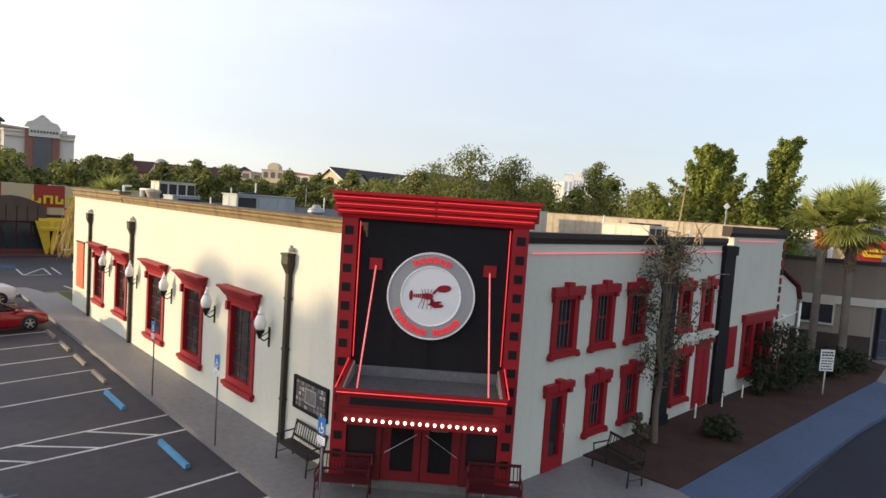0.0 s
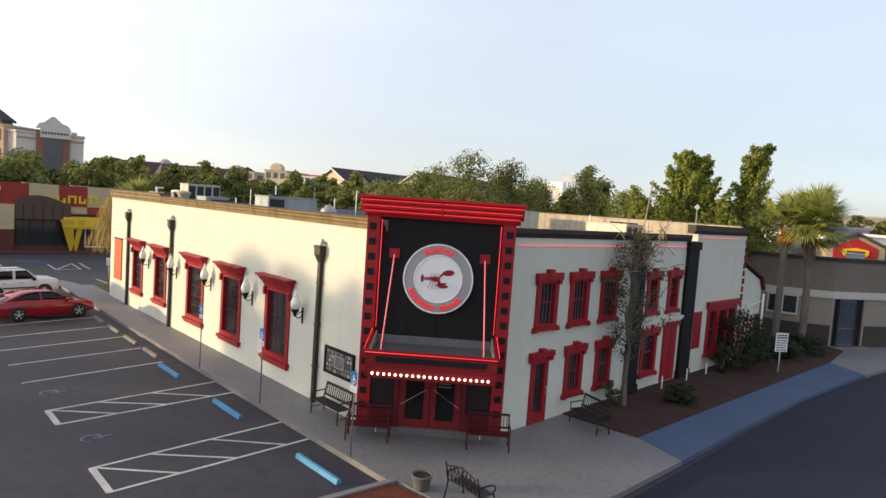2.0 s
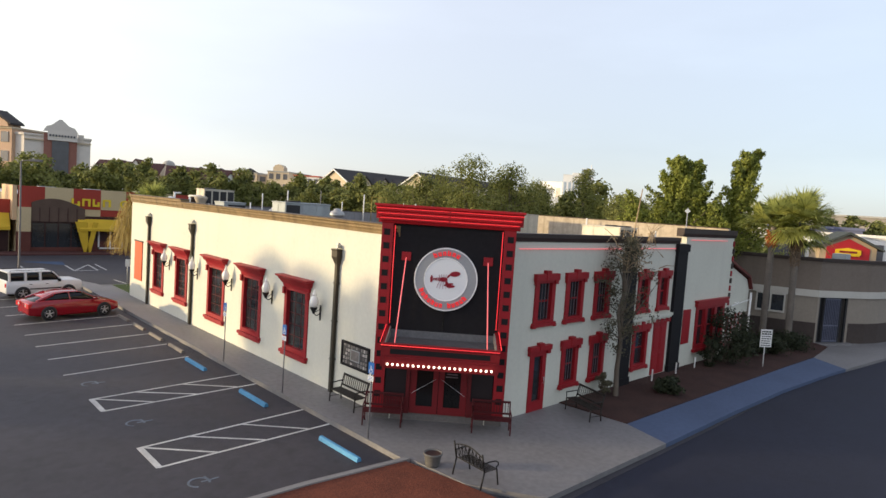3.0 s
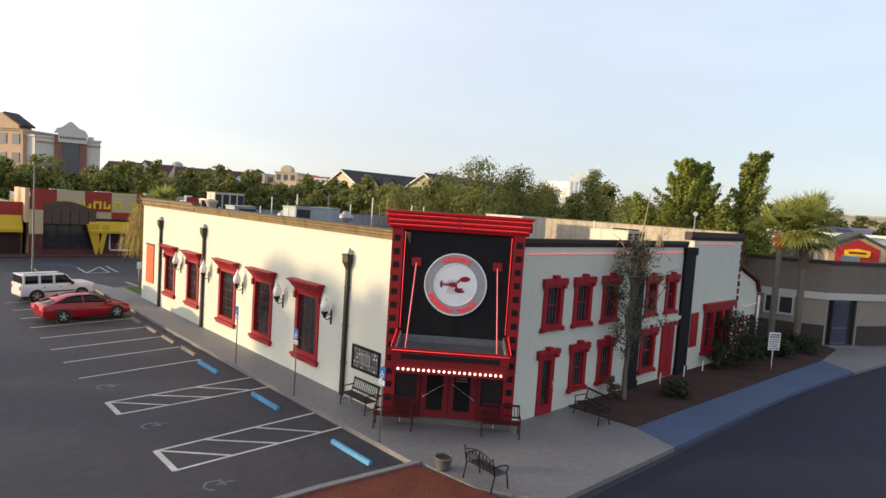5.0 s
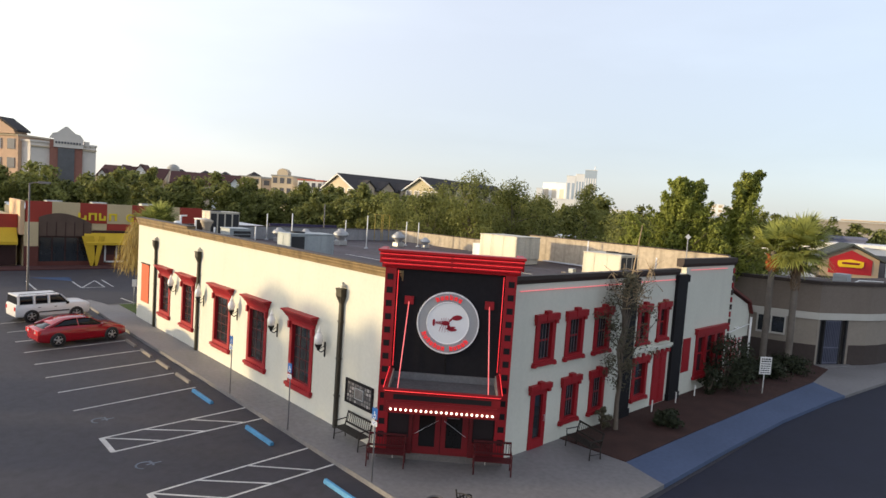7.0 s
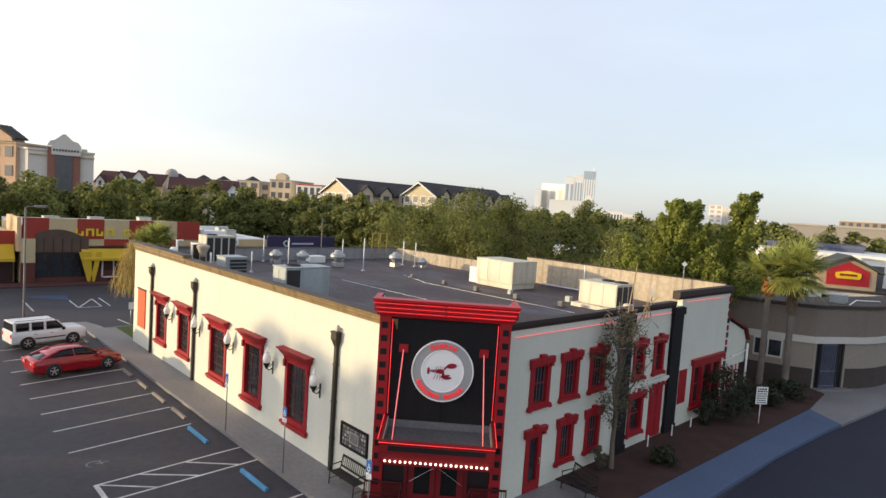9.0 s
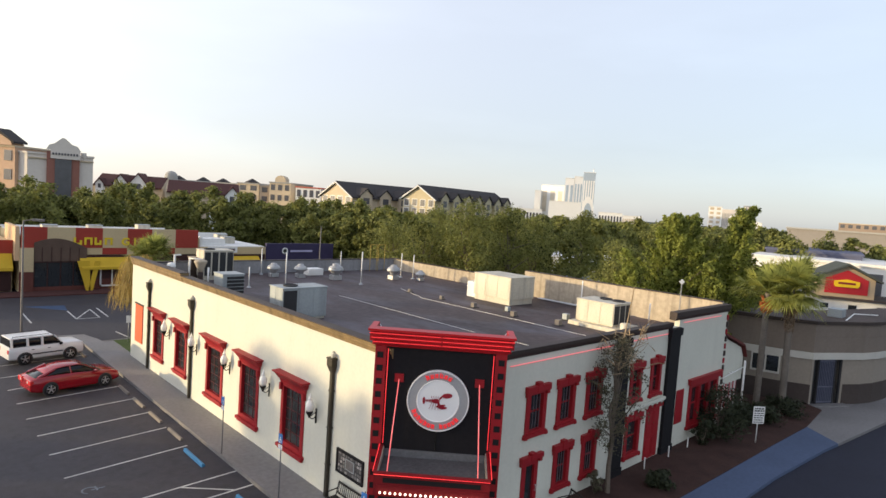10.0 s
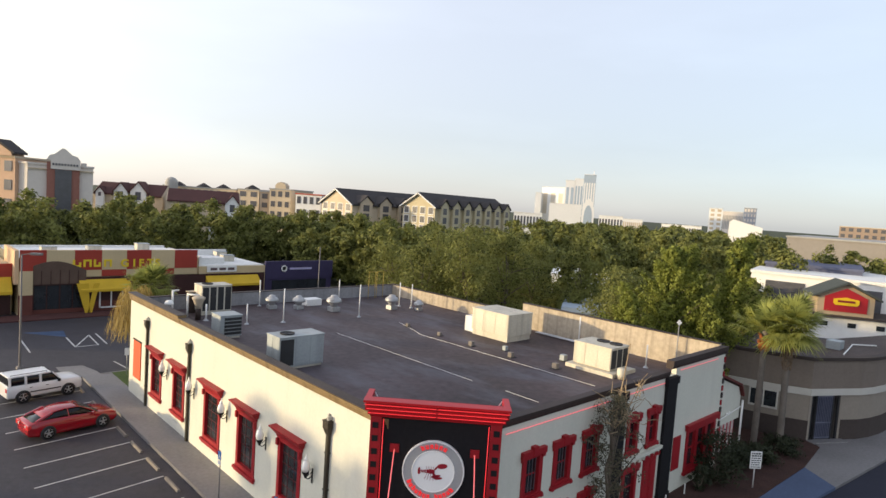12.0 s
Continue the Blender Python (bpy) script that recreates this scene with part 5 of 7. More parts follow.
roof_unit(mz(1.5, 12.3), 2.4, 1.25, 5.30, 6.72, M_ACG, "grey packaged roof air unit near the side parapet", "yl")
roof_unit(mz(1.75, 19.4), 1.25, 1.2, 5.3, 6.45, M_ACG, "small louvred grey roof unit", louvre=True, fans=())
roof_unit(mz(3.4, 26.1), 2.0, 1.3, 5.4, 7.1, M_ACW, "tall beige roof unit with dark coil panels", "y")
roof_unit(mz(16.35, 11.05), 2.35, 3.1, 5.5, 6.87, M_ACW, "large beige packaged roof air unit on a kerb", "", fans=())
roof_unit(mz(15.6, 3.4), 1.7, 2.3, 5.42, 6.55, M_ACW, "beige roof air unit with a dark coil end", "y", fans=((0.7, 0.2), (0.72, 0.55)))
t = thing("roof_vent_hood", mz(16.7, 14.25), "small white roof vent box beside an air unit", "roof vent")
part_box("box", t, M_WHITE, 0, 0.75, 0, 0.85, RZ, 6.2, 0.02)
t = thing("unit_hood", mz(18.72, 11.25), "sheet metal intake hood on the air unit", "roof vent")
bm = bm_new()
prism(bm, [(0, 0.55), (0.0, 1.05), (0.45, 0.75), (0.45, 0.55)], 0, 1.2, Matrix(((1, 0, 0, 0), (0, 0, 1, 0.3), (0, 1, 0, 5.5), (0, 0, 0, 1))))
part("hood", bm, M_ACG, t)


def exhaust_fan(x, y, s=1.0, material=None):
    material = material or mat("dull_white_cowl", (0.42, 0.42, 0.42), 0.45, 0.35, var=0.25, scale=4, stain=0.35)
    t = thing("exhaust_fan", mz(x, y), "white mushroom exhaust fan on the flat roof", "roof fan", "roof fans")
    part_box("curb", t, M_GALV, -0.32 * s, 0.32 * s, -0.32 * s, 0.32 * s, RZ, RZ + 0.32 * s, 0.02)
    bm = bm_new()
    lathe(bm, [(0.26 * s, 0.3 * s), (0.28 * s, 0.5 * s), (0.50 * s, 0.62 * s), (0.52 * s, 0.80 * s), (0.42 * s, 0.92 * s), (0.26 * s, 0.98 * s), (0.24 * s, 1.1 * s), (0.06 * s, 1.14 * s)], (0, 0, RZ), n=18)
    part("cowl", bm, material, t)
    bm = bm_new()
    lathe(bm, [(0.525 * s, 0.655 * s), (0.535 * s, 0.67 * s), (0.535 * s, 0.75 * s), (0.525 * s, 0.765 * s)], (0, 0, RZ), n=18, cap=False)
    part("band", bm, M_GALV, t)


for x, y, s in ((8.7, 26.7, 0.88), (10.4, 25.9, 0.88), (12.3, 24.2, 1.05), (16.9, 23.2, 1.0), (18.5, 21.9, 0.72)):
    exhaust_fan(x, y, s)
t = thing("roof_hatch", mz(11.5, 26.6), "low white box on the rear roof", "roof vent")
part_box("box", t, M_WHITE, 0, 1.3, 0, 0.9, RZ, RZ + 0.5, 0.03)


def vent_pipe(x, y, h, r=0.038):
    t = thing("vent_pipe", mz(x, y), "slim pale vent pipe standing on the roof", "vent pipe", "roof vent pipes")
    bm = bm_new()
    tube(bm, (0, 0, RZ), (0, 0, RZ + h), r, n=8)
    part("pipe", bm, M_WHITE, t)
    bm = bm_new()
    lathe(bm, [(r + 0.12, 0.0), (r + 0.10, 0.03), (r + 0.02, 0.1), (r + 0.01, 0.14)], (0, 0, RZ), n=12)
    part("flashing", bm, M_GALV, t)


for x, y, h in ((8.4, 28.0, 1.9), (7.1, 22.1, 2.2), (12.7, 21.6, 2.3), (18.3, 24.0, 1.9), (18.7, 23.0, 1.9), (15.2, 27.9, 1.7), (20.6, 8.7, 1.75), (19.0, 3.2, 1.3), (4.8, 22.5, 1.3)):
    vent_pipe(x, y, h)
bm = bm_new()
tube(bm, (20.9, 2.4, RZ), (20.9, 2.4, 7.6), 0.03, n=6)
pole = thing("wind_vane", None, "small weather vane post on the parapet", "weather vane")
part("post", bm, M_GALV, pole)
bm = bm_new()
prism(bm, [(0, -0.16), (0.16, 0), (0, 0.16), (-0.16, 0)], -0.01, 0.01, pose(20.9, 2.4, 7.72, 90, 0, -45))
part("plate", bm, M_WHITE, pole)
for x, y, s in ((13.73, 11.6, 0.34), (13.81, 8.59, 0.34), (14.76, 9.83, 0.32), (16.01, 6.6, 0.4), (14.14, 5.77, 0.36), (13.81, 17.57, 0.28), (13.88, 14.54, 0.28), (20.6, 17.0, 0.3)):
    t = thing("roof_block", mz(x, y), "small pale support block on the roof", "roof block", "roof blocks")
    part_box("block", t, M_STOPG if x < 14.5 else M_ACG, -s * 0.4, s * 0.4, -s * 0.4, s * 0.4, RZ, RZ + s * 0.85, 0.02)
    part_box("pad", t, M_ACD, -s * 0.7, s * 0.7, -s * 0.62, s * 0.62, RZ - 0.01, RZ + 0.03, 0.005)
for x0, y0, x1, y1 in ((8.44, 17.9, 8.5, 6.5), (12.94, 15.5, 13.2, 2.75), (8.69, 4.55, 8.72, 2.7), (14.2, 19.0, 13.1, 15.6)):
    bm = bm_new()
    tube(bm, (x0, y0, RZ + 0.02), (x1, y1, RZ + 0.015), 0.009, n=6)
    solid("roof_conduit", bm, M_WHITE, "thin pale conduit lying across the roof", "conduit", "roof conduits")
bm = bm_new()
for k in range(3):
    tube(bm, (20.4 + 0.15 * k, 12.0, RZ + 0.12), (20.4 + 0.15 * k, 5.8, RZ + 0.12), 0.035, n=6)
solid("roof_pipes", bm, M_GALV, "bundle of grey pipes along the parapet", "pipes")
bm = bm_new()
lathe(bm, [(0.22, 0.0), (0.24, 0.2), (0.24, 0.5), (0.20, 0.54), (0.02, 0.57)], (15.65, 2.75, RZ), n=20)
solid("roof_drum", bm, M_ACW, "white round drum on the roof edge", "roof vent")
bm = bm_new()
box(bm, 15.2, 17.5, 3.0, 5.9, RZ, RZ + 0.2)
solid("unit_platform", bm, M_ACW, "low pale platform under an air unit", "platform")
t = thing("roof_cowl", mz(2.75, 25.0), "flared beige roof cowl on a dark neck", "roof vent")
bm = bm_new()
tube(bm, (0, 0, RZ), (0, 0, 5.95), 0.17, n=14)
part("neck", bm, M_DKBROWN, t)
bm = bm_new()
lathe(bm, [(0.17, 5.9), (0.20, 6.05), (0.33, 6.40), (0.40, 6.52), (0.40, 6.60), (0.30, 6.66), (0.02, 6.68)], n=18)
part("cowl", bm, M_PARIN, t)
t = thing("dome_vent", mz(0.95, 25.0), "small white domed vent behind the parapet", "roof vent")
bm = bm_new()
tube(bm, (0, 0, RZ), (0, 0, 6.28), 0.12, n=12)
part("pipe", bm, M_GALV, t)
bm = bm_new()
lathe(bm, [(0.12, 6.24), (0.26, 6.26), (0.27, 6.32), (0.22, 6.44), (0.12, 6.52), (0.01, 6.54)], n=16)
part("dome", bm, M_WHITE, t)
# bent white pipes with a short arm at the top
for x, y, z, dx, dy in ((1.87, 27.0, 6.75, 0.42, 0.1), (2.5, 26.15, 6.64, 0.45, -0.75)):
    t = thing("bent_pipe", mz(x, y), "white vent pipe with a short bent arm", "vent pipe", "bent vent pipes")
    bm = bm_new()
    tube(bm, (0, 0, RZ), (0, 0, z), 0.065, n=10)
    part("pipe", bm, M_WHITE, t)
    bm = bm_new()
    tube(bm, (-0.05, 0, z), (dx, dy, z + 0.02), 0.055, n=10)
    part("arm", bm, M_WHITE, t)
# yellow guard hoops at the roof hatch
t = thing("hatch_guard", None, "yellow pipe guard hoops at the roof hatch", "guard rail")
for x in (18.19, 19.03):
    bm = bm_new()
    tube(bm, (x, 28.0, RZ), (x, 28.0, 7.42), 0.022, n=8)
    tube(bm, (x + 0.68, 28.0, RZ), (x + 0.68, 28.0, 7.42), 0.022, n=8)
    tube(bm, (x - 0.02, 28.0, 7.42), (x + 0.70, 28.0, 7.42), 0.024, n=8)
    part("hoop", bm, mat("yellow_pipe_paint", (0.42, 0.30, 0.06), 0.55, var=0.12), t)
t = thing("roof_box", mz(3.0, 27.2), "small brown service box on the rear roof", "roof box")
part_box("box", t, M_DKBROWN, 0, 0.45, 0, 0.4, RZ, 6.55, 0.02)
part_box("lid", t, M_PARIN, -0.06, 0.51, -0.06, 0.46, 6.55, 6.62, 0.01)
for x, y, h in ((3.05, 24.5, 1.05),):
    vent_pipe(x, y, h, 0.06)

# ---- neighbouring grey building on the street ----
M_TAUPE = mat("taupe_stucco", (0.20, 0.165, 0.137), 0.9, var=0.10, scale=1.0, bump=0.2, stain=0.08)
M_TAUPEL = mat("taupe_light_stucco", (0.27, 0.235, 0.195), 0.9, var=0.10, scale=1.0, bump=0.2)
M_TAUPED = mat("brown_base_stucco", (0.06, 0.047, 0.042), 0.9, var=0.15, scale=1.0, bump=0.2)
M_BAND = mat("pale_band", (0.52, 0.50, 0.45), 0.85, var=0.08)
M_WROOF = mat("white_membrane", (0.74, 0.73, 0.70), 0.7, var=0.10, scale=0.6)
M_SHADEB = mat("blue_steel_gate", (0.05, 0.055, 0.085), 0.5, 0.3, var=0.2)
LINE = [(28.2, 7.5), (29.5, 2.8), (30.35, -0.2), (31.15, -1.83), (33.45, -3.08), (34.6, -3.75), (35.9, -4.2), (37.4, -4.5), (40.0, -4.75), (44.0, -4.95), (52.0, -5.2)]
GATE = 3  # the bay of the facade with the porch gate


def facade_normals(pts):
    out = []
    for k in range(len(pts)):
        a, b = Vector(pts[max(k - 1, 0)]), Vector(pts[min(k + 1, len(pts) - 1)])
        d = (b - a).normalized()
        out.append(Vector((d.y, -d.x)))
    return out


NORMALS = facade_normals(LINE)


def facade(name, z0, z1, out, material, skip=None, label=""):
    """One course of the curved front, bay by bay."""
    for k in range(len(LINE) - 1):
        if k == skip:
            continue
        a, b, na, nb = Vector(LINE[k]), Vector(LINE[k + 1]), NORMALS[k], NORMALS[k + 1]
        bm = bm_new()
        prism(bm, [tuple(a + na * out), tuple(b + nb * out), tuple(b - nb * 0.35), tuple(a - na * 0.35)], z0, z1)
        part(name, bm, material, grey, label)


grey = thing("stucco_building", None, "low taupe stucco building with a pale band and curved front", "building")
facade("base_wall", -0.2, 1.3, 0.05, M_TAUPED, GATE)
facade("middle_wall", 1.3, 2.95, 0.0, M_TAUPEL, GATE)
facade("band", 2.95, 3.38, 0.10, M_BAND)
facade("upper_wall", 3.38, 4.36, 0.03, M_TAUPE)
facade("score_line", 4.36, 4.41, 0.015, M_TAUPE)
facade("upper_wall", 4.41, 5.2, 0.03, M_TAUPE)
facade("coping", 5.2, 5.42, 0.13, M_TAUPED)
bm = bm_new()
prism(bm, [(28.8, 7.4), (30.0, 2.9), (30.85, 0.1), (32.2, -1.2), (33.9, -2.5), (36.1, -3.7), (40.0, -4.3), (51.8, -4.7), (52, -2.6), (41, 0.6), (36, 4.0), (31.5, 8.2)], -0.2, 4.95)
part("core", bm, M_TAUPE, grey)
bm = bm_new()
prism(bm, [(28.8, 7.4), (29.8, 2.9), (30.65, 0.0), (31.5, -1.6), (33.7, -2.75), (36.0, -3.8), (40.0, -4.35), (51.8, -4.8), (52, -2.6), (41, 0.6), (36, 4.0), (31.5, 8.2)], 4.955, 5.0)
part("roof", bm, mat("brown_roof_sheet", (0.07, 0.052, 0.045), 0.85, var=0.4, scale=0.6, bump=0.2), grey, "dark brown roof membrane")
bm = bm_new()
tube(bm, (36.5, -2.2, 5.05), (41.5, -1.6, 5.05), 0.05, n=6)
tube(bm, (41.5, -1.6, 5.05), (43.0, -2.8, 5.05), 0.05, n=6)
part("roof_pipe", bm, M_WHITE, grey, "pale pipe lying on the roof")
for x, y, w in ((38.0, -1.6, 1.1),):
    part_box("roof_vent", grey, M_ACG, x, x + w, y, y + 0.9, 5.0, 5.6, 0.02)
bm = bm_new()
box(bm, 0.0, 0.9, -0.16, 0.0, 3.5, 4.1, Matrix(((0.997, 0.08, 0, 37.9), (-0.08, 0.997, 0, -4.62), (0, 0, 1, 0), (0, 0, 0, 1))))
part("sign_block", bm, M_REDM, grey, "small red sign block")


def on_facade(a, b, f):
    """A local frame on the facade between two points, x along it and -y out of it."""
    d = Vector((b[0] - a[0], b[1] - a[1])).normalized()
    q = Vector(a) + (Vector(b) - Vector(a)) * f
    return Matrix(((d.x, -d.y, 0, q.x), (d.y, d.x, 0, q.y), (0, 0, 1, 0), (0, 0, 0, 1)))


m = on_facade(LINE[GATE], LINE[GATE + 1], 0.5)
gate = thing("door_gate", m, "dark blue steel gate doors in a recessed porch", "door", kind="structure")
M_GBAR = mat("gate_bar", (0.15, 0.16, 0.22), 0.5, 0.3, var=0.2)
part_box("recess_back", gate, M_ACD, -1.2, 1.2, 0.62, 0.7, -0.1, 2.95)
for sx in (-1, 1):
    part_box("pier", gate, M_TAUPEL, min(sx * 1.14, sx * 1.32), max(sx * 1.14, sx * 1.32), -0.02, 0.7, -0.1, 2.95)
    part_box("post", gate, M_ACD, min(sx * 1.02, sx * 1.14), max(sx * 1.02, sx * 1.14), 0.0, 0.14, -0.1, 2.94)
    part_box("side_grille_frame", gate, M_ACD, min(sx * 0.62, sx * 0.70), max(sx * 0.62, sx * 0.70), 0.04, 0.12, 0.0, 2.94)
    for k in range(3):
        bm = bm_new()
        x = sx * (0.77 + 0.1 * k)
        tube(bm, (x, 0.08, 0.02), (x, 0.08, 2.9), 0.014, n=6)
        part("grille_bar", bm, M_ACD, gate)
leaf = part_box("leaf", gate, M_SHADEB, -0.62, 0.62, 0.07, 0.10, 0.05, 2.9, 0.006)
for k in range(9):
    bm = bm_new()
    x = -0.54 + 0.135 * k
    tube(bm, (x, 0.05, 0.08), (x, 0.05, 2.86), 0.018, n=6)
    part("bar", bm, M_GBAR, leaf)
for z in (0.12, 1.1, 2.8):
    part_box("rail", leaf, M_GBAR, -0.6, 0.6, 0.03, 0.075, z, z + 0.06)
part_box("threshold", gate, M_CONC, -1.3, 1.5, -0.55, 0.0, -0.05, 0.06, 0.01)
m = on_facade(LINE[1], LINE[2], 0.74)
win = thing("window_grey", m, "white-framed two-pane window in the taupe wall", "window", kind="structure")
bm = bm_new()
for a in ((-0.85, 0.85, 1.72, 1.84), (-0.85, 0.85, 2.86, 2.94), (-0.85, -0.75, 1.84, 2.86), (0.75, 0.85, 1.84, 2.86), (-0.05, 0.05, 1.84, 2.86)):
    box(bm, a[0], a[1], -0.09, 0.0, a[2], a[3])
part("window_frame", bm, M_BAND, win)
part_box("pane", win, M_GLASS, -0.75, -0.05, -0.04, -0.01, 1.84, 2.86)
part_box("pane", win, M_GLASS, 0.05, 0.75, -0.04, -0.01, 1.84, 2.86)

# side porch with a red-edged sloping canopy between the two buildings
porch = thing("side_porch", None, "small white porch with a red-edged sloping roof", "porch")
bm = bm_new()
prism(bm, [(0, 0), (3.3, 0), (3.3, 1.3), (2.9, 1.9), (0, 2.85)], 0, 1.2, Matrix(((1, 0, 0, 21.6), (0, 0, 1, 0.15), (0, 1, 0, 2.15), (0, 0, 0, 1))))
part("gable_wall", bm, M_CREAM, porch)
bm = bm_new()
for a, b in (((21.6, 5.1), (24.5, 4.15)), ((24.5, 4.15), (24.95, 3.45))):
    d = Vector((b[0] - a[0], b[1] - a[1])).normalized()
    vs = []
    for y in (-0.05, 1.5):
        for px, pz in (a, b, (b[0] - d.y * 0.07, b[1] + d.x * 0.13), (a[0] - d.y * 0.07, a[1] + d.x * 0.13)):
            vs.append(bm.verts.new((px, y, pz)))
    for f in ((0, 1, 2, 3), (7, 6, 5, 4), (0, 4, 5, 1), (1, 5, 6, 2), (2, 6, 7, 3), (3, 7, 4, 0)):
        bm.faces.new([vs[i] for i in f])
part("canopy_roof", bm, mat("brown_red_edge", (0.12, 0.022, 0.02), 0.6, var=0.15), porch, "brown-red sloping canopy edge")
bm = bm_new()
tube(bm, (24.6, -0.1, 0), (24.6, -0.1, 3.3), 0.06, n=8)
part("porch_post", bm, M_WHITE, porch)
part_box("red_screen", porch, M_RED, 21.7, 24.4, 0.2, 0.3, 0.6, 2.15, 0.01)
for k in range(5):
    part_box("baluster", porch, M_WHITE, 22.0 + 0.5 * k, 22.06 + 0.5 * k, 0.12, 0.2, 0.6, 2.15)
for x in (22.9, 23.25):
    bm = bm_new()
    lathe(bm, [(0.03, -0.05), (0.07, 0.0), (0.08, 0.06), (0.03, 0.08)], n=10, m=pose(x, 0.1, 2.75, 70))
    part("flood_lamp", bm, M_GLOBE, porch, "small white flood lamp head")
bm = bm_new()
tube(bm, (21.9, 0.05, 2.62), (24.8, 0.05, 2.85), 0.03, n=6)
part("rail", bm, M_WHITE, porch)
# dark toothed edge trim on the corner of the raised wall
edge = thing("corner_quoins", None, "dark red toothed trim on the wall corner", "trim", kind="structure")
for k in range(15):
    part_box("quoin", edge, M_DKBROWN if k % 2 else M_RED, 21.5, 21.64 + 0.04 * (k % 2), -0.06, 0.24, 0.35 + 0.4 * k, 0.63 + 0.4 * k)

# private lot notice
t = thing("notice_sign", pose(20.7, -2.35, 0, 0, 0, -38), "white notice sign with dark lines on a short post", "sign")
bm = bm_new()
tube(bm, (0, 0, 0.03), (0, 0, 1.95), 0.03, n=8)
part("post", bm, M_WHITE, t)
part_box("plate", t, M_WHITE, -0.31, 0.31, -0.06, -0.035, 1.05, 1.95, 0.006)
random.seed(9)
for k in range(7):
    x, z = -0.25, 1.11 + 0.115 * k
    while x < 0.2:
        w = random.uniform(0.05, 0.15)
        part_box("print_bar", t, M_BLACK, x, min(x + w, 0.26), -0.066, -0.06, z, z + (0.075 if k > 4 else 0.05))
        x += w + 0.035

# ---- shops across the car park (front faces -y) ----
M_SRED = mat("shop_red", (0.34, 0.05, 0.034), 0.85, var=0.10, scale=1.2, bump=0.1)
M_STAN = mat("shop_tan", (0.56, 0.44, 0.26), 0.85, var=0.10, scale=1.2, bump=0.1)
M_YEL = mat("yellow_awning", (0.62, 0.40, 0.03), 0.7, var=0.12, scale=2)
M_DARKIN = mat("shop_dark_front", (0.05, 0.02, 0.018), 0.5, var=0.3, scale=1.5)
M_BRICK = mat("shop_brick_base", (0.13, 0.045, 0.035), 0.9, var=0.2, scale=3, bump=0.3)
M_PURP = mat("purple_fascia", (0.045, 0.036, 0.085), 0.6, var=0.2)
SY = 57.5
shop = thing("gift_shop", None, "strip shop with red and tan checkered parapet and yellow awnings", "shop")
part_box("body", shop, M_STAN, -1.7, 15.7, SY + 0.3, SY + 12, -0.2, 5.4)
part_box("low_body", shop, M_STAN, 15.71, 24.0, SY + 0.02, SY + 12, -0.2, 4.35)
part_box("roof", shop, M_WROOF, -1.6, 15.6, SY + 0.5, SY + 11.9, 5.4, 5.5)
part_box("low_roof", shop, M_WROOF, 15.75, 23.9, SY + 0.3, SY + 11.9, 4.35, 4.45)
part_box("roof_edge", shop, M_WROOF, -1.7, 15.7, SY + 11.6, SY + 12, 5.5, 5.7)
part_box("roof_edge", shop, M_WROOF, 15.72, 24.0, SY + 11.6, SY + 12, 4.45, 5.2)
part_box("roof_screen", shop, M_WROOF, 15.9, 16.2, SY + 0.6, SY + 11, 4.45, 5.5)
xs = [-1.62, 0.56, 3.0, 5.5, 7.9, 10.4, 12.9, 15.45]
for k, (xa, xb) in enumerate(zip(xs, xs[1:])):
    part_box("parapet_panel", shop, M_SRED if k % 2 == 0 else M_STAN, xa, xb, SY, SY + 0.3, 4.25, 6.3)
    part_box("parapet_panel", shop, M_STAN if k % 2 == 0 else M_SRED, xa, xb, SY + 0.05, SY + 0.3, 3.55 if k > 1 else 3.0, 4.25)
part_box("parapet_return", shop, mat("shop_peach", (0.66, 0.45, 0.27), 0.85, var=0.1), -2.1, -1.75, SY - 0.1, SY + 6, 3.0, 6.3)
part_box("pier", shop, M_STAN, -1.75, -0.6, SY - 0.25, SY, 1.9, 4.25)
part_box("pier", shop, M_BRICK, -1.75, -0.6, SY - 0.25, SY, -0.2, 1.9)
bm = bm_new()
n = 14
arch = [(-0.55, 4.25)] + [(-0.55 + 4.6 * k / n, 4.25 + 0.95 * math.sin(math.pi * (0.18 + 0.82 * k / n))) for k in range(n + 1)] + [(4.05, 3.3), (4.05, 2.9), (-0.55, 2.9)]
prism(bm, arch[::-1], 0, 0.12, Matrix(((1, 0, 0, 0), (0, 0, 1, SY - 0.12), (0, 1, 0, 0), (0, 0, 0, 1))))
part("arched_sign_band", bm, mat("arch_board", (0.115, 0.075, 0.055), 0.8, var=0.2), shop, "weathered brown arched board")
for k in range(5):
    part_box("glazing_bar", shop, M_DARKIN, 0.1 + 0.8 * k, 0.16 + 0.8 * k, SY - 0.15, SY - 0.1, 2.9, 4.3)
part_box("shop_front", shop, M_DARKIN, -0.55, 4.05, SY + 0.06, SY + 0.28, -0.1, 2.9)
for k in range(4):
    part_box("shop_pane", shop, M_GLASS, -0.45 + 1.13 * k, 0.55 + 1.13 * k, SY + 0.02, SY + 0.05, 0.35, 2.75)
part_box("shop_base", shop, M_BRICK, -0.55, 4.05, SY - 0.02, SY + 0.05, -0.1, 0.35)
part_box("pier", shop, M_BRICK, 7.9, 8.6, SY - 0.25, SY, -0.2, 3.4)
part_box("shop_base", shop, M_BRICK, 4.05, 23.9, SY - 0.05, SY + 0.01, -0.1, 1.0)
part_box("shop_wall", shop, M_DARKIN, 4.05, 23.9, SY - 0.04, SY + 0.01, 1.0, 3.5)


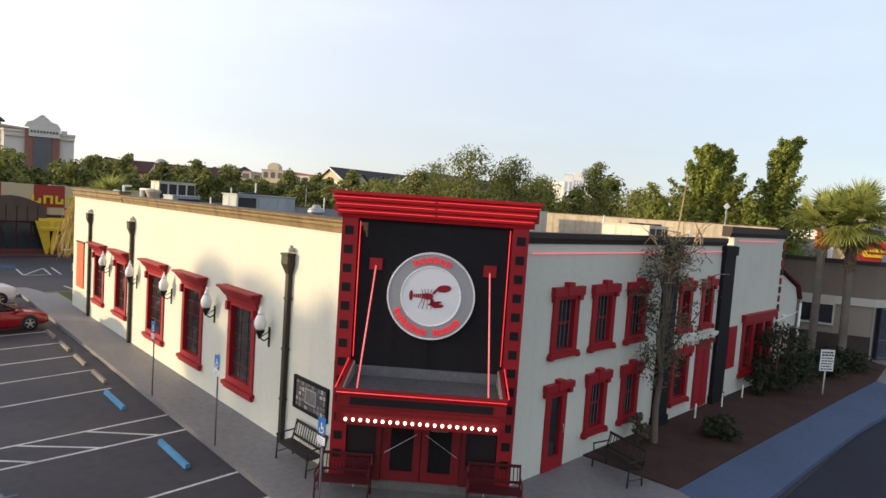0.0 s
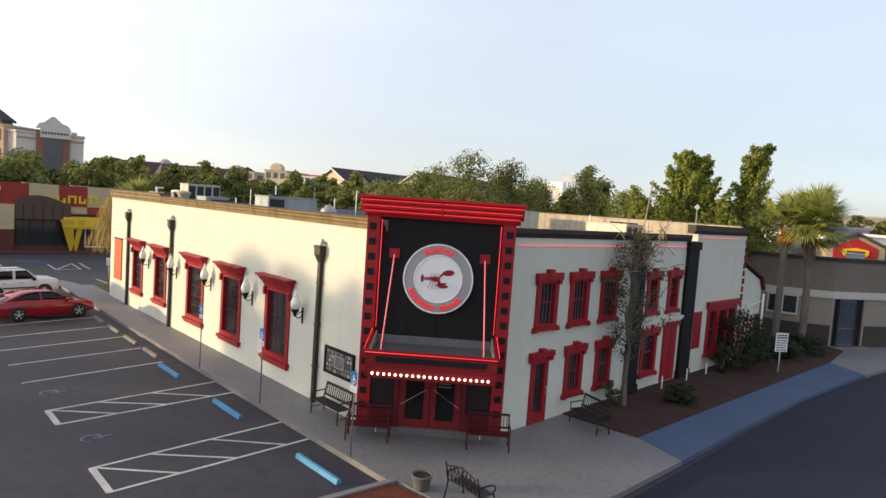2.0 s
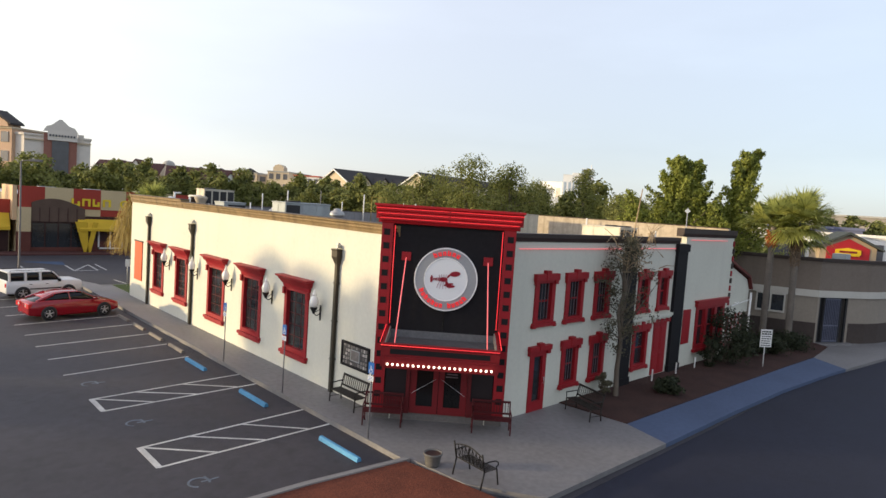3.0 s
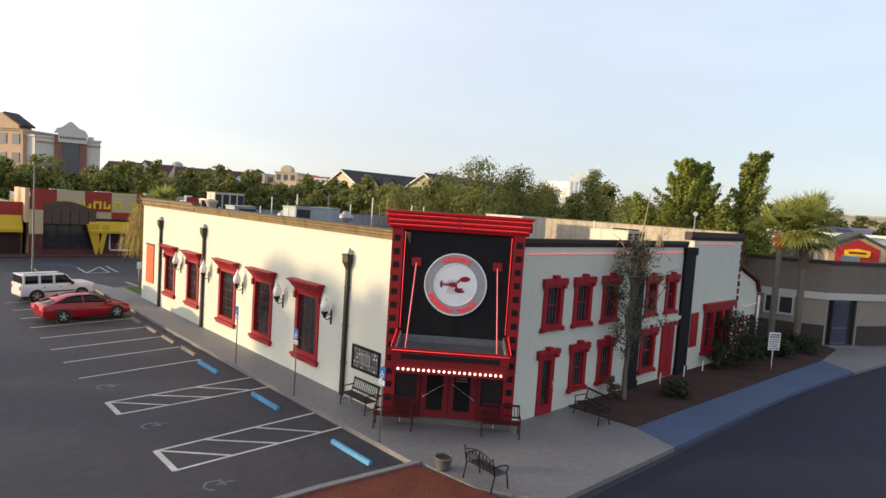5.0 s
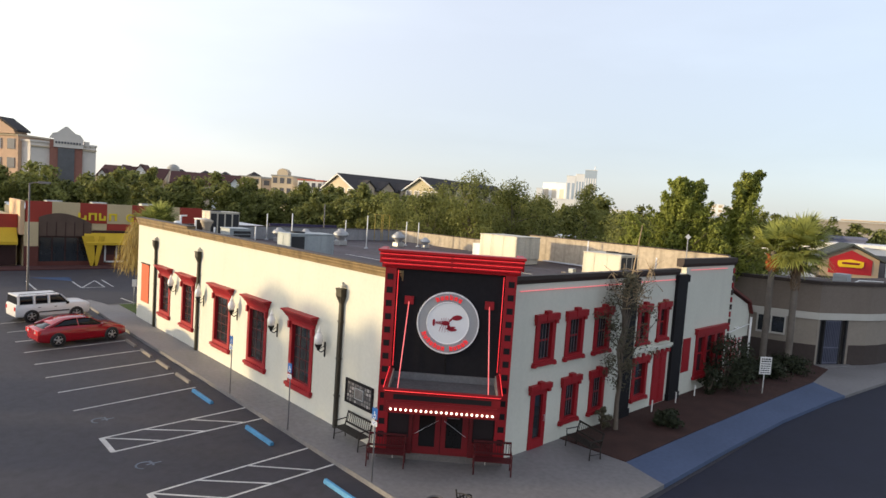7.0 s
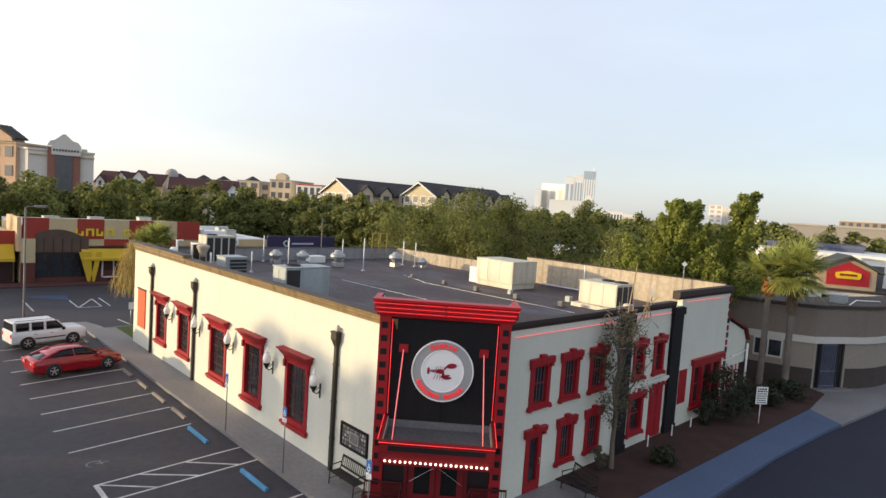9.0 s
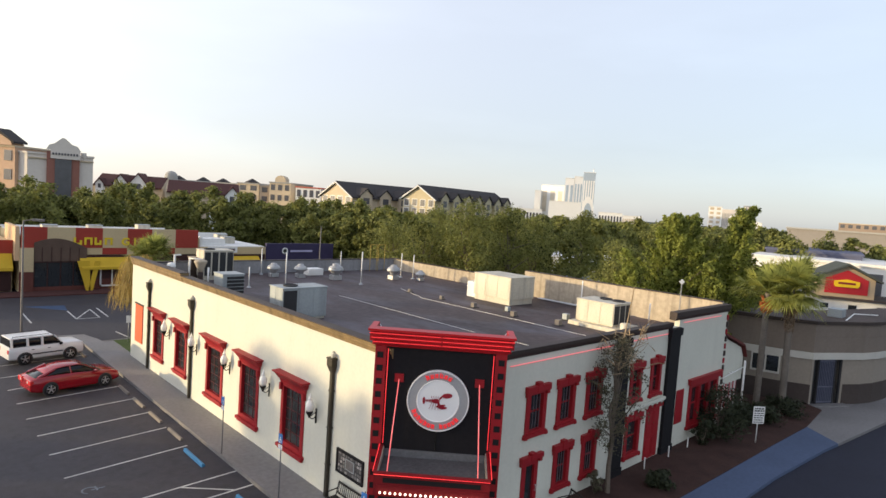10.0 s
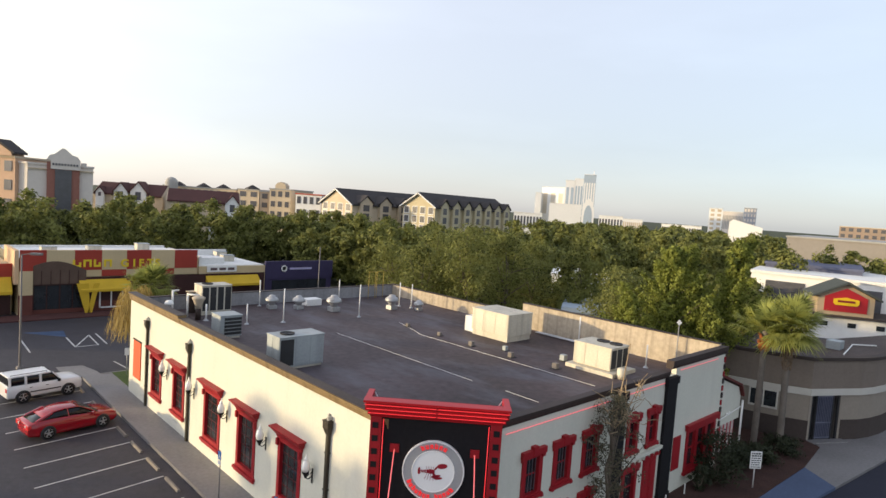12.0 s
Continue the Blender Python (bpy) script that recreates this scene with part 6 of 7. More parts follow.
def awning(x0, x1, parent):
    bm = bm_new()
    vs = [bm.verts.new(p) for p in ((x0, SY, 3.3), (x1, SY, 3.3), (x1, SY - 1.1, 2.35), (x0, SY - 1.1, 2.35), (x0, SY, 2.2), (x1, SY, 2.2), (x1, SY - 1.1, 2.1), (x0, SY - 1.1, 2.1))]
    for f in ((0, 1, 2, 3), (3, 2, 6, 7), (0, 3, 7, 4), (1, 5, 6, 2), (4, 7, 6, 5), (0, 4, 5, 1)):
        bm.faces.new([vs[i] for i in f])
    part("awning", bm, M_YEL, parent, "yellow canvas awning")


awning(3.4, 8.2, shop)
awning(16.5, 23.0, shop)
bm = bm_new()
for xa, xb, xc in ((3.0, 4.1, 4.0), (4.6, 5.1, 4.2)):
    prism(bm, [(xa, 3.0), (xb, 3.0), (xc + 0.25, -0.1), (xc - 0.15, -0.1)][::-1], 0, 0.1, Matrix(((1, 0, 0, 0), (0, 0, 1, SY - 1.0), (0, 1, 0, 0), (0, 0, 0, 1))))
part("yellow_drape", bm, M_YEL, shop, "yellow hanging drapes at the doorway")
bm = bm_new()
for a in ((5.3, 5.45, 0.2, 2.3), (7.5, 7.65, 0.2, 2.3), (6.4, 6.52, 0.35, 2.2), (5.3, 7.65, 0.2, 0.35), (5.3, 7.65, 2.2, 2.35)):
    box(bm, a[0], a[1], SY - 0.12, SY - 0.045, a[2], a[3])
part("window_frame", bm, M_WHITE, shop)
M_YLET = mat("yellow_letter", (0.75, 0.55, 0.03), 0.5, var=0.05)
for k, (x, w) in enumerate(((3.2, 0.75), (4.15, 0.75), (5.05, 0.65), (6.05, 0.75))):
    bm = bm_new()
    for a in ((-w / 2, -w / 2 + 0.2, -0.38, 0.38), (w / 2 - 0.2, w / 2, -0.38, 0.38 if k % 2 else 0.1), (-w / 2 + 0.2, w / 2 - 0.2, 0.2 if k % 2 else -0.38, 0.38 if k % 2 else -0.18)):
        box(bm, x + a[0], x + a[1], SY - 0.1, SY - 0.02, 4.95 + a[2], 4.95 + a[3])
    part("sign_block", bm, M_YLET, shop, "yellow raised sign block")
for ch, x in (("G", 7.3), ("I", 8.5), ("F", 9.1), ("T", 9.95), ("S", 10.8)):
    cu = bpy.data.curves.new("letter", "FONT")
    cu.body, cu.size, cu.extrude, cu.align_x, cu.offset = ch, 1.1, 0.04, "LEFT", 0.035
    tmp = new("letter_curve", cu)
    me = bpy.data.meshes.new_from_object(tmp.evaluated_get(bpy.context.evaluated_depsgraph_get()))
    bpy.data.objects.remove(tmp)
    me.materials.append(M_YLET)
    ob = new("letter", me)
    ob.parent = shop
    ob.matrix_basis = pose(x, SY - 0.05, 4.55, 90)
    tagged(ob, "yellow raised letter")
part_box("sign_board", shop, M_WHITE, 16.6, 20.2, SY - 0.15, SY, 3.7, 4.4)
for k in range(3):
    part_box("sign_bar", shop, mat("sign_text_dark", (0.12, 0.08, 0.08), 0.6), 17.0 + 1.05 * k, 17.8 + 1.05 * k, SY - 0.17, SY - 0.15, 3.9, 4.2)
part_box("roof_box", shop, M_WROOF, 16.4, 19.4, SY + 1.6, SY + 4, 4.45, 5.2)
for x, y, z in ((6, 63, 5.5), (12, 66, 5.5), (21, 62, 4.45), (22, 66.5, 4.45), (1.5, 62, 5.5)):
    t = thing("roof_air_unit", pose(x, y, z), "pale air unit on the white shop roof", "air conditioner", "shop roof units")
    part_box("casing", t, M_ACW, -0.7, 0.7, -0.6, 0.6, 0.0, 0.75, 0.03)
    part_box("lid", t, M_ACG, -0.74, 0.74, -0.64, 0.64, 0.75, 0.8)
side = thing("side_shop", None, "lower shop wing with red parapet and yellow awning", "shop")
part_box("body", side, M_STAN, -22, -2.1, SY + 1.2, SY + 16, -0.2, 4.7)
part_box("parapet_panel", side, M_SRED, -4.6, -2.1, SY + 1.0, SY + 1.2, 3.6, 4.9)
part_box("parapet_panel", side, M_STAN, -7.2, -4.6, SY + 1.0, SY + 1.2, 3.6, 4.9)
part_box("parapet_panel", side, M_SRED, -9.8, -7.2, SY + 1.0, SY + 1.2, 3.6, 4.9)
bm = bm_new()
vs = [bm.verts.new(p) for p in ((-22, SY + 1, 3.6), (-2.2, SY + 1, 3.6), (-2.2, SY, 2.3), (-22, SY, 2.3), (-22, SY + 1, 2.1), (-2.2, SY + 1, 2.1), (-2.2, SY, 2.0), (-22, SY, 2.0))]
for f in ((0, 1, 2, 3), (3, 2, 6, 7), (0, 3, 7, 4), (1, 5, 6, 2), (4, 7, 6, 5), (0, 4, 5, 1)):
    bm.faces.new([vs[i] for i in f])
part("awning", bm, M_YEL, side, "yellow canvas awning")
part_box("shop_front", side, M_DARKIN, -22, -2.2, SY + 1.0, SY + 1.2, -0.1, 2.1)
purp = thing("purple_shop", None, "dark purple fronted shop unit with a pale sign", "shop")
part_box("body", purp, M_PURP, 24.05, 33.8, SY, SY + 7, -0.2, 3.7)
part_box("fascia", purp, M_PURP, 24.02, 33.9, SY - 0.1, SY + 0.25, 2.6, 4.85)
part_box("roof", purp, M_TAUPED, 24.1, 33.7, SY + 0.3, SY + 7, 3.7, 3.8)
part_box("shop_front", purp, M_GLASS, 25.0, 33.0, SY - 0.03, SY, 0.2, 2.4)
bm = bm_new()
lathe(bm, [(0.42, 0.0), (0.42, 0.05), (0.25, 0.05), (0.25, 0.0)], n=20, m=pose(26.6, SY - 0.11, 3.9, 90))
part("sign_emblem", bm, M_WHITE, purp, "pale ring emblem")
part_box("sign_bar", purp, mat("pale_lilac", (0.45, 0.42, 0.6), 0.6), 27.4, 30.6, SY - 0.16, SY - 0.1, 3.75, 4.0)


def light_pole(x, y, h, heads=1):
    t = thing("light_pole", pose(x, y, -0.15), "tall steel car park light pole" if heads else "slim bare steel pole behind the roof", "street lamp", "light poles")
    bm = bm_new()
    lathe(bm, [(0.22, 0), (0.22, 0.6), (0.08, 0.62), (0.075, 0.7), (0.05, h), (0.03, h + 0.02)], n=12)
    part("pole", bm, mat("dull_pole_steel", (0.17, 0.16, 0.155), 0.6, 0.3, var=0.2), t)
    if not heads:
        return
    bm = bm_new()
    tube(bm, (0, 0, h), (0.5, -0.4, h + 0.12), 0.035, n=6)
    part("arm", bm, mat("dull_pole_steel", (0.17, 0.16, 0.155)), t)
    bm = bm_new()
    box(bm, -0.35, 0.35, -0.16, 0.16, -0.08, 0.08, pose(0.75, -0.6, h + 0.1, 0, 0, -38))
    bevel(bm, 0.02)
    part("lamp_head", bm, mat("dull_pole_steel", (0.17, 0.16, 0.155)), t)


light_pole(-4.8, 36.3, 8.3)
light_pole(24.0, 45.0, 8.0, 0)
for (x0, y0, x1, y1) in ((0.08, 46.5, -0.04, 42.8), (-0.04, 42.8, 1.85, 46.7), (1.85, 46.7, 1.65, 42.8), (-0.04, 42.8, 1.65, 42.8), (2.49, 47.1, 2.31, 42.8), (-3.08, 47.7, -3.2, 42.4), (1.29, 37.0, 1.55, 34.6)):
    line("aisle_line", x0, y0, x1, y1, 0.12, M_LINE, "white painted hatch line far across the lot")
bm = bm_new()
prism(bm, [(-2.6, 49.8), (-0.7, 47.6), (0.15, 46.8), (0.45, 49.3)], -0.16, -0.146)
solid("bay_marking", bm, mat("blue_bay", (0.045, 0.075, 0.14), 0.85, var=0.25), "faded blue painted bay across the lot", "road marking", "car park markings", "structure")
t = thing("bay_sign", pose(0.9, 32.6, 0, 0, 0, -20), "blue accessible parking sign on a steel post", "sign", "bay signs")
bm = bm_new()
tube(bm, (0, 0, 0), (0, 0, 1.9), 0.025, n=8)
part("post", bm, M_GALV, t)
part_box("plate", t, M_WHITE, -0.15, 0.15, -0.045, -0.03, 1.4, 1.9)

# ---- diner and low buildings down the street ----
diner = thing("diner", None, "diner with a gabled entrance and red sign panel", "restaurant")
DX, DY = 76.8, 7.0
MD = pose(DX, DY, 0, 0, 0, -62)
bm = bm_new()
prism(bm, [(-3.1, 2.9), (3.1, 2.9), (3.1, 5.4), (0, 6.95), (-3.1, 5.4)], 0, 5.0, MD @ Matrix(((1, 0, 0, 0), (0, 0, 1, 0), (0, 1, 0, 0), (0, 0, 0, 1))))
part("gable", bm, mat("diner_tan", (0.40, 0.31, 0.21), 0.85, var=0.08), diner)
bm = bm_new()
for sx in (-1, 1):
    vs = []
    for y in (-0.5, 5.5):
        for px, pz in ((0, 7.0), (sx * 3.8, 5.1), (sx * 3.8, 5.35), (0, 7.3)):
            vs.append(bm.verts.new(MD @ Vector((px, y, pz))))
    for f in ((0, 1, 2, 3), (7, 6, 5, 4), (0, 4, 5, 1), (1, 5, 6, 2), (2, 6, 7, 3), (3, 7, 4, 0)):
        bm.faces.new([vs[i] for i in f])
part("roof", bm, mat("diner_roof", (0.055, 0.065, 0.062), 0.85, var=0.2, scale=3), diner)
bm = bm_new()
prism(bm, [(-2.35, 3.45), (2.35, 3.45), (2.35, 5.3), (0, 6.43), (-2.35, 5.3)], 0, 0.1, MD @ Matrix(((1, 0, 0, 0), (0, 0, 1, -0.1), (0, 1, 0, 0), (0, 0, 0, 1))))
panel = part("sign_panel", bm, mat("diner_red", (0.36, 0.018, 0.025), 0.5, var=0.06), diner, "red panel")
bm = bm_new()
prism(bm, [(-1.4, 4.55), (-1.2, 4.3), (1.2, 4.3), (1.4, 4.55), (1.4, 5.05), (0, 5.3), (-1.4, 5.05)], 0, 0.1, MD @ Matrix(((1, 0, 0, 0), (0, 0, 1, -0.22), (0, 1, 0, 0), (0, 0, 0, 1))))
part("sign_plate", bm, mat("diner_yellow", (0.75, 0.5, 0.02), 0.45, var=0.04), panel, "yellow lozenge sign plate")
bm = bm_new()
box(bm, -0.95, 0.95, -0.26, -0.22, 4.66, 4.92, MD)
part("sign_bar", bm, mat("diner_dark", (0.2, 0.02, 0.02), 0.5), panel)
bm = bm_new()
box(bm, -4, 14, 0.2, 9, -0.2, 2.9, MD)
part("wall", bm, M_WHITE, diner)
bm = bm_new()
box(bm, -3.6, 14.5, -0.6, 9.5, 2.75, 3.0, MD)
part("eave", bm, M_TAUPED, diner)
for k in range(3):
    bm = bm_new()
    box(bm, -2.6 + 3.1 * k, -1.7 + 3.1 * k, 0.12, 0.22, 1.5, 2.1, MD)
    part("window", bm, M_GLASS, diner)


def block(name, label, p, q, depth, z1, material, roof=None, windows=0, floors=1, wmat=None, z0=-0.2, category="building", extra=None):
    """A plain building whose front runs from p to q (seen from the right-hand side), with its windows."""
    p, q = Vector(p), Vector(q)
    d = (q - p).normalized()
    L = (q - p).length
    m = Matrix(((d.x, -d.y, 0, p.x), (d.y, d.x, 0, p.y), (0, 0, 1, 0), (0, 0, 0, 1)))
    t = thing(name, m, label, category)
    part_box("wall", t, material, 0, L, 0, depth, z0, z1)
    part_box("roof", t, roof or material, -0.2, L + 0.2, -0.25, depth + 0.2, z1, z1 + 0.4)
    if windows:
        h = (z1 - 1.0) / floors
        for j in range(floors):
            for k in range(windows):
                x = L * (k + 0.5) / windows
                part_box("window", t, wmat or M_GLASS, x - L / windows * 0.28, x + L / windows * 0.28, -0.12, 0.0, 1.0 + h * j + 0.3 * h, 1.0 + h * j + 0.85 * h)
    return t, m, L


M_FWHITE = mat("far_white", (0.80, 0.79, 0.76), 0.8, var=0.06, scale=0.2)
M_FPALE = mat("far_pale_stucco", (0.68, 0.62, 0.56), 0.85, var=0.06, scale=0.2)
M_FTAN = mat("far_tan", (0.56, 0.46, 0.33), 0.85, var=0.08, scale=0.2)
M_FGREY = mat("far_grey", (0.36, 0.35, 0.33), 0.85, var=0.08, scale=0.2)
M_FPEACH = mat("far_peach", (0.60, 0.40, 0.27), 0.85, var=0.08, scale=0.2)
M_FBRICK = mat("far_brick", (0.29, 0.13, 0.10), 0.85, var=0.1, scale=0.3)
M_FROOF = mat("far_dark_roof", (0.05, 0.045, 0.045), 0.9, var=0.2, scale=0.4)
M_FREDR = mat("far_red_roof", (0.085, 0.036, 0.032), 0.9, var=0.2, scale=0.4)
M_FWIN = mat("far_window", (0.09, 0.09, 0.10), 0.25, var=0.2, spec=0.6)
M_FBLUE = mat("far_blue_glass", (0.38, 0.45, 0.52), 0.2, var=0.1, spec=0.7)
block("low_white_building", "long low white parapet building with roof vents", (81.9, 20.3), (85.9, 3.0), 26, 6.7, M_FWHITE, M_WROOF, 2, 1, M_FWIN)
block("blue_roof_building", "low building with a dull blue roof", (92.5, 22), (95.5, 9.5), 20, 7.6, mat("far_bluegrey", (0.10, 0.11, 0.17), 0.8), None)
block("warehouse", "large tan flat-roofed warehouse", (159.6, 39.9), (167.5, 0.0), 60, 11.2, mat("warehouse_tan", (0.28, 0.255, 0.23), 0.85, var=0.08), M_FGREY)
block("far_low_hotel", "long low tan and brown building in the distance", (454, 99.4), (465, 40), 40, 17.0, mat("far_brown", (0.30, 0.23, 0.18), 0.85, var=0.1, scale=0.2), M_FTAN, 14, 4, M_FWIN)
t = thing("white_box_building", None, "white angled box building above the trees", "building")
bm = bm_new()
prism(bm, [(0, -0.2), (13.4, -0.2), (13.4, 12.7), (1.6, 15.8), (0, 14.6)], 0, 18, Matrix(((0.343, 0, 0.939, 266.5), (-0.939, 0, 0.343, 96.7), (0, 1, 0, 0), (0, 0, 0, 1))))
part("wall", bm, M_FWHITE, t)
block("far_slab_hotel", "pale end tower of the slab hotel", (631.3, 261.4), (636.3, 249.5), 30, 29.0, M_FWHITE, None, 2, 6, M_FTAN)
block("far_slab_hotel", "ribbed slab hotel on the skyline", (636.4, 249.3), (643.3, 231.3), 30, 26.6, M_FPALE, M_FWHITE, 14, 1, M_FGREY)
block("far_slab_hotel", "grey glazed tower end of the slab hotel", (643.4, 231.1), (647.3, 220.2), 30, 31.2, mat("far_slab_grey", (0.34, 0.36, 0.40), 0.7, var=0.1), M_FGREY, 4, 6, M_FPALE)
block("white_tower_low", "stepped white tower block on the skyline", (471.5, 359.3), (475.0, 334.5), 25, 37.6, M_FWHITE, None, 3, 1, mat("far_pale_tan", (0.62, 0.56, 0.46), 0.8))
block("white_tower_low", "lower step of the white tower block", (458.4, 356.8), (462.0, 352.1), 25, 31.5, M_FWHITE, None)
block("white_tower", "tall white and glass tower block on the skyline", (475.1, 334.3), (480.0, 327.3), 24, 45.0, M_FWHITE, None, 2, 1, M_FBLUE)
block("white_tower", "white and blue ribbed tower on the skyline", (480.1, 327.1), (484.6, 320.8), 24, 47.0, M_FWHITE, None, 3, 1, M_FBLUE)
t, m, L = block("glass_tower", "slim blue glass tower beside the white tower", (484.7, 320.6), (490.7, 311.3), 20, 51.4, M_FBLUE, M_FWHITE, 5, 1, M_FWHITE)
bm = bm_new()
tube(bm, (L * 0.8, 2, 51.4), (L * 0.8, 2, 55.5), 0.35, n=6)
part("mast", bm, M_FWHITE, t)
block("white_podium", "white podium hall below the towers", (443.0, 327.6), (459.6, 304.2), 12, 21.8, M_FWHITE)
t = thing("white_arch", Matrix(((0.55, 0.835, 0, 459.9), (-0.835, 0.55, 0, 303.8), (0, 0, 1, 0), (0, 0, 0, 1))), "white arched front beside the podium hall", "building")
bm = bm_new()
prism(bm, [(5.5 - 5.5 * math.cos(math.pi * k / 14), 12 + 16 * math.sin(math.pi * k / 14)) for k in range(15)][::-1] + [(0, -0.2), (11, -0.2)], 0, 8, Matrix(((1, 0, 0, 0), (0, 0, 1, 0), (0, 1, 0, 0), (0, 0, 0, 1))))
part("wall", bm, M_FWHITE, t)
bm = bm_new()
prism(bm, [(5.5 - 3.6 * math.cos(math.pi * k / 14), 10 + 12 * math.sin(math.pi * k / 14)) for k in range(15)][::-1] + [(1.9, 0), (9.1, 0)], -0.2, 0, Matrix(((1, 0, 0, 0), (0, 0, 1, 0), (0, 1, 0, 0), (0, 0, 0, 1))))
part("glazing", bm, M_FBLUE, t)
block("skyline_hall", "low white hall beside the apartment blocks", (240.4, 199.2), (249.8, 187.4), 20, 12.2, M_FWHITE, None, 9, 1, M_FWIN)
block("skyline_hall", "low pale hall with a flat roof on the skyline", (342.7, 211.4), (350.5, 198.2), 20, 13.4, M_FWHITE, None, 8, 1, M_FWIN)
block("skyline_hall", "low pale hall on the skyline", (350.6, 198.0), (356.8, 187.3), 20, 12.2, M_FWHITE, None, 10, 1, M_FTAN)
block("skyline_hall", "long low colonnaded hall on the skyline", (362.3, 176.8), (372.5, 155.1), 20, 10.6, M_FWHITE, None, 16, 1, M_FWIN)
# hotel with a gabled centre
h, mh, L = block("hotel", "pale hotel with a gabled brick centre bay", (12.6, 142.8), (24.4, 140.4), 16, 16.2, M_FPALE, M_FPALE)
part_box("centre_bay", h, M_FBRICK, 3.35, 9.45, -0.6, 0.0, -0.2, 17.0)
part_box("glass_bay", h, M_FWIN, 4.85, 7.95, -0.8, -0.6, 3.0, 15.4)
part_box("header", h, M_FPALE, 4.05, 9.55, -0.95, -0.6, 15.5, 17.4)
part_box("step", h, M_FPALE, 9.65, 10.75, -0.3, 3.0, 16.6, 17.2)
part_box("cornice", h, M_FTAN, 0.0, 3.35, -0.35, 0.0, 15.2, 15.5)
part_box("cornice", h, M_FTAN, 9.45, 12.15, -0.35, 0.0, 15.2, 15.5)
bm = bm_new()
prism(bm, [(3.25, 17.4), (9.65, 17.4), (9.0, 18.4), (8.0, 18.7), (6.6, 20.0), (6.1, 20.0), (4.7, 18.7), (3.8, 18.4)], 0, 1.4, Matrix(((1, 0, 0, 0), (0, 0, 1, -0.9), (0, 1, 0, 0), (0, 0, 0, 1))))
part("gable", bm, M_FPALE, h)
for k in range(9):
    part_box("sign_bar", h, M_FWIN, 4.35 + 0.55 * k, 4.7 + 0.55 * k, -1.05, -0.95, 16.3, 16.75)
block("hotel", "sunlit pale wing of the gabled hotel", (10.7, 146.6), (12.5, 142.9), 10, 16.2, M_FPALE, M_FPALE)
h, mh, L = block("hotel_wing", "peach hotel wing with a gabled top and dark cap", (-1.0, 162.0), (10.6, 144.8), 14, 17.2, M_FPEACH, M_FTAN, 6, 4, M_FWIN)
bm = bm_new()
prism(bm, [(10.0, 17.6), (20.6, 17.6), (20.0, 18.8), (18.6, 19.6), (16.8, 20.9), (15.2, 20.9), (12.4, 19.2)], 0, 3, Matrix(((1, 0, 0, 0), (0, 0, 1, -0.6), (0, 1, 0, 0), (0, 0, 0, 1))))
part("gable", bm, M_FPEACH, h)
bm = bm_new()
prism(bm, [(16.6, 21.1), (21.2, 18.4), (21.2, 18.0), (16.2, 20.7)][::-1], 0, 3.4, Matrix(((1, 0, 0, 0), (0, 0, 1, -0.8), (0, 1, 0, 0), (0, 0, 0, 1))))
part("cap", bm, M_FROOF, h)


def ridge_house(label, p, q, depth, eave, ridge, wall, roof, gables):
    """A long house whose ridge runs along its front from p to q; gables (place, half width, top) stand out of the slope."""
    p, q = Vector(p), Vector(q)
    d = (q - p).normalized()
    L = (q - p).length
    m = Matrix(((d.x, -d.y, 0, p.x), (d.y, d.x, 0, p.y), (0, 0, 1, 0), (0, 0, 0, 1)))
    t = thing("red_roof_house", m, label, "house", "red roofed houses")
    side = Matrix(((0, 0, 1, 0), (1, 0, 0, 0), (0, 1, 0, 0), (0, 0, 0, 1)))
    bm = bm_new()
    prism(bm, [(0, -0.2), (depth, -0.2), (depth, eave), (depth / 2, ridge), (0, eave)], 0, L, side)
    part("wall", bm, wall, t)
    bm = bm_new()
    prism(bm, [(-0.6, eave - 0.3), (depth / 2, ridge + 0.05), (depth + 0.6, eave - 0.3), (depth + 0.6, eave + 0.05), (depth / 2, ridge + 0.4), (-0.6, eave + 0.05)], 0.3, L - 0.3, side)
    part("roof", bm, roof, t)
    front = Matrix(((1, 0, 0, 0), (0, 0, 1, 0), (0, 1, 0, 0), (0, 0, 0, 1)))
    for x, hw, top in gables:
        bm = bm_new()
        prism(bm, [(x - hw, -0.2), (x + hw, -0.2), (x + hw, top - hw * 1.25), (x, top), (x - hw, top - hw * 1.25)], -1.0, depth / 2, front)
        g = part("gable_bay", bm, M_FWHITE, t, "white gabled bay")
        bm = bm_new()
        for sgn in (-1, 1):
            prism(bm, [(x, top), (x, top + 0.35), (x + sgn * (hw + 0.4), top - hw * 1.25 - 0.15), (x + sgn * (hw + 0.4), top - hw * 1.25 - 0.5)], -1.3, depth / 2, front)
        part("gable_roof", bm, roof, g)
        part_box("window", g, M_FWIN, x - hw * 0.35, x + hw * 0.35, -1.08, -1.0, top - hw * 2.4, top - hw * 1.3)
    return t


ridge_house("tan house row with a dark red roof and white gables", (32.0, 171.9), (46.9, 162.4), 12, 10.4, 13.2, M_FTAN, M_FREDR, ((2.0, 1.0, 12.0), (7.2, 1.7, 13.4), (11.6, 2.0, 13.9)))
ridge_house("long low house with a dark red roof and white gable", (44.4, 152.7), (61.6, 145.7), 12, 9.9, 12.6, M_FTAN, M_FREDR, ((11.6, 0.9, 11.3), (16.4, 1.8, 11.9)))


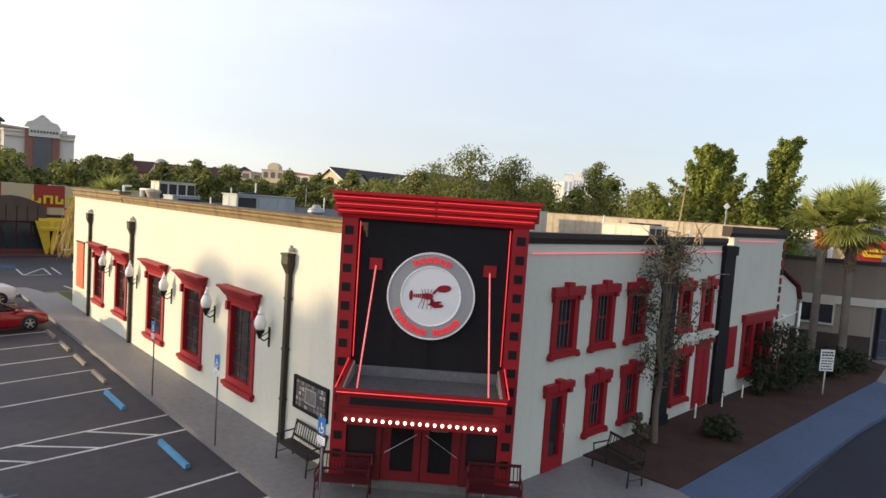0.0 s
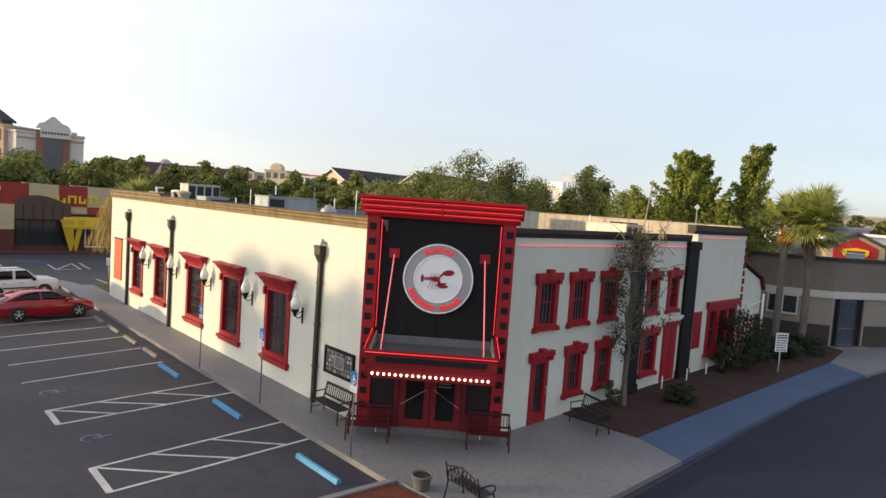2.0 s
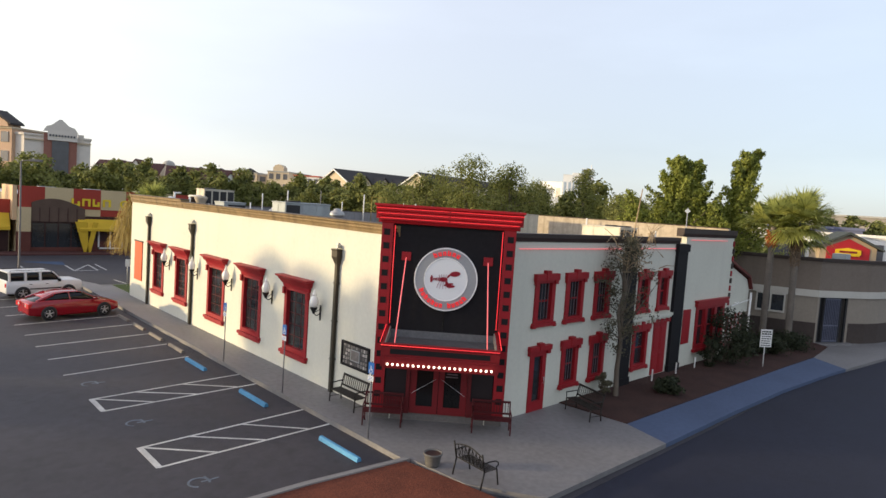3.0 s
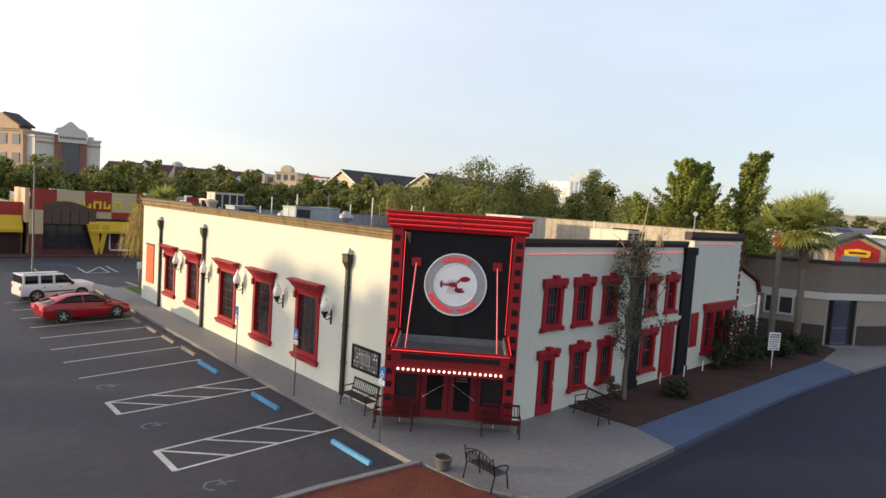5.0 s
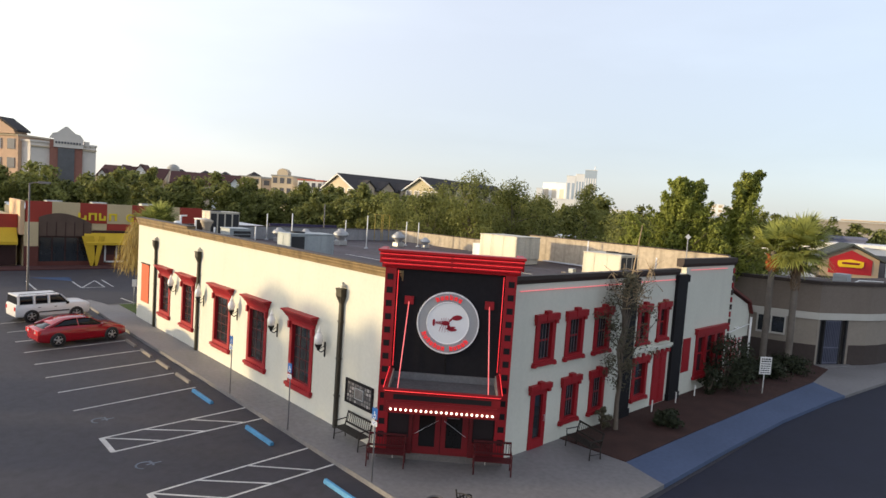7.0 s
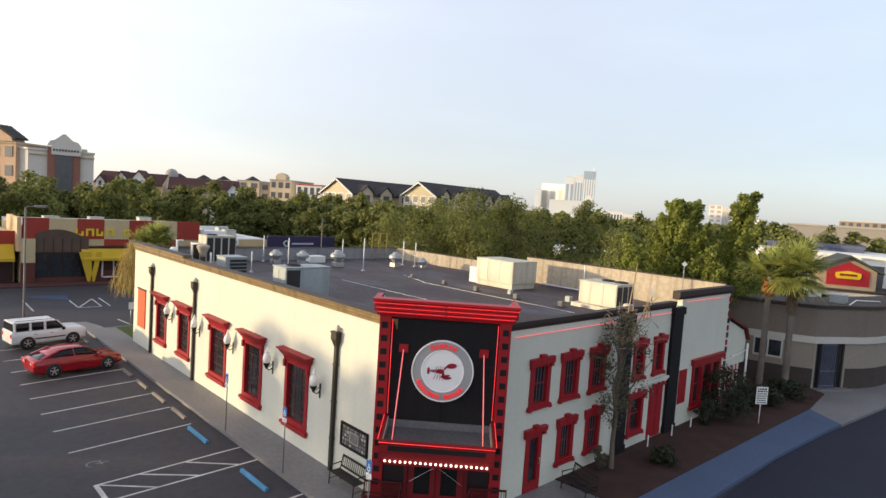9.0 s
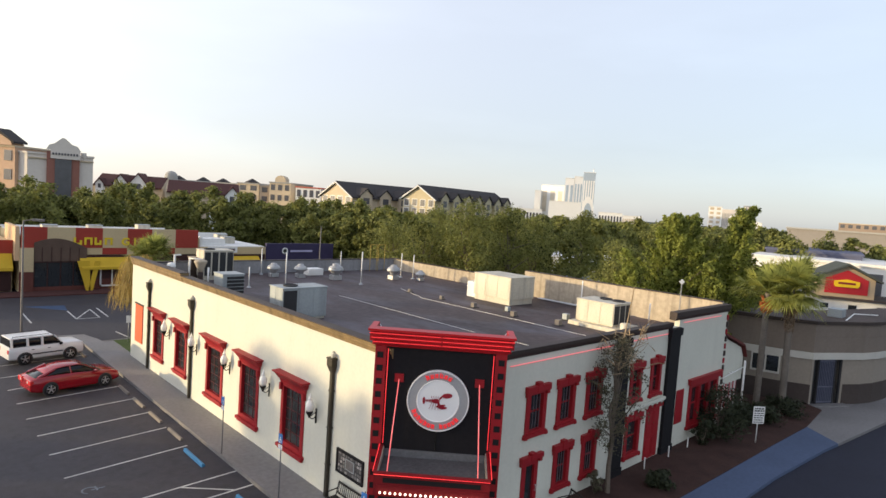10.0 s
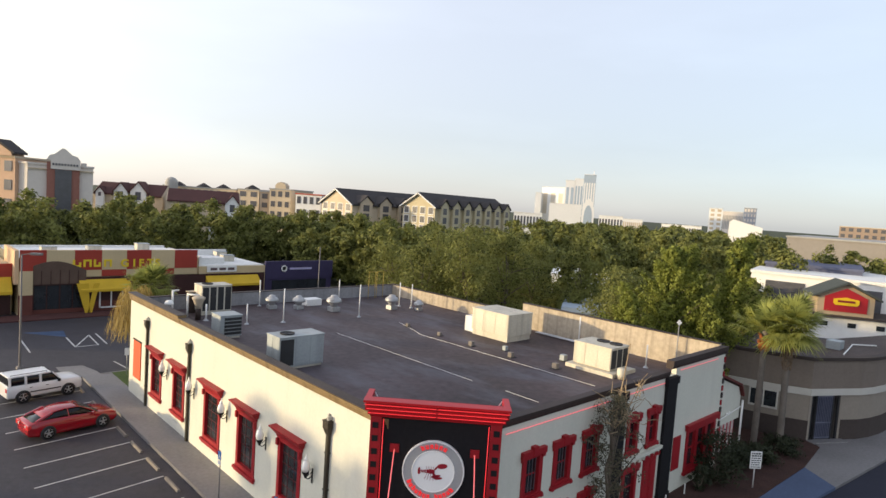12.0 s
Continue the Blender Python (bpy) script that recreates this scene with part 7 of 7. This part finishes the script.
def gabled(name, label, p, q, depth, eave, ridge, wall, roof, dormers=0, windows=3, floors=3):
    """A long pitched-roof block: gable end from p to q, ridge running back from it."""
    p, q = Vector(p), Vector(q)
    d = (q - p).normalized()
    L = (q - p).length
    m = Matrix(((d.x, -d.y, 0, p.x), (d.y, d.x, 0, p.y), (0, 0, 1, 0), (0, 0, 0, 1)))
    t = thing(name, m, label, "apartment block")
    bm = bm_new()
    sw = Matrix(((1, 0, 0, 0), (0, 0, 1, 0), (0, 1, 0, 0), (0, 0, 0, 1)))
    prism(bm, [(0, -0.2), (L, -0.2), (L, eave), (L / 2, ridge), (0, eave)], 0, depth, sw)
    part("wall", bm, wall, t)
    bm = bm_new()
    for s in (0, 1):
        e, rr = (-0.8, L / 2) if s == 0 else (L + 0.8, L / 2)
        sl = (ridge - eave) / (L / 2)
        vs = []
        for y in (-0.7, depth + 0.5):
            for px, pz in ((rr, ridge + 0.05), (e, eave - 0.8 * sl + 0.05), (e, eave - 0.8 * sl + 0.5), (rr, ridge + 0.5)):
                vs.append(bm.verts.new((px, y, pz)))
        for f in ((0, 1, 2, 3), (7, 6, 5, 4), (0, 4, 5, 1), (1, 5, 6, 2), (2, 6, 7, 3), (3, 7, 4, 0)):
            bm.faces.new([vs[i] for i in f])
    part("roof", bm, roof, t)
    bm = bm_new()
    for s in (0, 1):
        tube(bm, (L / 2, -0.75, ridge + 0.1), (L + 0.8 if s else -0.8, -0.75, eave - 0.6 * (ridge - eave) / (L / 2)), 0.22, n=6)
    part("bargeboard", bm, M_FWHITE, t)
    for j in range(floors):
        for k in range(windows):
            x, z = L * (k + 0.5) / windows, 2.2 + (eave - 1.6) / floors * j
            w = part_box("window", t, M_FWIN, x - L / windows * 0.26, x + L / windows * 0.26, -0.14, 0.0, z, z + 1.9)
            part_box("window_frame", w, M_FWHITE, x - L / windows * 0.33, x + L / windows * 0.33, -0.08, 0.0, z - 0.25, z + 2.1)
    for k in range(dormers):
        y = depth * (k + 0.6) / dormers
        hw = depth / dormers * 0.30
        sx = L
        bm = bm_new()
        prism(bm, [(y - hw, -0.2), (y + hw, -0.2), (y + hw, eave + 0.6), (y, eave + 0.6 + hw * 0.8), (y - hw, eave + 0.6)], 0, 2.2, Matrix(((0, 0, 1, L - 1.2), (1, 0, 0, 0), (0, 1, 0, 0), (0, 0, 0, 1))))
        dm = part("bay", bm, wall, t)
        bm = bm_new()
        for s in (-1, 1):
            vs = []
            for xx in (L - 4.0, L + 1.4):
                for yy, zz in ((y, eave + 0.7 + hw * 0.8), (y + s * (hw + 0.5), eave + 0.3), (y + s * (hw + 0.5), eave + 0.65), (y, eave + 1.1 + hw * 0.8)):
                    vs.append(bm.verts.new((xx, yy, zz)))
            for f in ((0, 1, 2, 3), (7, 6, 5, 4), (0, 4, 5, 1), (1, 5, 6, 2), (2, 6, 7, 3), (3, 7, 4, 0)):
                bm.faces.new([vs[i] for i in f])
        part("bay_roof", bm, roof, dm)
        for j in range(floors):
            z = 2.2 + (eave - 1.6) / floors * j
            part_box("bay_window", dm, M_FWIN, L + 1.0, L + 1.05, y - hw * 0.5, y + hw * 0.5, z, z + 1.9)
    return t


gabled("apartment_block", "tan apartment block with steep dark gabled roofs", (93.9, 156.5), (94.9, 141.0), 40, 11.8, 16.0, M_FTAN, M_FROOF, 5, 4, 4)
gabled("apartment_block", "cream apartment block with steep dark gabled roofs", (108.8, 133.6), (111.4, 121.7), 46, 12.6, 16.4, mat("far_cream", (0.52, 0.45, 0.30), 0.85, var=0.08, scale=0.2), M_FROOF, 7, 4, 4)
t, m, L = block("tan_midrise", "long tan midrise hotel with small dark hipped caps", (67.8, 224.1), (85.2, 200.9), 20, 13.6, M_FTAN, M_FGREY, 11, 3, M_FWIN)
t2, m2, L2 = block("tan_midrise", "tan midrise block with a hipped cap", (83.3, 195.0), (88.2, 188.4), 20, 14.0, M_FTAN, M_FGREY, 2, 4, M_FWIN)
for th, xs2, z in ((t, (4.5, 14.5, 22.5), 14.0), (t2, (4.0,), 14.4)):
    for x in xs2:
        bm = bm_new()
        lathe(bm, [(3.0, 0.0), (2.9, 0.2), (0.3, 1.5)], (x, 3.0, z), n=4, smooth=False)
        part("hipped_cap", bm, M_FROOF, th)
block("tan_midrise", "greyish tan midrise block", (88.4, 188.2), (91.4, 186.6), 20, 13.6, mat("far_greytan", (0.42, 0.36, 0.29), 0.85, var=0.1), M_FGREY, 1, 4, M_FWIN)
t = thing("grey_dome", pose(68.7, 218.3, 0), "small grey domed roof behind the midrise", "building")
bm = bm_new()
lathe(bm, [(2.2, -0.2), (2.2, 14.8), (2.0, 15.8), (1.2, 16.6), (0.2, 16.9)], n=16)
part("dome", bm, M_FGREY, t)
t, m, L = block("tan_midrise", "tan midrise block with rounded parapet", (88.2, 180.7), (92.8, 174.6), 20, 14.8, M_FTAN, M_FGREY, 3, 4, M_FWIN)
bm = bm_new()
prism(bm, [(2.0, 15.2), (5.8, 15.2), (5.8, 16.3), (5.1, 17.1), (3.9, 17.5), (2.7, 17.1), (2.0, 16.3)], 0, 3, Matrix(((1, 0, 0, 0), (0, 0, 1, -0.2), (0, 1, 0, 0), (0, 0, 0, 1))))
part("rounded_parapet", bm, M_FTAN, t)
block("pink_building", "pale building with a pinkish red roof edge", (91.0, 167.9), (96.3, 160.9), 18, 13.7, M_FWHITE, mat("pink_edge", (0.5, 0.12, 0.08), 0.8), 4, 3, M_FWIN)
block("roof_among_trees", "white flat roof showing among the trees", (52, 34), (56, 28), 10, 5.2, M_FWHITE, M_WROOF)
block("roof_among_trees", "pale blue roof showing behind the parapet", (33.5, 19), (37.0, 13.5), 7, 4.6, mat("pale_blue_wall", (0.24, 0.30, 0.40), 0.8), mat("pale_blue_roof", (0.36, 0.44, 0.54), 0.6, var=0.1))

# ---- plants ----


def crown_points(n_clump, per, cx, cy, z0, z1, r, taper, spread, rng):
    """Leaves on the skins of many small lobes that fill a lumpy crown; taper 0 is round, 1 a cone."""
    h = rng.uniform(0, 1, n_clump)
    prof = (1 - taper) * np.sqrt(np.clip(1 - (2 * h - 1) ** 2, 0.05, 1)) + taper * np.clip(1.05 - h, 0.05, 1)
    ang = rng.uniform(0, 2 * np.pi, n_clump)
    rad = r * prof * np.sqrt(rng.uniform(0.15, 1.0, n_clump)) * (0.78 + 0.35 * np.sin(3 * ang + 5 * h + rng.uniform(0, 6)))
    c = np.stack([cx + rad * np.cos(ang), cy + rad * np.sin(ang), z0 + h * (z1 - z0)], 1)
    dirs = rng.normal(size=(n_clump * per, 3)) + np.array([0, 0, 0.35])
    dirs /= np.linalg.norm(dirs, axis=1)[:, None]
    grow = np.repeat(rng.uniform(0.7, 1.35, n_clump), per)[:, None] * rng.uniform(0.2, 1.3, (n_clump * per, 1)) ** 0.7
    off = dirs * grow * np.array([spread, spread, spread * 0.8]) * 1.75
    p = np.repeat(c, per, 0) + off
    mid = np.array([cx, cy, z0 + 0.4 * (z1 - z0)])
    out = 0.6 * (p - mid) / np.array([r, r, (z1 - z0) / 2]) + dirs
    return p, c, out


def tree(x, y, h, r, label, leaves, z0=0.25, n=70, per=60, size=0.16, taper=0.2, spread=None, name="tree", ground=-0.2, group=""):
    t = thing(name, pose(x, y, ground), label, "tree", group)
    rng = np.random.default_rng(int(abs(x * 31 + y * 17)) + 3)
    p, c, out = crown_points(n, per, 0, 0, h * z0, h * 0.97, r, taper, spread or r * 0.14, rng)
    bm = bm_new()
    pts = [Vector((0, 0, 0))]
    for k in range(1, 6):
        pts.append(Vector((rng.normal() * 0.06 * r, rng.normal() * 0.06 * r, h * 0.85 * k / 5)))
    tr = max(0.06, h * 0.018)
    for k in range(5):
        tube(bm, pts[k], pts[k + 1], tr * (1 - 0.17 * k), tr * (1 - 0.17 * (k + 1)), n=8, cap=False)
    for k in range(min(len(c), 22)):
        e = Vector(c[k])
        s = pts[2].lerp(pts[4], rng.uniform(0, 1))
        s.z = min(s.z, max(h * 0.2, e.z - 0.3))
        tube(bm, s, s.lerp(e, 0.95), tr * 0.35, tr * 0.08, n=5, cap=False)
    part("trunk", bm, M_BARK, t)
    v, f = cloud(p, rng.uniform(size * 0.6, size * 1.4, len(p)), rng, out)
    quads("crown", v, f, leaves, t)
    return t


def evergreen(x, y, h, r, lean, label, n=105, per=240, size=0.105, ground=-0.2):
    """A tall evergreen: upswept sprays along a leaning trunk, longer low down, with notches between them."""
    t = thing("tree", pose(x, y, ground), label, "tree", "tall evergreens")
    rng = np.random.default_rng(int(abs(x * 31 + y * 17)) + 3)
    bm = bm_new()
    axis = [Vector((lean[0] * u * u, lean[1] * u * u, h * u)) for u in (0, 0.2, 0.4, 0.6, 0.8, 0.97)]
    for k in range(5):
        tube(bm, axis[k], axis[k + 1], 0.22 * (1 - 0.18 * k), 0.22 * (1 - 0.18 * (k + 1)), n=8, cap=False)
    P, O, S = [], [], []
    for k in range(n):
        u = 0.10 + 0.88 * (k + rng.uniform(0, 1)) / n
        a = 2.4 * k + rng.uniform(-0.5, 0.5)
        reach = r * (min(1.0, (1.06 - u) * 1.5) ** 0.8) * rng.uniform(0.35, 1.1) * (0.85 + 0.25 * math.sin(2 * a + 9 * u))
        root = np.array([lean[0] * u * u, lean[1] * u * u, h * u])
        tip = root + np.array([reach * math.cos(a), reach * math.sin(a), 0.85 * reach + 0.2])
        tube(bm, Vector(root), Vector(root + (tip - root) * 0.9), 0.05, 0.015, n=5, cap=False)
        w = max(0.42, 0.26 * r * (1.25 - u)) * rng.uniform(0.75, 1.3)
        d = rng.normal(size=(per, 3)) + np.array([0, 0, 0.3])
        d /= np.linalg.norm(d, axis=1)[:, None]
        f = rng.uniform(0.3, 1.3, (per, 1))
        c = root + (tip - root) * f
        P.append(c + d * rng.uniform(0.25, 1.25, (per, 1)) * np.array([w, w, w * 1.05]) * (1.3 - 0.7 * f))
        O.append(d + 0.4 * np.array([math.cos(a), math.sin(a), 0.2]))
        S.append(rng.uniform(size * 0.6, size * 1.4, per))
    part("trunk", bm, M_BARK, t)
    v, f = cloud(np.concatenate(P), np.concatenate(S), rng, np.concatenate(O))
    quads("crown", v, f, L_CEDAR, t)
    return t


evergreen(28.8, 6.9, 11.4, 2.8, (0.0, 0.0), "tall dense evergreen tree behind the parapet")
evergreen(31.6, 7.1, 11.5, 2.5, (0.2, 0.0), "tall dense dark evergreen tree behind the parapet")
evergreen(31.7, 4.3, 12.2, 2.75, (1.3, -0.6), "tall yellow-green evergreen tree leaning above the palms")
evergreen(28.0, 3.6, 8.0, 2.2, (0.0, 0.0), "lower yellow-green evergreen tree behind the parapet", 36)
evergreen(25.6, 8.2, 8.4, 2.4, (0.0, 0.0), "lower green tree behind the parapet", 36)
for x, y, h, r in ((27.5, 25.6, 11.6, 3.2), (31.8, 24.6, 11.2, 3.0), (37.5, 20.2, 11.7, 2.2), (29.8, 32.5, 10.6, 3.6), (39.5, 27.7, 10.6, 3.4), (31, 11.6, 9.2, 2.8), (31.5, 42, 8.6, 3.4), (25.5, 29.5, 9.6, 3.0), (35.5, 15.0, 9.0, 2.6)):
    tree(x, y, h, r, "leafy woodland tree behind the restaurant", L_WOOD, 0.12, 62, 170, 0.11, 0.2, r * 0.19, group="woodland edge")
dry = thing("dry_palm", pose(1.95, 34.6, -0.15), "palm wrapped in a hanging skirt of straw-coloured fronds", "palm tree")
rng = np.random.default_rng(5)
bm = bm_new()
tube(bm, (0, 0, -0.05), (0.1, 0, 5.4), 0.2, 0.16, n=10)
part("trunk", bm, M_BARK, dry)
V, F = [], []
for k in range(2200):
    a, z = rng.uniform(0, 2 * math.pi), rng.uniform(2.9, 6.0)
    rad = (0.5 + 1.3 * math.sqrt(max(0.0, (6.1 - z) / 3.2))) * rng.uniform(0.45, 1.1)
    c = Vector((rad * math.cos(a) + 0.1, rad * math.sin(a), z + 0.2 * math.sin(3 * a)))
    side = Vector((-math.sin(a + rng.normal() * 0.6), math.cos(a + rng.normal() * 0.6), rng.normal() * 0.15)) * rng.uniform(0.012, 0.03)
    drop = Vector((math.cos(a) * rng.uniform(-0.1, 0.3), math.sin(a) * rng.uniform(-0.1, 0.3), -rng.uniform(0.35, 1.0)))
    F.append((len(V), len(V) + 1, len(V) + 2, len(V) + 3))
    V += [c - side, c + side, c + drop + side * 0.4, c + drop - side * 0.4]
quads("skirt", np.array([tuple(v) for v in V]), np.array(F), L_STRAW, dry)
tree(90, 0.5, 9.0, 4.5, "round leafy tree beside the diner", L_WOOD, 0.15, 70, 60, 0.3, 0.1)
# slim street tree in front of the wall, with dry twigs on top
st = tree(9.15, -0.75, 6.5, 1.2, "slim drooping grey-green tree in the mulch bed", L_OLIVE, 0.26, 130, 30, 0.046, -0.1, 0.16, ground=0.0)
rng = np.random.default_rng(21)
bm = bm_new()
for k in range(75):
    a = rng.uniform(0, 2 * math.pi)
    s = Vector((rng.normal() * 0.7 + 0.7, rng.normal() * 0.25, rng.uniform(5.0, 6.6)))
    e = s + Vector((math.cos(a) * rng.uniform(0.3, 1.2), math.sin(a) * rng.uniform(0.2, 0.6), rng.uniform(-0.3, 0.8)))
    mid = s.lerp(e, 0.5) + Vector((rng.normal() * 0.08, rng.normal() * 0.08, rng.normal() * 0.08))
    tube(bm, s, mid, 0.022, 0.014, n=4, cap=False)
    tube(bm, mid, e, 0.014, 0.007, n=4, cap=False)
tube(bm, (0.15, 0.1, 5.0), (1.15, 0.25, 8.3), 0.035, 0.02, n=6)
part("dry_branch", bm, mat("dry_twig", (0.34, 0.25, 0.15), 0.9, var=0.25), st, "bare pale brown twigs")
# a tree out on the car park's west side
for x, y, h, r in ((-24, 28.6, 8.1, 2.6), (-24, 25.2, 8.0, 2.5), (-24.5, 22.0, 7.8, 2.3), (-25.2, 20.3, 10.6, 1.7)):
    tree(x, y, h, r, "spreading car park tree", L_WOOD, 0.06, 90, 62, 0.15, 0.0, group="car park trees")


def shrub(x, y, h, r, label, leaves=None, n=40, per=60, size=0.07):
    t = thing("shrub", pose(x, y, 0.03), label, "shrub", "shrubs")
    rng = np.random.default_rng(int(abs(x * 13 + y * 7)) + 1)
    p, c, out = crown_points(n, per, 0, 0, 0.1, h * 0.95, r, 0.0, r * 0.16, rng)
    bm = bm_new()
    for k in range(min(16, len(c))):
        tube(bm, (0, 0, 0), Vector(c[k]), 0.025, 0.008, n=5, cap=False)
    part("branch", bm, M_BARK, t)
    v, f = cloud(p, rng.uniform(size * 0.6, size * 1.4, len(p)), rng, out)
    quads("foliage", v, f, leaves or L_SHRUB, t)


shrub(19.6, -0.85, 2.7, 1.45, "large dark evergreen shrub against the wall", None, 70, 46, 0.075)
shrub(18.0, -0.75, 1.3, 0.6, "thin dark shrub below the windows", None, 20, 40)
shrub(11.5, -1.75, 0.6, 0.6, "low dark green shrub in the mulch", None, 40, 60)
shrub(8.6, -0.5, 0.9, 0.35, "thin pale green plant against the wall", L_OLIVE, 16, 40, 0.06)
shrub(24.5, -1.2, 0.9, 1.1, "low dark hedge plant beside the porch", None, 50, 60)
shrub(27.5, -1.6, 0.8, 1.2, "low dark hedge plant under the palms", None, 50, 60)
shrub(22.6, -0.9, 1.2, 0.9, "dark evergreen shrub beside the notice sign", None, 50, 60)
for k, x in enumerate((12.6, 14.9, 16.9)):
    bm = bm_new()
    tube(bm, (x, -0.5, 0.0), (x, -0.5, 0.55), 0.03, n=6)
    solid("stake", bm, M_WHITE, "short white stake in the mulch", "stake", "garden stakes")


def palm(x, y, h, lean, label, boots=True, n=34, size=1.5, ground=0.0, skirt=False):
    t = thing("palm_tree", pose(x, y, ground), label, "palm tree", "palms")
    rng = np.random.default_rng(int(abs(x * 7)) + 11)
    bm = bm_new()
    top = Vector((lean[0], lean[1], h))
    segs = 10
    for k in range(segs):
        a, b = top * (k / segs), top * ((k + 1) / segs)
        tube(bm, a, b, 0.21 - 0.03 * k / segs, 0.19 - 0.03 * k / segs, n=10, cap=False)
    part("trunk", bm, M_PBARK, t)
    if boots:
        bm = bm_new()
        for k in range(90):
            a = rng.uniform(0, 2 * math.pi)
            z = h - rng.uniform(0.5, 1.35)
            p = top * (z / h)
            d = Vector((math.cos(a), math.sin(a), 0))
            tube(bm, p + d * 0.12, p + d * rng.uniform(0.25, 0.42) + Vector((0, 0, rng.uniform(0.15, 0.4))), 0.06, 0.03, n=5)
        part("boot_collar", bm, M_BOOT, t, "orange-brown leaf boots")
    if skirt:
        bm = bm_new()
        for k in range(150):
            a = 2.4 * k
            p = top * ((h - 0.6 - 2.2 * k / 150) / h)
            d = Vector((math.cos(a), math.sin(a), 0))
            tube(bm, p + d * 0.13, p + d * rng.uniform(0.24, 0.33) + Vector((0, 0, rng.uniform(0.12, 0.3))), 0.05, 0.03, n=4)
        part("boot_sleeve", bm, mat("split_boots", (0.20, 0.145, 0.10), 0.9, var=0.5, scale=9), t, "mottled brown split leaf boots")
        bm = bm_new()
        for k in range(90):
            a = rng.uniform(0, 2 * math.pi)
            z = h - rng.uniform(0.1, 1.3)
            p = top * (z / h)
            d = Vector((math.cos(a), math.sin(a), 0))
            e = p + d * rng.uniform(0.25, 0.5) - Vector((0, 0, rng.uniform(0.3, 1.1)))
            tube(bm, p + d * 0.15, e, 0.03, 0.012, n=4)
        part("dry_skirt", bm, mat("dry_fronds", (0.24, 0.16, 0.09), 0.9, var=0.3, scale=6), t, "dry brown hanging fronds")
    V, F = [], []
    cnt = 0
    for k in range(n):
        a = 2.4 * k + rng.uniform(-0.4, 0.4)
        el = 1.5 - (1.6 if boots else 2.3) * ((k + 0.5) / n) ** 0.8 + rng.uniform(-0.15, 0.15)
        d = Vector((math.cos(a) * math.cos(el), math.sin(a) * math.cos(el), math.sin(el)))
        stem = size * rng.uniform(0.28, 0.72)
        c = top + d * stem + Vector((0, 0, -0.10 * stem))
        side = d.cross(Vector((0, 0, 1))).normalized()
        up = side.cross(d).normalized()
        V += [top - side * 0.025, top + side * 0.025, c + side * 0.02, c - side * 0.02]
        F.append((cnt, cnt + 1, cnt + 2, cnt + 3))
        cnt += 4
        for j in range(26):
            th = (j - 12.5) / 12.5 * 1.5
            ld = d * math.cos(th) + side * math.sin(th) + up * 0.12 * math.cos(2 * th)
            ln = size * rng.uniform(0.48, 0.72) * (0.62 + 0.38 * math.cos(th))
            mid = c + ld * ln * 0.55 + Vector((0, 0, 0.03 * ln))
            e = c + ld * ln * rng.uniform(0.9, 1.1) - Vector((0, 0, ln * rng.uniform(0.0, 0.28) * (0.5 + 0.5 * math.cos(el))))
            w = ld.cross(up).normalized() * 0.036 * size / 1.75
            V += [c - w * 0.5, c + w * 0.5, mid + w, mid - w, e + w * 0.12, e - w * 0.12]
            F += [(cnt, cnt + 1, cnt + 2, cnt + 3), (cnt + 3, cnt + 2, cnt + 4, cnt + 5)]
            cnt += 6
    quads("fronds", np.array([tuple(v) for v in V]), np.array(F), L_PALM, t)
    return t


palm(27.1, -0.1, 7.2, (0.1, 0.0), "fan palm with orange leaf boots beside the porch", True, 36, 1.8)
palm(27.7, -1.35, 7.6, (0.55, 0.25), "tall fan palm with a full round crown", False, 80, 1.98, skirt=True)
palm(3.95, 37.9, 5.7, (0.1, 0.1), "small palm in front of the gift shop", False, 84, 1.85, -0.15)

# far woods: many crowns in one sheet of leaves
P, S, O = [], [], []
rng = np.random.default_rng(5)
count = 0
while count < 420:
    az, d = rng.uniform(-16, 88), 30 + 105 * math.sqrt(rng.uniform(0.02, 1))
    x, y = -12.6 + d * math.sin(radians(az)), -12.9 + d * math.cos(radians(az))
    if x < 24.5 and y < 31 or x < 38 and y < 82 or (x > 20 and y < 16) and d < 118 and az > 66 or x < 26 and y < 60:
        continue
    if x < 24.5:
        h = rng.uniform(7.6, 9.8)
    else:
        h = rng.uniform(6.5, 10.2)
    r = rng.uniform(2.4, 4.2)
    along, across = (84 - x) * 0.8 + (y - 12) * 0.6, (x - 84) * 0.6 + (y - 12) * 0.8
    if 0 < along < 45 and abs(across) < 14:
        h *= 0.55
    slim = rng.uniform(0, 1)
    if slim > 0.7:
        r, h = r * 0.65, h * 1.12
    p, c, out = crown_points(34, 50, x, y, -0.2 + h * 0.08, h, r, 0.55 if slim > 0.7 else 0.15, rng.uniform(0.35, 0.62), rng)
    P.append(p)
    O.append(out)
    S.append(rng.uniform(0.11, 0.27, len(p)) * (0.75 + d / 150))
    count += 1
for k in range(260):
    az, d = rng.uniform(-14, 90), rng.uniform(150, 420)
    x, y = -12.6 + d * math.sin(radians(az)), -12.9 + d * math.cos(radians(az))
    if az < 52:
        continue
    p, c, out = crown_points(24, 70, x, y, 0, rng.uniform(6.5, 9.2), 8.0, 0.0, 1.2, rng)
    P.append(p)
    O.append(out)
    S.append(rng.uniform(0.45, 0.95, len(p)))
P, S, O = np.concatenate(P), np.concatenate(S), np.concatenate(O)
v, f = cloud(P, S, rng, O)
tagged(quads("woodland", v, f, L_WOOD), "dense green woodland behind the shops and restaurant", "woodland", kind="stuff")
